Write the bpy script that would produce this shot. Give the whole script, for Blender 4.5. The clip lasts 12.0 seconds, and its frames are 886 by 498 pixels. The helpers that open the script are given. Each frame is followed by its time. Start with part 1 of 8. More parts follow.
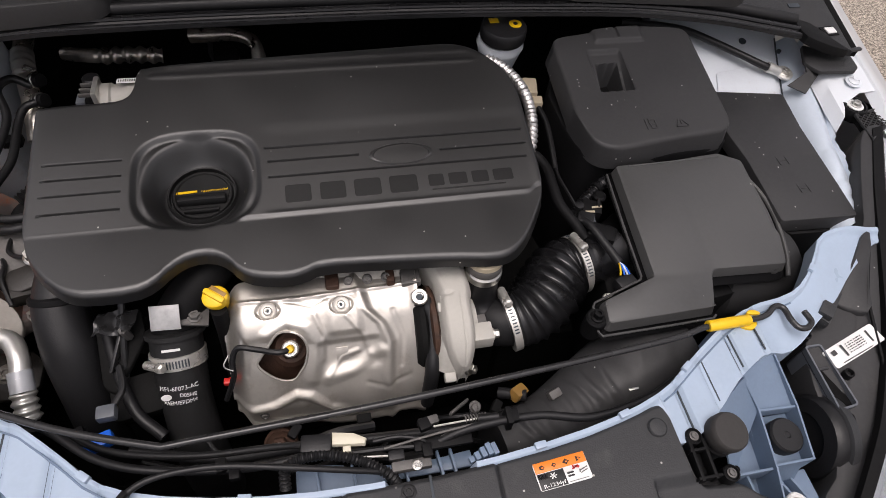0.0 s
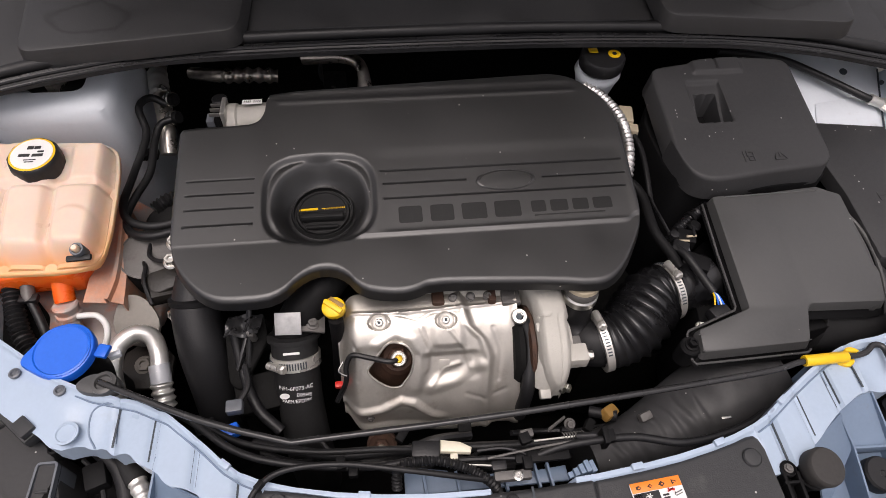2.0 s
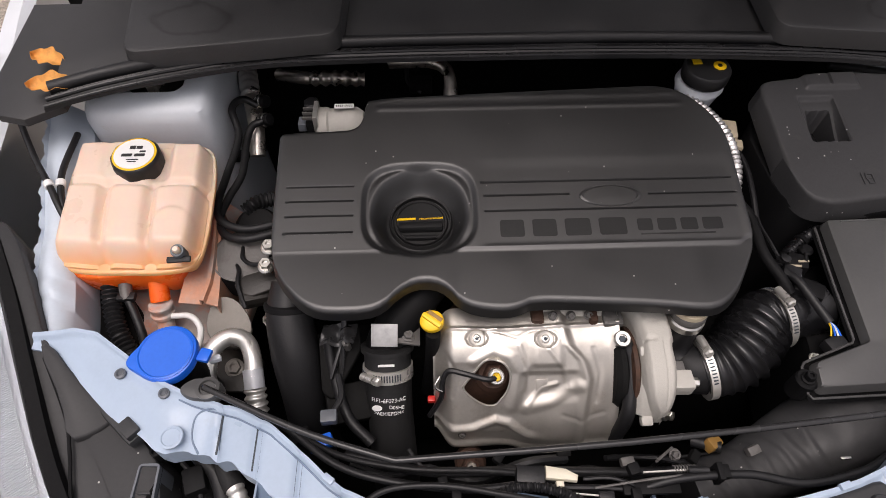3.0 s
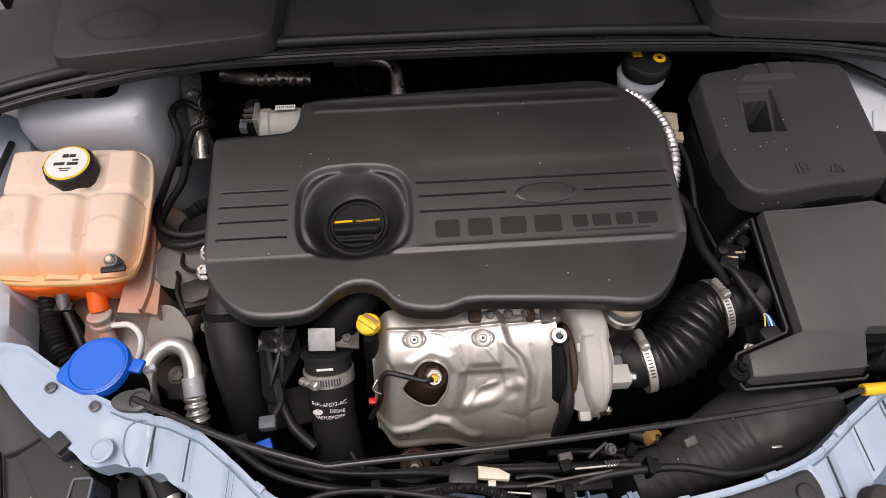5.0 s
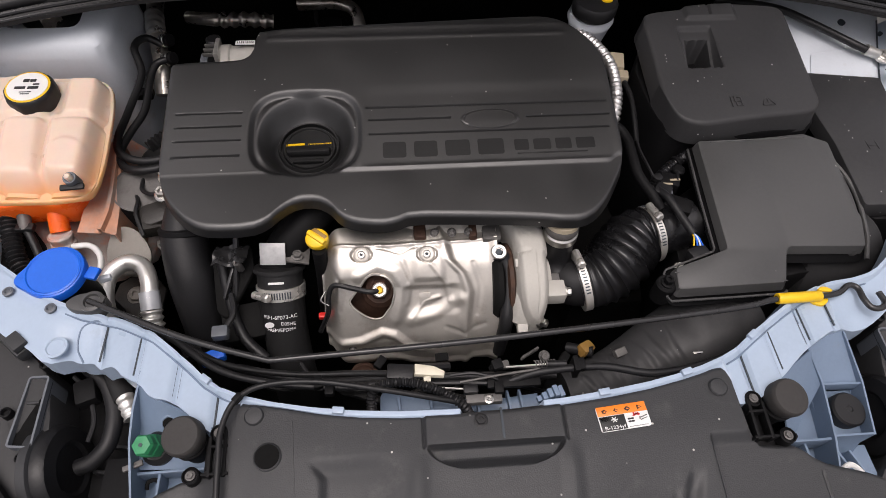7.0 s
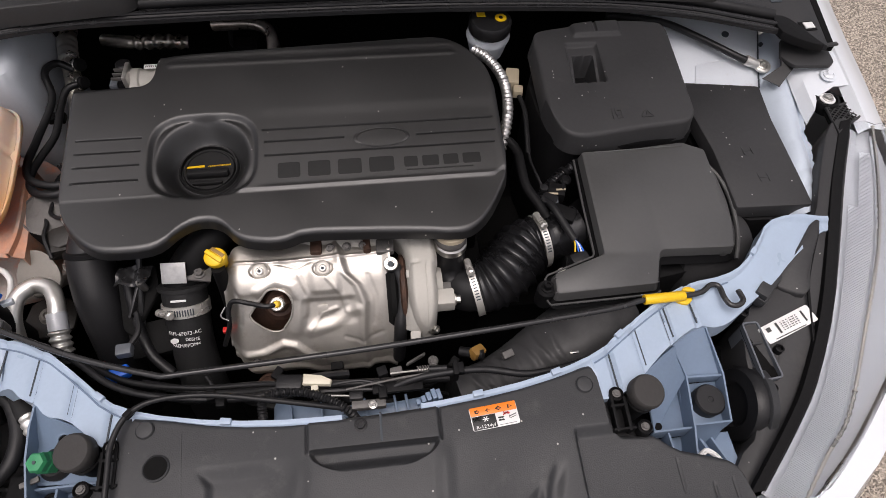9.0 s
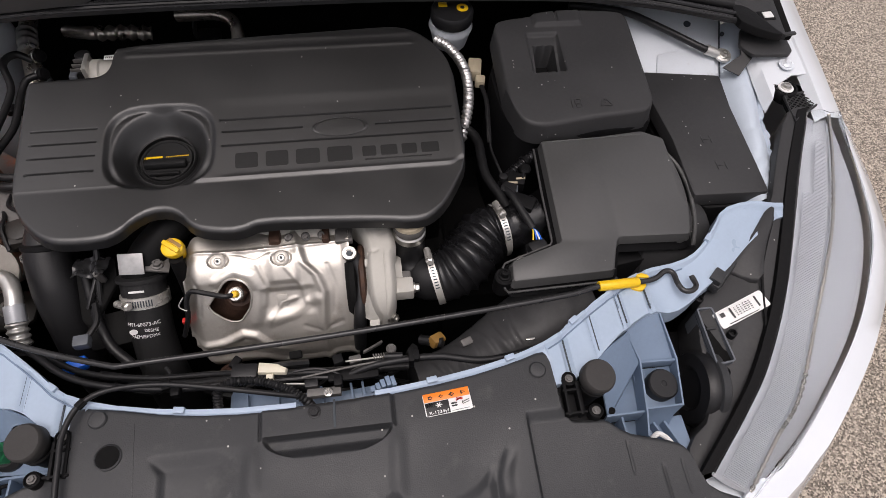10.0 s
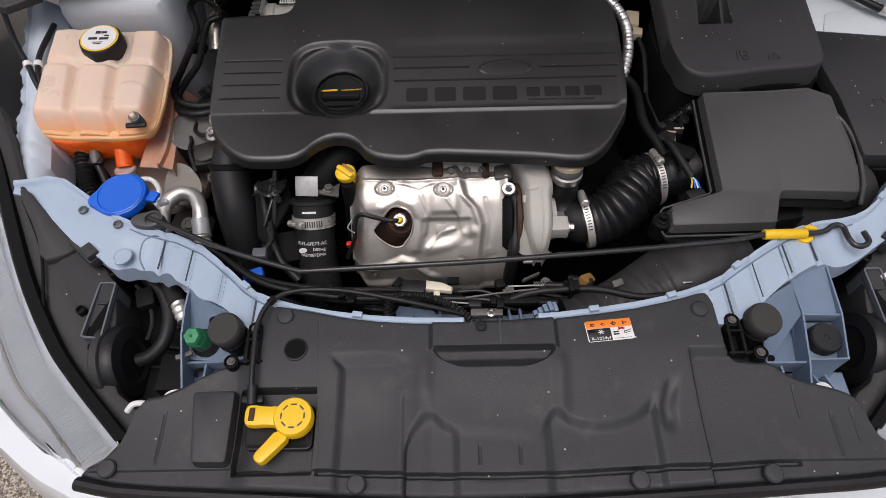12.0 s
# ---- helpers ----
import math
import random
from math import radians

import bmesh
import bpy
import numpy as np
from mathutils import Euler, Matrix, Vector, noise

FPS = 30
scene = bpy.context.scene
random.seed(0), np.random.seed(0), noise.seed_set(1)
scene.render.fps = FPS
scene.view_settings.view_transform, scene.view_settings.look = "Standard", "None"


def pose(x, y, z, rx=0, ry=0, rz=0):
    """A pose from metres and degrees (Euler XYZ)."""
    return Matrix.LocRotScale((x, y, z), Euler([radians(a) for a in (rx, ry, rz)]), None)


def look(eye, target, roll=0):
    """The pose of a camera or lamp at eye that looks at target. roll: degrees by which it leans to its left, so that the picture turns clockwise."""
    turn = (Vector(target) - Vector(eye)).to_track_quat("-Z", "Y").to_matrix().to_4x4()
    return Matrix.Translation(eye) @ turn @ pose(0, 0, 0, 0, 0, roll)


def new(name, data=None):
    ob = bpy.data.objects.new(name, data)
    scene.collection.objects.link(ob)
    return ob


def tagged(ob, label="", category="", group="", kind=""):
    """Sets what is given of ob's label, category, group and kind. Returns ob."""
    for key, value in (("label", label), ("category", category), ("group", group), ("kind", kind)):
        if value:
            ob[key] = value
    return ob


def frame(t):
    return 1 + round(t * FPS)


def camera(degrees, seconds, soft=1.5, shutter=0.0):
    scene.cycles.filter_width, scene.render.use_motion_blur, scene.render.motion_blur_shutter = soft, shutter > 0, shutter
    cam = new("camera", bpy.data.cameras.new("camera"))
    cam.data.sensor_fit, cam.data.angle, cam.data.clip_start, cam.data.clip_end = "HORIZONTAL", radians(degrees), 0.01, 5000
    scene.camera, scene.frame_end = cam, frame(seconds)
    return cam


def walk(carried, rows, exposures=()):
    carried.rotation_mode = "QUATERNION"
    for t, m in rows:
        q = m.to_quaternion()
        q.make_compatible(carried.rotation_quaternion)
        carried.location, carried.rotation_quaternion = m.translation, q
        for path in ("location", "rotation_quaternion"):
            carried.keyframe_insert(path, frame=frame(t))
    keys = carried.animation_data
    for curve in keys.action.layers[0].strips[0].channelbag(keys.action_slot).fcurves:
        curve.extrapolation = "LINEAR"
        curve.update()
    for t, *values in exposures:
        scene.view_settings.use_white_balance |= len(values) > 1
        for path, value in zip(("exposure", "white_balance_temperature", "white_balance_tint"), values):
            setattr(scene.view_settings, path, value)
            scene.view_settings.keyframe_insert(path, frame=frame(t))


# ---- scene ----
cam = camera(72.0, 12.0, 0.6)
PATH = [
    (0, (-0.056, -0.171, 1.449), (0.29, 0.98, -0.15), 7.2),
    (0.5, (-0.021, -0.183, 1.471), (0.308, 0.976, -0.126), 7.1),
    (1, (-0.008, -0.196, 1.483), (0.304, 0.963, -0.117), 6.6),
    (1.5, (-0.066, -0.185, 1.496), (0.181, 0.986, -0.106), 4.8),
    (2, (-0.117, -0.171, 1.497), (0.049, 1.012, -0.106), 2.7),
    (2.5, (-0.173, -0.156, 1.494), (-0.092, 1.036, -0.11), 0.7),
    (2.7, (-0.195, -0.149, 1.493), (-0.137, 1.043, -0.112), 0.2),
    (4.3, (-0.167, -0.112, 1.488), (-0.128, 1.049, -0.14), 0.8),
    (4.5, (-0.154, -0.115, 1.489), (-0.091, 1.047, -0.137), 0.9),
    (5, (-0.13, -0.13, 1.498), (-0.044, 1.03, -0.129), 0.3),
    (5.5, (-0.11, -0.145, 1.504), (-0.019, 1.013, -0.124), -0.1),
    (6, (-0.098, -0.176, 1.486), (0.009, 0.955, -0.161), 1.4),
    (6.5, (-0.092, -0.207, 1.473), (0.021, 0.919, -0.176), 2.0),
    (8.3, (-0.028, -0.238, 1.518), (0.134, 0.878, -0.134), 3.4),
    (8.5, (-0.015, -0.241, 1.522), (0.153, 0.876, -0.128), 3.3),
    (9, (0.026, -0.245, 1.529), (0.22, 0.868, -0.121), 3.6),
    (9.5, (0.066, -0.247, 1.539), (0.28, 0.863, -0.111), 4.6),
    (10, (0.067, -0.259, 1.531), (0.292, 0.833, -0.128), 4.6),
    (10.5, (0.035, -0.3, 1.526), (0.236, 0.821, -0.118), 4.2),
    (11, (0.014, -0.335, 1.515), (0.206, 0.779, -0.135), 4.3),
    (11.5, (-0.025, -0.34, 1.514), (0.043, 0.757, -0.157), 0.3),
    (12, (-0.049, -0.328, 1.512), (-0.071, 0.756, -0.169), -2.1),
]
walk(cam, [(t, look(eye, target, roll)) for t, eye, target, roll in PATH], [(0.0, 0.06, 6750, 18), (0.5, 0.18, 6800, 18), (1.5, 0.22, 6850, 19), (2.5, 0.10, 6850, 19), (5.0, 0.08, 6850, 19), (6.0, 0.17, 6850, 19), (6.5, 0.12, 6800, 18), (8.5, 0.0, 6750, 18), (9.5, 0.0, 6750, 18), (10.5, -0.14, 6700, 18), (12.0, -0.25, 6600, 17)])

# ---- world and sun ----
world = bpy.data.worlds.new("overcast_sky")
scene.world = world
world.use_nodes = True
wn = world.node_tree.nodes
sky = wn.new("ShaderNodeTexSky")
sky.sky_type, sky.sun_disc = "NISHITA", False
sky.sun_elevation, sky.sun_rotation = radians(77), radians(205)
sky.air_density, sky.dust_density, sky.ozone_density = 1.0, 3.0, 1.0
wn["Background"].inputs["Strength"].default_value = 0.15
cloud = wn.new("ShaderNodeHueSaturation")
cloud.inputs["Saturation"].default_value = 0.18
world.node_tree.links.new(sky.outputs["Color"], cloud.inputs["Color"])
# cloud cover: twice as bright overhead as at the skyline
wl = world.node_tree.links
coord, split, rise = wn.new("ShaderNodeTexCoord"), wn.new("ShaderNodeSeparateXYZ"), wn.new("ShaderNodeMapRange")
rise.inputs["From Min"].default_value, rise.inputs["From Max"].default_value = 0.0, 1.0
rise.inputs["To Min"].default_value, rise.inputs["To Max"].default_value = 0.62, 1.40
veil = wn.new("ShaderNodeMix")
veil.data_type, veil.blend_type = "RGBA", "MULTIPLY"
veil.inputs["Factor"].default_value = 1.0
wl.new(coord.outputs["Generated"], split.inputs["Vector"])
wl.new(split.outputs["Z"], rise.inputs["Value"])
wl.new(cloud.outputs["Color"], veil.inputs[6])
wl.new(rise.outputs["Result"], veil.inputs[7])
wl.new(veil.outputs[2], wn["Background"].inputs["Color"])
sun_data = bpy.data.lights.new("sun", "SUN")
sun_data.energy, sun_data.angle, sun_data.color = 1.45, radians(45), (1.0, 0.97, 0.92)
sun = new("sun", sun_data)
sun.matrix_world = look((-0.25, -0.40, 4.0), (0.05, 0.25, 0.85))


# ---- materials ----
def material(name, color, rough=0.5, metal=0.0, var=0.15, big=9.0, fine=220.0, bump=0.15, bump_scale=600.0,
             rough_var=0.12, coat=0.0, specks=0.0, dirt=None, dirt_amount=0.0, sss=0.0, spec=0.5):
    """A surface with colour variation at two scales, uneven gloss, fine relief, and if wanted dust specks or stains."""
    m = bpy.data.materials.new(name)
    m.use_nodes = True
    n, l = m.node_tree.nodes, m.node_tree.links
    b = n["Principled BSDF"]
    b.inputs["Metallic"].default_value = metal
    b.inputs["Coat Weight"].default_value = coat
    b.inputs["Coat Roughness"].default_value = 0.08
    b.inputs["Specular IOR Level"].default_value = spec
    if sss:
        b.inputs["Subsurface Weight"].default_value = sss
        b.inputs["Subsurface Radius"].default_value = (0.02, 0.010, 0.006)
        b.inputs["Subsurface Scale"].default_value = 1.0
    tc = n.new("ShaderNodeTexCoord")

    def noise_tex(scale, detail=4.0, rough_=0.6):
        t = n.new("ShaderNodeTexNoise")
        t.inputs["Scale"].default_value, t.inputs["Detail"].default_value = scale, detail
        t.inputs["Roughness"].default_value = rough_
        l.new(tc.outputs["Object"], t.inputs["Vector"])
        return t

    def mix(fac, a, c):
        x = n.new("ShaderNodeMix")
        x.data_type = "RGBA"
        for sock, val in ((x.inputs["Factor"], fac), (x.inputs[6], a), (x.inputs[7], c)):
            if isinstance(val, (tuple, float, int)):
                sock.default_value = val if not isinstance(val, tuple) else (*val, 1.0)
            else:
                l.new(val, sock)
        return x.outputs[2]

    def ramp(src, lo, hi, a=0.0, c=1.0):
        r = n.new("ShaderNodeMapRange")
        r.inputs["From Min"].default_value, r.inputs["From Max"].default_value = lo, hi
        r.inputs["To Min"].default_value, r.inputs["To Max"].default_value = a, c
        l.new(src, r.inputs["Value"])
        return r.outputs["Result"]

    nb, nf = noise_tex(big), noise_tex(fine, 3.0)
    dark = tuple(max(0.0, v * (1 - var)) for v in color)
    lite = tuple(min(1.0, v * (1 + var)) for v in color)
    col = mix(ramp(nb.outputs["Fac"], 0.3, 0.7), dark, lite)
    col = mix(ramp(nf.outputs["Fac"], 0.35, 0.75, 0.0, 0.35), col, tuple(min(1.0, v * (1 + 1.5 * var) + 0.004) for v in color))
    if dirt is not None:
        nd = noise_tex(23.0, 8.0, 0.7)
        col = mix(ramp(nd.outputs["Fac"], 0.62 - 0.25 * dirt_amount, 0.75, 0.0, min(1.0, 0.4 + dirt_amount)), col, dirt)
    if specks:
        v = n.new("ShaderNodeTexVoronoi")
        v.inputs["Scale"].default_value = 85.0
        l.new(tc.outputs["Object"], v.inputs["Vector"])
        sep = n.new("ShaderNodeSeparateColor")
        l.new(v.outputs["Color"], sep.inputs["Color"])
        near = ramp(v.outputs["Distance"], 0.07, 0.11, 1.0, 0.0)
        some = ramp(sep.outputs["Red"], 1 - specks, 1 - specks + 0.02)
        mul = n.new("ShaderNodeMath")
        mul.operation = "MULTIPLY"
        l.new(near, mul.inputs[0])
        l.new(some, mul.inputs[1])
        col = mix(mul.outputs[0], col, (0.45, 0.44, 0.41))
    l.new(col, b.inputs["Base Color"])
    l.new(ramp(nb.outputs["Fac"], 0.3, 0.7, max(0.02, rough - rough_var), min(1.0, rough + rough_var)), b.inputs["Roughness"])
    if bump:
        ng = noise_tex(bump_scale, 2.0)
        bp = n.new("ShaderNodeBump")
        bp.inputs["Strength"].default_value, bp.inputs["Distance"].default_value = bump, 0.001
        l.new(ng.outputs["Fac"], bp.inputs["Height"])
        l.new(bp.outputs["Normal"], b.inputs["Normal"])
    return m


M_AIR = material("satin_black_plastic", (0.059, 0.059, 0.059), 0.42, var=0.12, bump=0.08, bump_scale=800, specks=0.02, spec=0.5, dirt=(0.06, 0.058, 0.055), dirt_amount=0.08)
M_SLATE = material("slate_grey_plastic", (0.10, 0.11, 0.125), 0.45, var=0.12, bump=0.1)
M_PAD = material("bonnet_insulation", (0.03, 0.03, 0.03), 0.9, var=0.2, bump=0.3, bump_scale=100)
M_CLAMP = material("brushed_zinc_band", (0.66, 0.64, 0.60), 0.36, metal=0.7, var=0.12, bump=0.1, bump_scale=500)
M_TAG = material("silvered_tag", (0.40, 0.40, 0.40), 0.42, metal=0.3, var=0.2, big=60, bump=0.05)
M_ROD = material("satin_black_steel", (0.022, 0.022, 0.023), 0.25, var=0.12, bump=0.05)
M_PIPE = material("tarnished_pipe", (0.55, 0.51, 0.46), 0.34, metal=0.9, var=0.25, big=40, bump=0.2, bump_scale=300)
M_HOSE = material("matt_black_hose", (0.012, 0.012, 0.0125), 0.62, var=0.2, bump=0.3, bump_scale=400, spec=0.35)
M_STAIN = material("coolant_stained_steel", (0.50, 0.25, 0.16), 0.5, var=0.25, big=14, bump=0.1, dirt=(0.34, 0.32, 0.30), dirt_amount=0.75)
M_COVER = material("moulded_black_plastic", (0.0056, 0.0056, 0.0060), 0.43, var=0.18, bump=0.08, bump_scale=1100, specks=0.10, spec=1.0, rough_var=0.06)
M_BOX = material("grained_black_plastic", (0.030, 0.030, 0.0312), 0.52, var=0.2, spec=0.34, bump=0.12, bump_scale=700, specks=0.2, dirt=(0.05, 0.048, 0.045), dirt_amount=0.1)
M_SHIELD = material("dusty_black_plastic", (0.022, 0.023, 0.025), 0.55, var=0.15, bump=0.3, bump_scale=700, specks=0.12, dirt=(0.065, 0.064, 0.062), dirt_amount=0.22)
# black plastic with the shade of low, covered parts put into its colour
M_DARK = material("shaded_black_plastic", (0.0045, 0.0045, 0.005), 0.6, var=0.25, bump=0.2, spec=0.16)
M_RUBBER = material("black_rubber", (0.010, 0.010, 0.011), 0.45, spec=0.35, var=0.25, bump=0.2, bump_scale=400)
M_SOFT = material("soft_rubber", (0.028, 0.026, 0.025), 0.75, var=0.2, bump=0.3, bump_scale=300)
M_PAINT = material("white_body_paint", (0.68, 0.715, 0.755), 0.22, var=0.02, bump=0.0, coat=0.6, rough_var=0.05)
# pale blue base of the front cross panel
M_PANEL = material("ice_blue_panel", (0.35, 0.435, 0.545), 0.38, var=0.06, bump=0.05, bump_scale=200, coat=0.15, dirt=(0.30, 0.34, 0.38), dirt_amount=0.05)
# panel blue made darker and greyer: shade of recesses is in the colour
M_TRAY = material("shaded_panel_blue", (0.14, 0.195, 0.275), 0.5, var=0.10, bump=0.1, bump_scale=200, dirt=(0.14, 0.16, 0.18), dirt_amount=0.15)
M_LETTER = material("matt_black_relief", (0.005, 0.005, 0.0053), 0.48, spec=0.42, var=0.1, bump=0.05)
M_INNER = material("dull_white_primer", (0.60, 0.64, 0.685), 0.45, var=0.06, bump=0.08, bump_scale=120, dirt=(0.42, 0.40, 0.37), dirt_amount=0.12)
# dark joints, and a painted-in shade for slots, sockets and creases
M_SEAM = material("joint_and_crease_shade", (0.04, 0.05, 0.06), 0.7, var=0.2)
M_SHIELD_METAL = material("embossed_steel_sheet", (0.55, 0.52, 0.475), 0.48, metal=0.85, var=0.12, bump=0.12, bump_scale=160, rough_var=0.16, dirt=(0.30, 0.24, 0.18), dirt_amount=0.22)
M_GRIME = material("oily_dusty_casting", (0.016, 0.014, 0.012), 0.5, metal=0.1, var=0.35, big=40, bump=0.4, bump_scale=250, dirt=(0.06, 0.05, 0.04), dirt_amount=0.2)
M_TAUPE = material("dull_taupe_steel", (0.20, 0.185, 0.165), 0.6, metal=0.2, var=0.2, bump=0.2, bump_scale=250)
# the rail's dimmer light is put into this bluish copy of the inner white
M_APRON = material("dimmed_inner_wing_white", (0.50, 0.565, 0.64), 0.38, var=0.06, bump=0.05, bump_scale=200, coat=0.15, dirt=(0.40, 0.42, 0.44), dirt_amount=0.08)
M_CAST = material("cast_aluminium", (0.44, 0.425, 0.39), 0.66, metal=0.25, var=0.1, bump=0.4, bump_scale=700)
M_ALU = material("bright_aluminium", (0.66, 0.65, 0.62), 0.36, metal=0.8, var=0.12, bump=0.15, bump_scale=300)
M_STEEL = material("zinc_steel", (0.55, 0.54, 0.51), 0.33, metal=1.0, var=0.15, bump=0.1, bump_scale=500)
M_DULL = material("dull_grey_casting", (0.13, 0.125, 0.12), 0.6, metal=0.4, var=0.3, bump=0.4, bump_scale=300, dirt=(0.06, 0.05, 0.04), dirt_amount=0.3)
# castings coloured near black, so the shade low in the bay is painted in
M_BLOCK = material("shaded_casting", (0.006, 0.006, 0.006), 0.75, spec=0.12, var=0.4, bump=0.4, bump_scale=200)
# near-black for the bay's depth, gaps and holes: shade put into the colour
M_BLACKHOLE = material("bay_shade_black", (0.006, 0.006, 0.006), 0.9, var=0.4, bump=0.1, spec=0.1)
M_RUST = material("rusty_iron", (0.055, 0.027, 0.017), 0.7, metal=0.3, var=0.4, big=60, bump=0.5, bump_scale=350)
M_YELLOW = material("yellow_plastic", (0.80, 0.50, 0.01), 0.4, var=0.08, bump=0.05)
M_BLUE = material("blue_plastic", (0.004, 0.12, 0.64), 0.42, var=0.08, bump=0.05)
M_GREEN = material("green_plastic", (0.02, 0.22, 0.09), 0.45, var=0.15, bump=0.1)
M_COOLANT = material("coolant_filled_plastic", (1.0, 0.135, 0.012), 0.28, var=0.12, big=18, bump=0.05, sss=0.5)
M_PINK = material("stained_primer", (0.44, 0.385, 0.36), 0.5, var=0.1, bump=0.1, dirt=(0.75, 0.20, 0.05), dirt_amount=0.6)
M_LABEL = material("white_label", (0.75, 0.75, 0.74), 0.4, var=0.03, bump=0.0)
M_ORANGE = material("orange_print", (0.85, 0.22, 0.02), 0.4, var=0.05, bump=0.0)
M_PRINT = material("black_print", (0.02, 0.02, 0.02), 0.5, var=0.1, bump=0.0)
M_REDDOT = material("red_plastic", (0.55, 0.02, 0.015), 0.45, var=0.1, bump=0.0)
M_CREAM = material("cream_plastic", (0.62, 0.58, 0.46), 0.5, var=0.1, bump=0.05)
M_TAN = material("beige_plastic", (0.42, 0.36, 0.26), 0.5, var=0.12, bump=0.1)
M_AMBER = material("amber_plastic", (0.24, 0.13, 0.03), 0.5, var=0.2, bump=0.1)
M_LEAF = material("dry_leaf", (0.66, 0.30, 0.07), 0.7, var=0.3, big=60, bump=0.3)
M_BELLOW = material("satin_rubber_bellows", (0.008, 0.008, 0.009), 0.28, spec=0.55, var=0.2, bump=0.1)
M_FOIL = material("silver_foil_braid", (0.62, 0.61, 0.60), 0.35, metal=0.9, var=0.2, bump=0.6, bump_scale=260)
M_LAMP = material("satin_silver_plastic", (0.40, 0.415, 0.44), 0.42, metal=0.2, var=0.05, bump=0.05)
M_CHROME = material("chrome_strip", (0.42, 0.40, 0.36), 0.35, metal=1.0, var=0.04, bump=0.0)
M_COWL = material("weathered_cowl_plastic", (0.019, 0.019, 0.020), 0.5, var=0.15, bump=0.3, bump_scale=700, dirt=(0.028, 0.028, 0.028), dirt_amount=0.1)


def asphalt():
    m = material("sunlit_asphalt", (0.20, 0.185, 0.16), 0.9, var=0.25, big=3.0, fine=60.0, bump=0.0)
    n, l = m.node_tree.nodes, m.node_tree.links
    b, tc = n["Principled BSDF"], n["Texture Coordinate"]
    v = n.new("ShaderNodeTexVoronoi")
    v.inputs["Scale"].default_value = 230.0
    l.new(tc.outputs["Object"], v.inputs["Vector"])
    hsv = n.new("ShaderNodeSeparateColor")
    l.new(v.outputs["Color"], hsv.inputs["Color"])
    r = n.new("ShaderNodeValToRGB")
    e = r.color_ramp.elements
    e[0].color, e[1].color = (0.08, 0.068, 0.055, 1), (0.62, 0.54, 0.45, 1)
    mid = r.color_ramp.elements.new(0.55)
    mid.color = (0.30, 0.26, 0.215, 1)
    l.new(hsv.outputs["Red"], r.inputs["Fac"])
    l.new(r.outputs["Color"], b.inputs["Base Color"])
    bp = n.new("ShaderNodeBump")
    bp.inputs["Strength"].default_value, bp.inputs["Distance"].default_value = 0.8, 0.004
    bp.invert = True
    l.new(v.outputs["Distance"], bp.inputs["Height"])
    l.new(bp.outputs["Normal"], b.inputs["Normal"])
    return m


M_ASPHALT = asphalt()


def tank_plastic():
    """Milky plastic through which the coolant shows orange up to its level."""
    m = material("milky_tank_plastic", (0.70, 0.545, 0.445), 0.36, var=0.04, big=14, bump=0.08, bump_scale=120, sss=0.5)
    n, l = m.node_tree.nodes, m.node_tree.links
    b, tc = n["Principled BSDF"], n["Texture Coordinate"]
    old = b.inputs["Base Color"].links[0].from_socket
    sep, wob, add, level, mixer = n.new("ShaderNodeSeparateXYZ"), n.new("ShaderNodeTexNoise"), n.new("ShaderNodeMath"), n.new("ShaderNodeMapRange"), n.new("ShaderNodeMix")
    wob.inputs["Scale"].default_value = 18.0
    add.operation = "MULTIPLY_ADD"
    add.inputs[1].default_value = 0.02
    l.new(tc.outputs["Object"], sep.inputs["Vector"])
    l.new(tc.outputs["Object"], wob.inputs["Vector"])
    l.new(wob.outputs["Fac"], add.inputs[0])
    l.new(sep.outputs["Z"], add.inputs[2])
    level.inputs["From Min"].default_value, level.inputs["From Max"].default_value = 0.838, 0.888
    level.interpolation_type = "SMOOTHSTEP"
    l.new(add.outputs[0], level.inputs["Value"])
    mixer.data_type = "RGBA"
    mixer.inputs[6].default_value = (0.86, 0.40, 0.17, 1)
    l.new(level.outputs["Result"], mixer.inputs["Factor"])
    l.new(old, mixer.inputs[7])
    l.new(mixer.outputs[2], b.inputs["Base Color"])
    return m


M_TANK = tank_plastic()


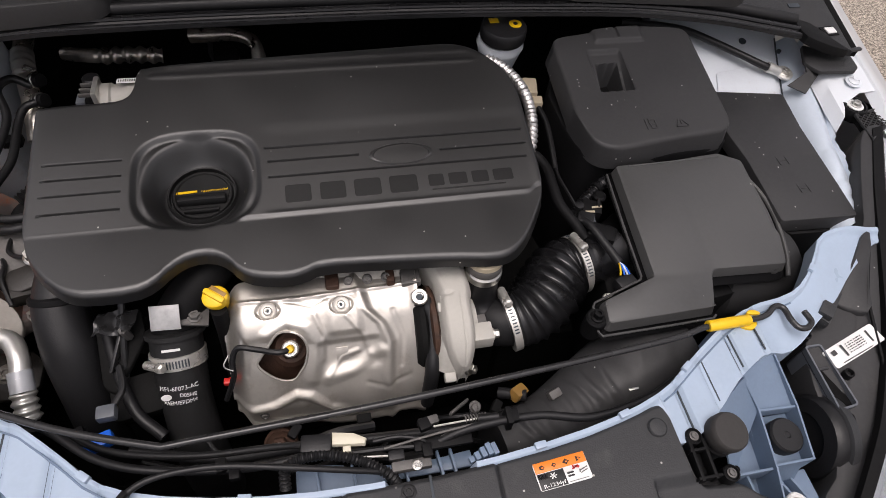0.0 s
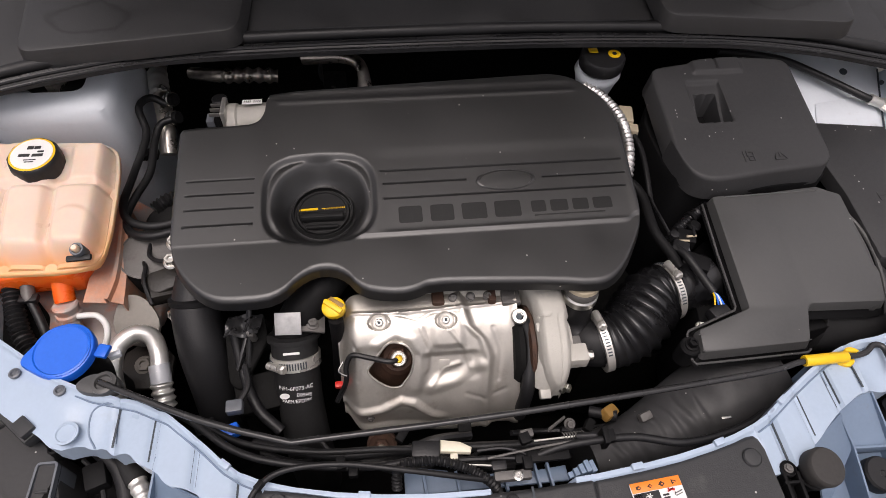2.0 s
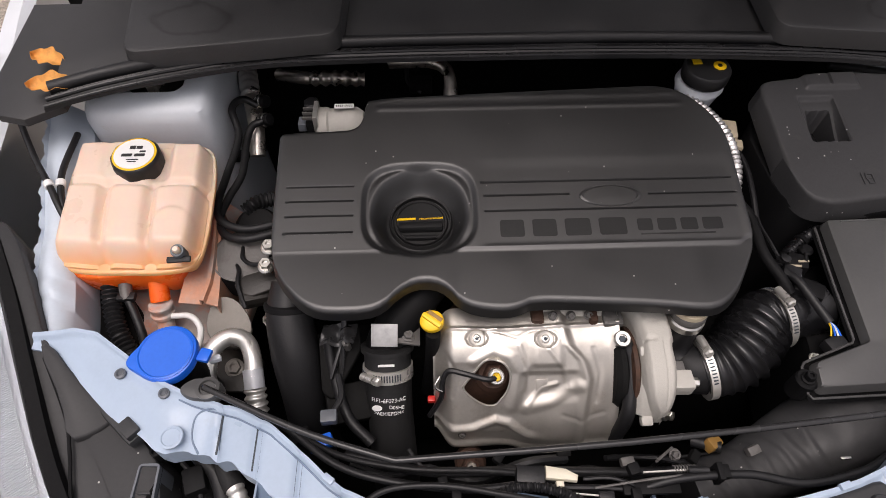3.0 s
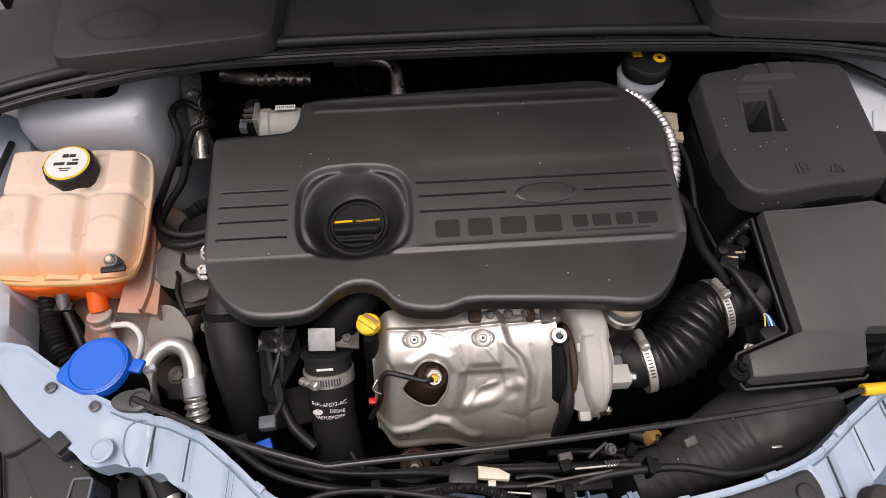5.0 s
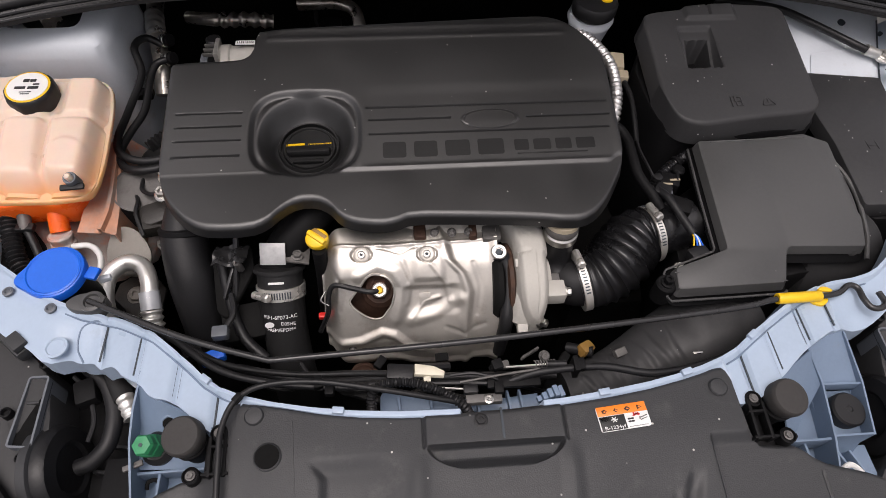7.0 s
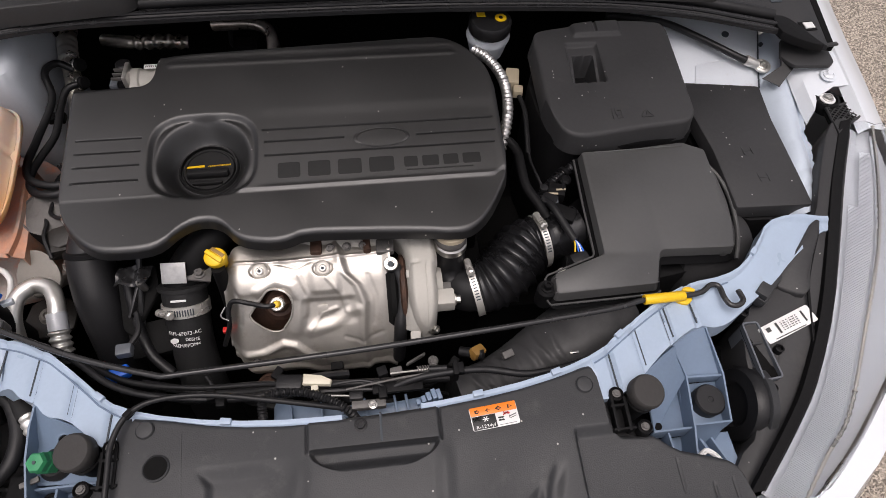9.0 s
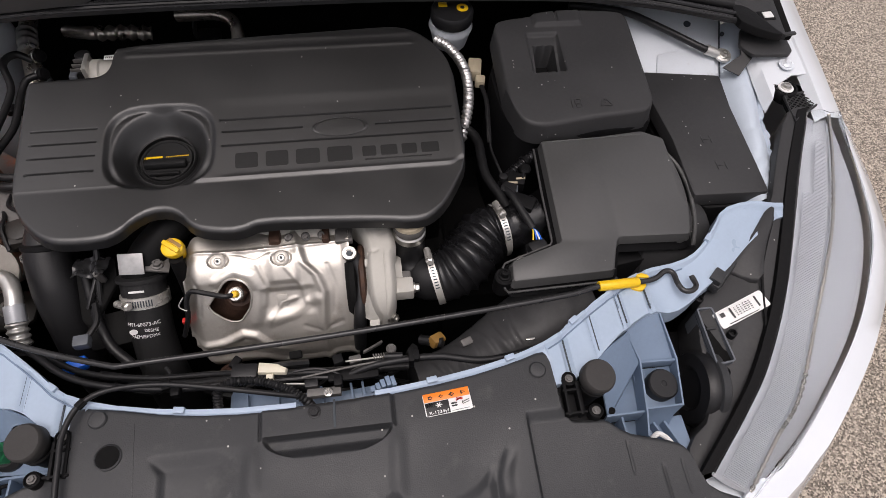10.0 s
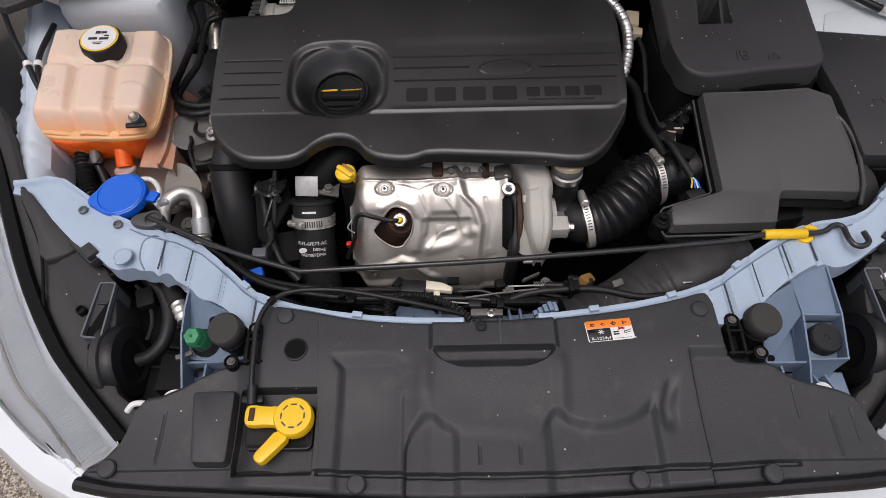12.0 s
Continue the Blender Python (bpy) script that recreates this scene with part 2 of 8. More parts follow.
def stained_lid():
    """Cowl plastic with the dark outlines of dried puddles."""
    m = material("stained_cowl_plastic", (0.021, 0.021, 0.022), 0.45, var=0.2, bump=0.3, bump_scale=700, dirt=(0.040, 0.038, 0.036), dirt_amount=0.1)
    n, l = m.node_tree.nodes, m.node_tree.links
    b, tc = n["Principled BSDF"], n["Texture Coordinate"]
    old = b.inputs["Base Color"].links[0].from_socket
    wob = n.new("ShaderNodeTexNoise")
    wob.inputs["Scale"].default_value, wob.inputs["Detail"].default_value = 16.0, 5.0
    l.new(tc.outputs["Object"], wob.inputs["Vector"])
    for cx in (-0.515, 0.515):
        off, flat, size, ring, band, mixer = n.new("ShaderNodeVectorMath"), n.new("ShaderNodeVectorMath"), n.new("ShaderNodeVectorMath"), n.new("ShaderNodeMath"), n.new("ShaderNodeValToRGB"), n.new("ShaderNodeMix")
        off.inputs[1].default_value, flat.inputs[1].default_value = (cx, 0.644, 0.99), (1.0, 2.1, 0.0)
        off.operation, flat.operation, size.operation, ring.operation = "SUBTRACT", "MULTIPLY", "LENGTH", "MULTIPLY_ADD"
        l.new(tc.outputs["Object"], off.inputs[0])
        l.new(off.outputs["Vector"], flat.inputs[0])
        l.new(flat.outputs["Vector"], size.inputs[0])
        l.new(wob.outputs["Fac"], ring.inputs[0])
        ring.inputs[1].default_value = 0.10
        l.new(size.outputs["Value"], ring.inputs[2])
        e = band.color_ramp.elements
        e[0].position, e[0].color, e[1].position, e[1].color = 0.098, (0.12, 0.12, 0.12, 1), 0.118, (0, 0, 0, 1)
        peak = band.color_ramp.elements.new(0.108)
        peak.color = (0.85, 0.85, 0.85, 1)
        l.new(ring.outputs[0], band.inputs["Fac"])
        mixer.data_type = "RGBA"
        mixer.inputs[7].default_value = (0.004, 0.004, 0.004, 1)
        l.new(band.outputs["Color"], mixer.inputs["Factor"])
        l.new(old, mixer.inputs[6])
        old = mixer.outputs[2]
    l.new(old, b.inputs["Base Color"])
    return m


M_LID = stained_lid()


def clear_plastic():
    m = bpy.data.materials.new("clear_lamp_plastic")
    m.use_nodes = True
    b = m.node_tree.nodes["Principled BSDF"]
    b.inputs["Base Color"].default_value = (0.93, 0.95, 0.97, 1)
    b.inputs["Roughness"].default_value = 0.06
    b.inputs["IOR"].default_value = 1.18
    b.inputs["Transmission Weight"].default_value = 1.0
    return m


M_CLEAR = clear_plastic()


# ---- mesh helpers ----
def thing(name, at, label, category, group="", kind=""):
    ob = new(name)
    ob.location = at
    ob.empty_display_size = 0.02
    return tagged(ob, label, category, group, kind)


def part(name, bm, mat, parent=None, label="", smooth=True):
    """Links a bmesh in world metres as one mesh object under a thing or a part."""
    me = bpy.data.meshes.new(name)
    bmesh.ops.recalc_face_normals(bm, faces=bm.faces)
    for f in bm.faces:
        f.smooth = smooth and len(f.verts) <= 8
    bm.to_mesh(me)
    bm.free()
    me.materials.append(mat)
    if smooth:
        me.set_sharp_from_angle(angle=radians(38))
    ob = new(name, me)
    if parent is not None:
        ob.parent = parent
        ob.matrix_parent_inverse = Matrix.Translation(-Vector(parent.location)) if parent.type == "EMPTY" else Matrix()
    if label:
        ob["label"] = label
    return ob


def chaikin(pts, times=2, closed=True):
    pts = [Vector(p) for p in pts]
    for _ in range(times):
        out = [] if closed else [pts[0]]
        for i in range(len(pts) if closed else len(pts) - 1):
            a, b = pts[i], pts[(i + 1) % len(pts)]
            out += [a.lerp(b, 0.25), a.lerp(b, 0.75)]
        if not closed:
            out.append(pts[-1])
        pts = out
    return pts


def offset(pts, d):
    """A closed outline moved inwards by d (the outline runs anticlockwise)."""
    out, n = [], len(pts)
    for i in range(n):
        a, b, c = pts[i - 1], pts[i], pts[(i + 1) % n]
        t = Vector((c[0] - a[0], c[1] - a[1]))
        if t.length < 1e-9:
            t = Vector((1, 0))
        t.normalize()
        out.append(Vector((b[0] - t.y * d, b[1] + t.x * d)))
    return out


def roundpoly(pts, r=0.006, n=4):
    """An outline with its corners rounded off by about r."""
    pts = [Vector((q[0], q[1])) for q in pts]
    out = []
    for i, b in enumerate(pts):
        a, c = pts[i - 1], pts[(i + 1) % len(pts)]
        p, q = b + (a - b).normalized() * min(r, 0.45 * (a - b).length), b + (c - b).normalized() * min(r, 0.45 * (c - b).length)
        for k in range(n + 1):
            t = k / n
            out.append(tuple(p * (1 - t) ** 2 + b * 2 * t * (1 - t) + q * t * t))
    return out


def ring_wall(outline, z0, z1, thick):
    """An upright rim round an outline."""
    o = [Vector((q[0], q[1])) for q in outline]
    if area2(o) < 0:
        o.reverse()
    i_ = offset(o, thick)
    bm = bmesh.new()
    rings = [[bm.verts.new((q[0], q[1], z)) for q in pts] for pts, z in ((o, z0), (o, z1), (i_, z1), (i_, z0))]
    for a, b in zip(rings, rings[1:]):
        for k in range(len(a)):
            j = (k + 1) % len(a)
            bm.faces.new((a[k], a[j], b[j], b[k]))
    return bm


def area2(pts):
    return sum(pts[i - 1][0] * pts[i][1] - pts[i][0] * pts[i - 1][1] for i in range(len(pts)))


def slab(outline, top, depth, bev=0.004, flare=0.0, rounds=2, dish=0.0, bottom=True):
    """A moulding with a rounded top edge over an outline; top: a height or a function of x, y."""
    o = [Vector((p[0], p[1])) for p in outline]
    if area2(o) < 0:
        o.reverse()
    o = [Vector((p[0], p[1])) for p in chaikin([(p.x, p.y, 0) for p in o], rounds)] if rounds else o
    zt = top if callable(top) else (lambda x, y: top)
    bm = bmesh.new()
    rings = []
    for ins, dz in ((-flare, -depth), (0, -bev), (0.3 * bev, -0.3 * bev), (bev, 0), (bev + 0.004, -dish)):
        rings.append([bm.verts.new((p[0], p[1], zt(p[0], p[1]) + dz)) for p in offset(o, ins)])
    if dish == 0:
        for v in rings.pop():
            bm.verts.remove(v)
    for a, b in zip(rings, rings[1:]):
        for i in range(len(a)):
            j = (i + 1) % len(a)
            bm.faces.new((a[i], a[j], b[j], b[i]))
    bm.faces.new(rings[-1])
    if bottom:
        bm.faces.new(list(reversed(rings[0])))
    return bm


def sheet(xs, ys_of, z_of, drop=0.02, out=0.0):
    """A skin over columns at xs; ys_of(x): the rows of y in a column; z_of(x, y): its height. Its rim turns down by drop."""
    bm = bmesh.new()
    grid = []
    for x in xs:
        grid.append([bm.verts.new((x, y, z_of(x, y))) for y in ys_of(x)])
    nx, ny = len(grid), len(grid[0])
    for i in range(nx - 1):
        for j in range(ny - 1):
            bm.faces.new((grid[i][j], grid[i + 1][j], grid[i + 1][j + 1], grid[i][j + 1]))
    rim = [grid[i][0] for i in range(nx)] + [grid[-1][j] for j in range(1, ny)] + [grid[i][-1] for i in range(nx - 2, -1, -1)] + [grid[0][j] for j in range(ny - 2, 0, -1)]
    cx, cy = sum(v.co.x for v in rim) / len(rim), sum(v.co.y for v in rim) / len(rim)
    low = []
    for v in rim:
        d = Vector((v.co.x - cx, v.co.y - cy, 0)).normalized() * out
        low.append(bm.verts.new((v.co.x + d.x, v.co.y + d.y, v.co.z - drop)))
    for i in range(len(rim)):
        j = (i + 1) % len(rim)
        bm.faces.new((rim[i], low[i], low[j], rim[j]))
    return bm


def catmull(pts, per=8):
    p = [Vector(q) for q in pts]
    p = [2 * p[0] - p[1]] + p + [2 * p[-1] - p[-2]]
    out = []
    for i in range(1, len(p) - 2):
        for k in range(per):
            t = k / per
            a, b, c, d = p[i - 1], p[i], p[i + 1], p[i + 2]
            out.append(0.5 * ((2 * b) + (c - a) * t + (2 * a - 5 * b + 4 * c - d) * t * t + (3 * b - a - 3 * c + d) * t ** 3))
    out.append(p[-2])
    return out


def tube(pts, r, n=12, per=8, wave=None, flat=1.0, curve=True, bm=None):
    """A round bar or hose along points. r: a radius, or radii at the points; wave(s): an addition to the radius at s metres along it."""
    path = catmull(pts, per) if curve else [Vector(p) for p in pts]
    bm = bm or bmesh.new()
    k = len(path)
    radii = [r] * k if isinstance(r, (int, float)) else list(np.interp(np.linspace(0, 1, k), np.linspace(0, 1, len(r)), r))
    t0 = (path[1] - path[0]).normalized()
    up = Vector((0, 0, 1)) if abs(t0.z) < 0.9 else Vector((0, 1, 0))
    side = t0.cross(up).normalized()
    rings, s = [], 0.0
    for i, p in enumerate(path):
        t = (path[min(i + 1, k - 1)] - path[max(i - 1, 0)]).normalized()
        side = (side - t * side.dot(t)).normalized()
        nrm = side.cross(t)
        if i:
            s += (p - path[i - 1]).length
        rr = radii[i] + (wave(s) if wave else 0.0)
        rings.append([bm.verts.new(p + (side * math.cos(a) + nrm * flat * math.sin(a)) * rr) for a in (2 * math.pi * q / n for q in range(n))])
    for a, b in zip(rings, rings[1:]):
        for i in range(n):
            j = (i + 1) % n
            bm.faces.new((a[i], a[j], b[j], b[i]))
    bm.faces.new(list(reversed(rings[0])))
    bm.faces.new(rings[-1])
    return bm


def lathe(profile, at, axis=(0, 0, 1), n=28, bm=None, ripple=None, squash=1.0):
    """A turned piece: profile of (radius, height) along an axis from a point."""
    bm = bm or bmesh.new()
    q = Vector((0, 0, 1)).rotation_difference(Vector(axis).normalized()).to_matrix()
    at = Vector(at)
    rings = []
    for r, h in profile:
        ring = []
        for i in range(n):
            a = 2 * math.pi * i / n
            rr = r * (1 + (ripple(a) if ripple else 0.0))
            ring.append(bm.verts.new(at + q @ Vector((rr * math.cos(a), rr * squash * math.sin(a), h))))
        rings.append(ring)
    for a, b in zip(rings, rings[1:]):
        for i in range(n):
            j = (i + 1) % n
            bm.faces.new((a[i], a[j], b[j], b[i]))
    bm.faces.new(list(reversed(rings[0])))
    bm.faces.new(rings[-1])
    return bm


def block(centre, size, bev=0.003, turn=(0, 0, 0), bm=None):
    """A box with bevelled edges."""
    own = bmesh.new()
    bmesh.ops.create_cube(own, size=1.0)
    for v in own.verts:
        v.co = Vector((v.co.x * size[0], v.co.y * size[1], v.co.z * size[2]))
    if bev:
        bmesh.ops.bevel(own, geom=own.edges[:], offset=min(bev, 0.45 * min(size)), segments=2, profile=0.6, affect="EDGES")
    own.transform(pose(*centre, *turn))
    if bm is None:
        return own
    tmp = bpy.data.meshes.new("tmp")
    own.to_mesh(tmp)
    own.free()
    bm.from_mesh(tmp)
    bpy.data.meshes.remove(tmp)
    return bm


def hexbolt(at, axis, r, h, parent, mat=None, name="bolt", label=""):
    """A flanged hexagon bolt head with a shallow socket."""
    bm = lathe([(r * 1.35, 0), (r * 1.35, h * 0.2), (r * 1.1, h * 0.3)], at, axis, 20)
    lathe([(r, h * 0.2), (r, h * 0.9), (r * 0.9, h), (r * 0.5, h), (r * 0.45, h * 0.75)], at, axis, 6, bm)
    return part(name, bm, mat or M_STEEL, parent, label, smooth=False)


def plate_mesh(rails, close=False):
    """A skin lofted across rails, each a list of the same number of points."""
    bm = bmesh.new()
    g = [[bm.verts.new(p) for p in rail] for rail in rails]
    for a, b in zip(g, g[1:]):
        for i in range(len(a) - 1):
            bm.faces.new((a[i], a[i + 1], b[i + 1], b[i]))
    return bm


def thicken(bm, t):
    """Gives a skin thickness by a copy shifted along its normals."""
    bmesh.ops.recalc_face_normals(bm, faces=bm.faces)
    bmesh.ops.solidify(bm, geom=bm.faces[:], thickness=t)
    return bm


def patch_over(low, high, t, shift=0.0):
    """A leaning panel between a low and a high edge, slightly domed."""
    bm = bmesh.new()
    a, b, c, d = (Vector(p) for p in (*low, *high))
    nrm = (b - a).cross(c - a).normalized()
    g = [[bm.verts.new(a.lerp(b, i / 12).lerp(c.lerp(d, i / 12), j / 12) - nrm * (shift + 0.03 * math.sin(math.pi * i / 12) * math.sin(math.pi * j / 12))) for j in range(13)] for i in range(13)]
    for i in range(12):
        for j in range(12):
            bm.faces.new((g[i][j], g[i + 1][j], g[i + 1][j + 1], g[i][j + 1]))
    return thicken(bm, t)


def resample(pts, n, smooth=True):
    path = catmull(pts, 8) if smooth else [Vector(p) for p in pts]
    d = [0.0]
    for a, b in zip(path, path[1:]):
        d.append(d[-1] + (b - a).length)
    out = []
    for s in np.linspace(0, d[-1], n):
        out.append(Vector([float(np.interp(s, d, [p[k] for p in path])) for k in range(3)]))
    return out


def curve_of(pts, times=2):
    """A smoothed function y(x) through a list of x, y pairs."""
    p = chaikin([(a, b, 0) for a, b in pts], times, closed=False)
    px, py = [v.x for v in p], [v.y for v in p]
    return lambda x: float(np.interp(x, px, py))


def smoothstep(a, b, x):
    t = min(1.0, max(0.0, (x - a) / (b - a)))
    return t * t * (3 - 2 * t)


def words(text, size, m, mat, parent, name="lettering", width=1.0, thick=0.0002, bend=0.0):
    """Printed letters in the built-in font, as a flat mesh at a pose."""
    cu = bpy.data.curves.new(name, "FONT")
    cu.body, cu.size, cu.extrude, cu.align_x = text, size, thick, "CENTER"
    tmp = bpy.data.objects.new("tmp", cu)
    scene.collection.objects.link(tmp)
    me = bpy.data.meshes.new_from_object(tmp.evaluated_get(bpy.context.evaluated_depsgraph_get()))
    bpy.data.objects.remove(tmp)
    bpy.data.curves.remove(cu)
    for v in me.vertices:
        v.co.x *= width
        if bend:
            a = v.co.x / bend
            v.co = Vector(((bend + v.co.z) * math.sin(a), v.co.y, (bend + v.co.z) * math.cos(a) - bend))
    me.transform(m)
    bm = bmesh.new()
    bm.from_mesh(me)
    bpy.data.meshes.remove(me)
    return part(name, bm, mat, parent, smooth=False)

# ---- ground ----
bm = bmesh.new()
bmesh.ops.create_grid(bm, x_segments=40, y_segments=40, size=150.0)
tagged(part("ground", bm, M_ASPHALT), "grey-brown asphalt with small pale stones", "ground", kind="structure")

# ---- car body: wings, bumper, front cross panel, bay walls ----
body = thing("car_body", (0, 0.3, 0), "white painted car front with the engine bay open", "car")

# plan curves of the front cross panel, engine side and front side
ENGINE_EDGE = curve_of([(-0.665, 0.226), (-0.59, 0.225), (-0.555, 0.200), (-0.476, 0.143), (-0.379, 0.114), (-0.327, 0.070), (-0.294, 0.038), (-0.25, 0.018),
                        (-0.167, 0.001), (-0.074, -0.007), (0.052, -0.004), (0.153, 0.007), (0.222, 0.021), (0.273, 0.039), (0.30, 0.058),
                        (0.345, 0.087), (0.383, 0.108), (0.416, 0.121), (0.468, 0.127), (0.50, 0.142), (0.535, 0.176), (0.56, 0.207), (0.60, 0.217), (0.665, 0.214)], 1)
ARM_RIGHT = curve_of([(0.262, -0.019), (0.276, -0.018), (0.288, -0.015), (0.322, 0.007), (0.345, 0.026), (0.366, 0.041), (0.409, 0.064), (0.444, 0.062), (0.470, 0.074), (0.499, 0.094), (0.538, 0.116), (0.586, 0.155), (0.620, 0.177), (0.644, 0.193), (0.665, 0.197)], 1)
ARM_LEFT = curve_of([(0.262, -0.016), (0.275, -0.016), (0.289, -0.015), (0.326, 0.018), (0.340, 0.025), (0.357, 0.028), (0.372, 0.046), (0.392, 0.054), (0.400, 0.066), (0.420, 0.066), (0.430, 0.077), (0.447, 0.077), (0.456, 0.083), (0.484, 0.078), (0.510, 0.102), (0.541, 0.117), (0.582, 0.154), (0.624, 0.195), (0.650, 0.206), (0.665, 0.209)], 1)
SHIELD_BACK = curve_of([(-0.452, -0.172), (-0.428, -0.157), (-0.412, -0.135), (-0.405, -0.092), (-0.370, -0.086), (-0.325, -0.060), (-0.292, -0.052), (-0.283, -0.030), (-0.279, 0.010), (-0.274, 0.018), (-0.24, 0.014), (-0.16, -0.004), (-0.074, -0.011), (0.052, -0.008),
                        (0.153, 0.002), (0.222, 0.016), (0.256, 0.026), (0.2622, 0.018), (0.2642, -0.012), (0.2650, -0.058), (0.300, -0.062), (0.313, -0.062), (0.333, -0.080), (0.356, -0.087), (0.388, -0.096), (0.401, -0.106), (0.404, -0.128), (0.412, -0.150), (0.452, -0.168)], 1)


def FRONT_EDGE(x):
    return SHIELD_BACK(x) - 0.002 if abs(x) < 0.262 else (ARM_RIGHT(x) if x > 0 else ARM_LEFT(-x))


CREASES = {True: (0.286, 0.3245, 0.370, 0.410), False: (0.287, 0.332, 0.377, 0.420)}


def panel_z(x, y):
    e = ENGINE_EDGE(x)
    z = 0.858 - 0.05 * smoothstep(0.05, 0.0, abs(y - FRONT_EDGE(x))) * smoothstep(0.40, 0.44, abs(x)) * 0.25
    z += 0.005 * smoothstep(0.009, 0.004, e - y)
    z -= 0.04 * smoothstep(0.042, 0.038, abs(x - 0.010))
    if 0.25 < abs(x) < 0.46:
        z -= 0.004 * max(smoothstep(0.0055, 0.002, abs(abs(x) - q)) for q in CREASES[x > 0])
    return z


xs = list(np.linspace(-0.662, 0.662, 330))
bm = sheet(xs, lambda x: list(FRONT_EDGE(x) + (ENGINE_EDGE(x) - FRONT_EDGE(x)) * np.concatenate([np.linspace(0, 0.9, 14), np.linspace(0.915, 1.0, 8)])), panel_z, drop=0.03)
part("front_cross_panel", bm, M_PANEL, body, "pale ice-blue steel cross panel")

for s in (-1, 1):
    for ax in [q + d for k, q in enumerate(CREASES[s > 0]) for d in ((-0.0035, 0.0035) if k in (1, 2) else (0.0,))]:
        lo, hi = FRONT_EDGE(s * ax) + 0.006, ENGINE_EDGE(s * ax) - 0.010
        # a dark bar lies in each crease, painting in its shade
        part("pressed_line", block((s * ax, (lo + hi) / 2, 0.8550), (0.0020, hi - lo, 0.0016), 0.0004), M_SEAM, body)
for s in (-1, 1):
    edge_line = [(s * x, ENGINE_EDGE(s * x) - 0.0105, 0.8585) for x in np.linspace(0.265, 0.47, 40)]
    part("flange_seam", tube(edge_line, 0.0010, 6, curve=False), M_TRAY, body)
for x in (-0.30, -0.16, 0.12, 0.215, 0.303, 0.52):
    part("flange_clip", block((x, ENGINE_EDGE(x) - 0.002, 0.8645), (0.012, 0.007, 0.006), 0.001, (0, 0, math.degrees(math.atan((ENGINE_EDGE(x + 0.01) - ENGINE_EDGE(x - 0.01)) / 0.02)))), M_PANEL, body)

for s in (-1,):
    outline = [(0.442, 0.078), (0.451, 0.094), (0.450, 0.112), (0.443, 0.120), (0.430, 0.122), (0.421, 0.116), (0.421, 0.100), (0.419, 0.080)]
    # darker tube along the pressed outline, painting in its shade
    part("pressed_line", tube([(s * x, y, panel_z(s * x, y)) for x, y in outline], 0.0011, 6, 4), M_TRAY, body)
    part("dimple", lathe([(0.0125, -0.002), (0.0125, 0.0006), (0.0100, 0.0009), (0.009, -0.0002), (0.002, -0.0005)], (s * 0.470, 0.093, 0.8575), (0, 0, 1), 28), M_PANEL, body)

# lower trays beside the radiator, folded from sheet; their darker blue holds recess shade


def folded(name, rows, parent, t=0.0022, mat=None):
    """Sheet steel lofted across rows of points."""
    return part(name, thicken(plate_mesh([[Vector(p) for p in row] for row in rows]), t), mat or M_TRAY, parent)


def wall(name, top, foot, parent):
    """An upright strip below a line of points, down to a height."""
    return folded(name, [top, [(x, y, foot) for x, y, z in top]], parent)


tray = part("tray", slab([(0.296, -0.098), (0.440, -0.098), (0.440, -0.048), (0.300, -0.048)], 0.776, 0.02, 0.003, rounds=0), M_TRAY, body, "pressed tray, panel blue darkened for its recess")
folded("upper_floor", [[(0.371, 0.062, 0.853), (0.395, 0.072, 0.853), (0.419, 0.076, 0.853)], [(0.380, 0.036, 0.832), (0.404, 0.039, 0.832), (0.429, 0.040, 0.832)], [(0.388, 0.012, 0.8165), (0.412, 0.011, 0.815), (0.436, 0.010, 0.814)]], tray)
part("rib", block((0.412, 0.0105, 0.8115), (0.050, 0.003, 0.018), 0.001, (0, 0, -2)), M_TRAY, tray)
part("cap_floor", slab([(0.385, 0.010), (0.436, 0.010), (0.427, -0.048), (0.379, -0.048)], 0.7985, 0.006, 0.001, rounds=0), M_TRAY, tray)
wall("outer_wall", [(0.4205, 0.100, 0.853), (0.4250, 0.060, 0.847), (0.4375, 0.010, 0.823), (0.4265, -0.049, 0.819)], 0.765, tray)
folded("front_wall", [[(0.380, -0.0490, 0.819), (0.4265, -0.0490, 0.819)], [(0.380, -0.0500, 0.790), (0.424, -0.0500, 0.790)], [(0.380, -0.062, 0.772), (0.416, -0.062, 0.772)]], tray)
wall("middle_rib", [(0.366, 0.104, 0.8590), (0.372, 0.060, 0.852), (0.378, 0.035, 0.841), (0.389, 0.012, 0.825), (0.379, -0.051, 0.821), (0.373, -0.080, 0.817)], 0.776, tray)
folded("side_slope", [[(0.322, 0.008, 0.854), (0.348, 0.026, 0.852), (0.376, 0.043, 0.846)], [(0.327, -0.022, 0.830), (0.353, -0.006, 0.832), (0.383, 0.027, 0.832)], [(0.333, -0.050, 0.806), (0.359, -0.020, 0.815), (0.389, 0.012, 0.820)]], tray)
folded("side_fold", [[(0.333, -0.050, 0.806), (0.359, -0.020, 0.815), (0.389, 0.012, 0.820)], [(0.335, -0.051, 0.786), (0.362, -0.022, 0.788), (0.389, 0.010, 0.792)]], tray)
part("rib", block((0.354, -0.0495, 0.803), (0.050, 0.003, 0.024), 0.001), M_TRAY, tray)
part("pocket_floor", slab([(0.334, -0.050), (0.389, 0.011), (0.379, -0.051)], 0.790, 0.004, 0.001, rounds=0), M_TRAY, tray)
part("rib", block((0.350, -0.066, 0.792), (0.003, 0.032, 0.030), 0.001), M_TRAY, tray)
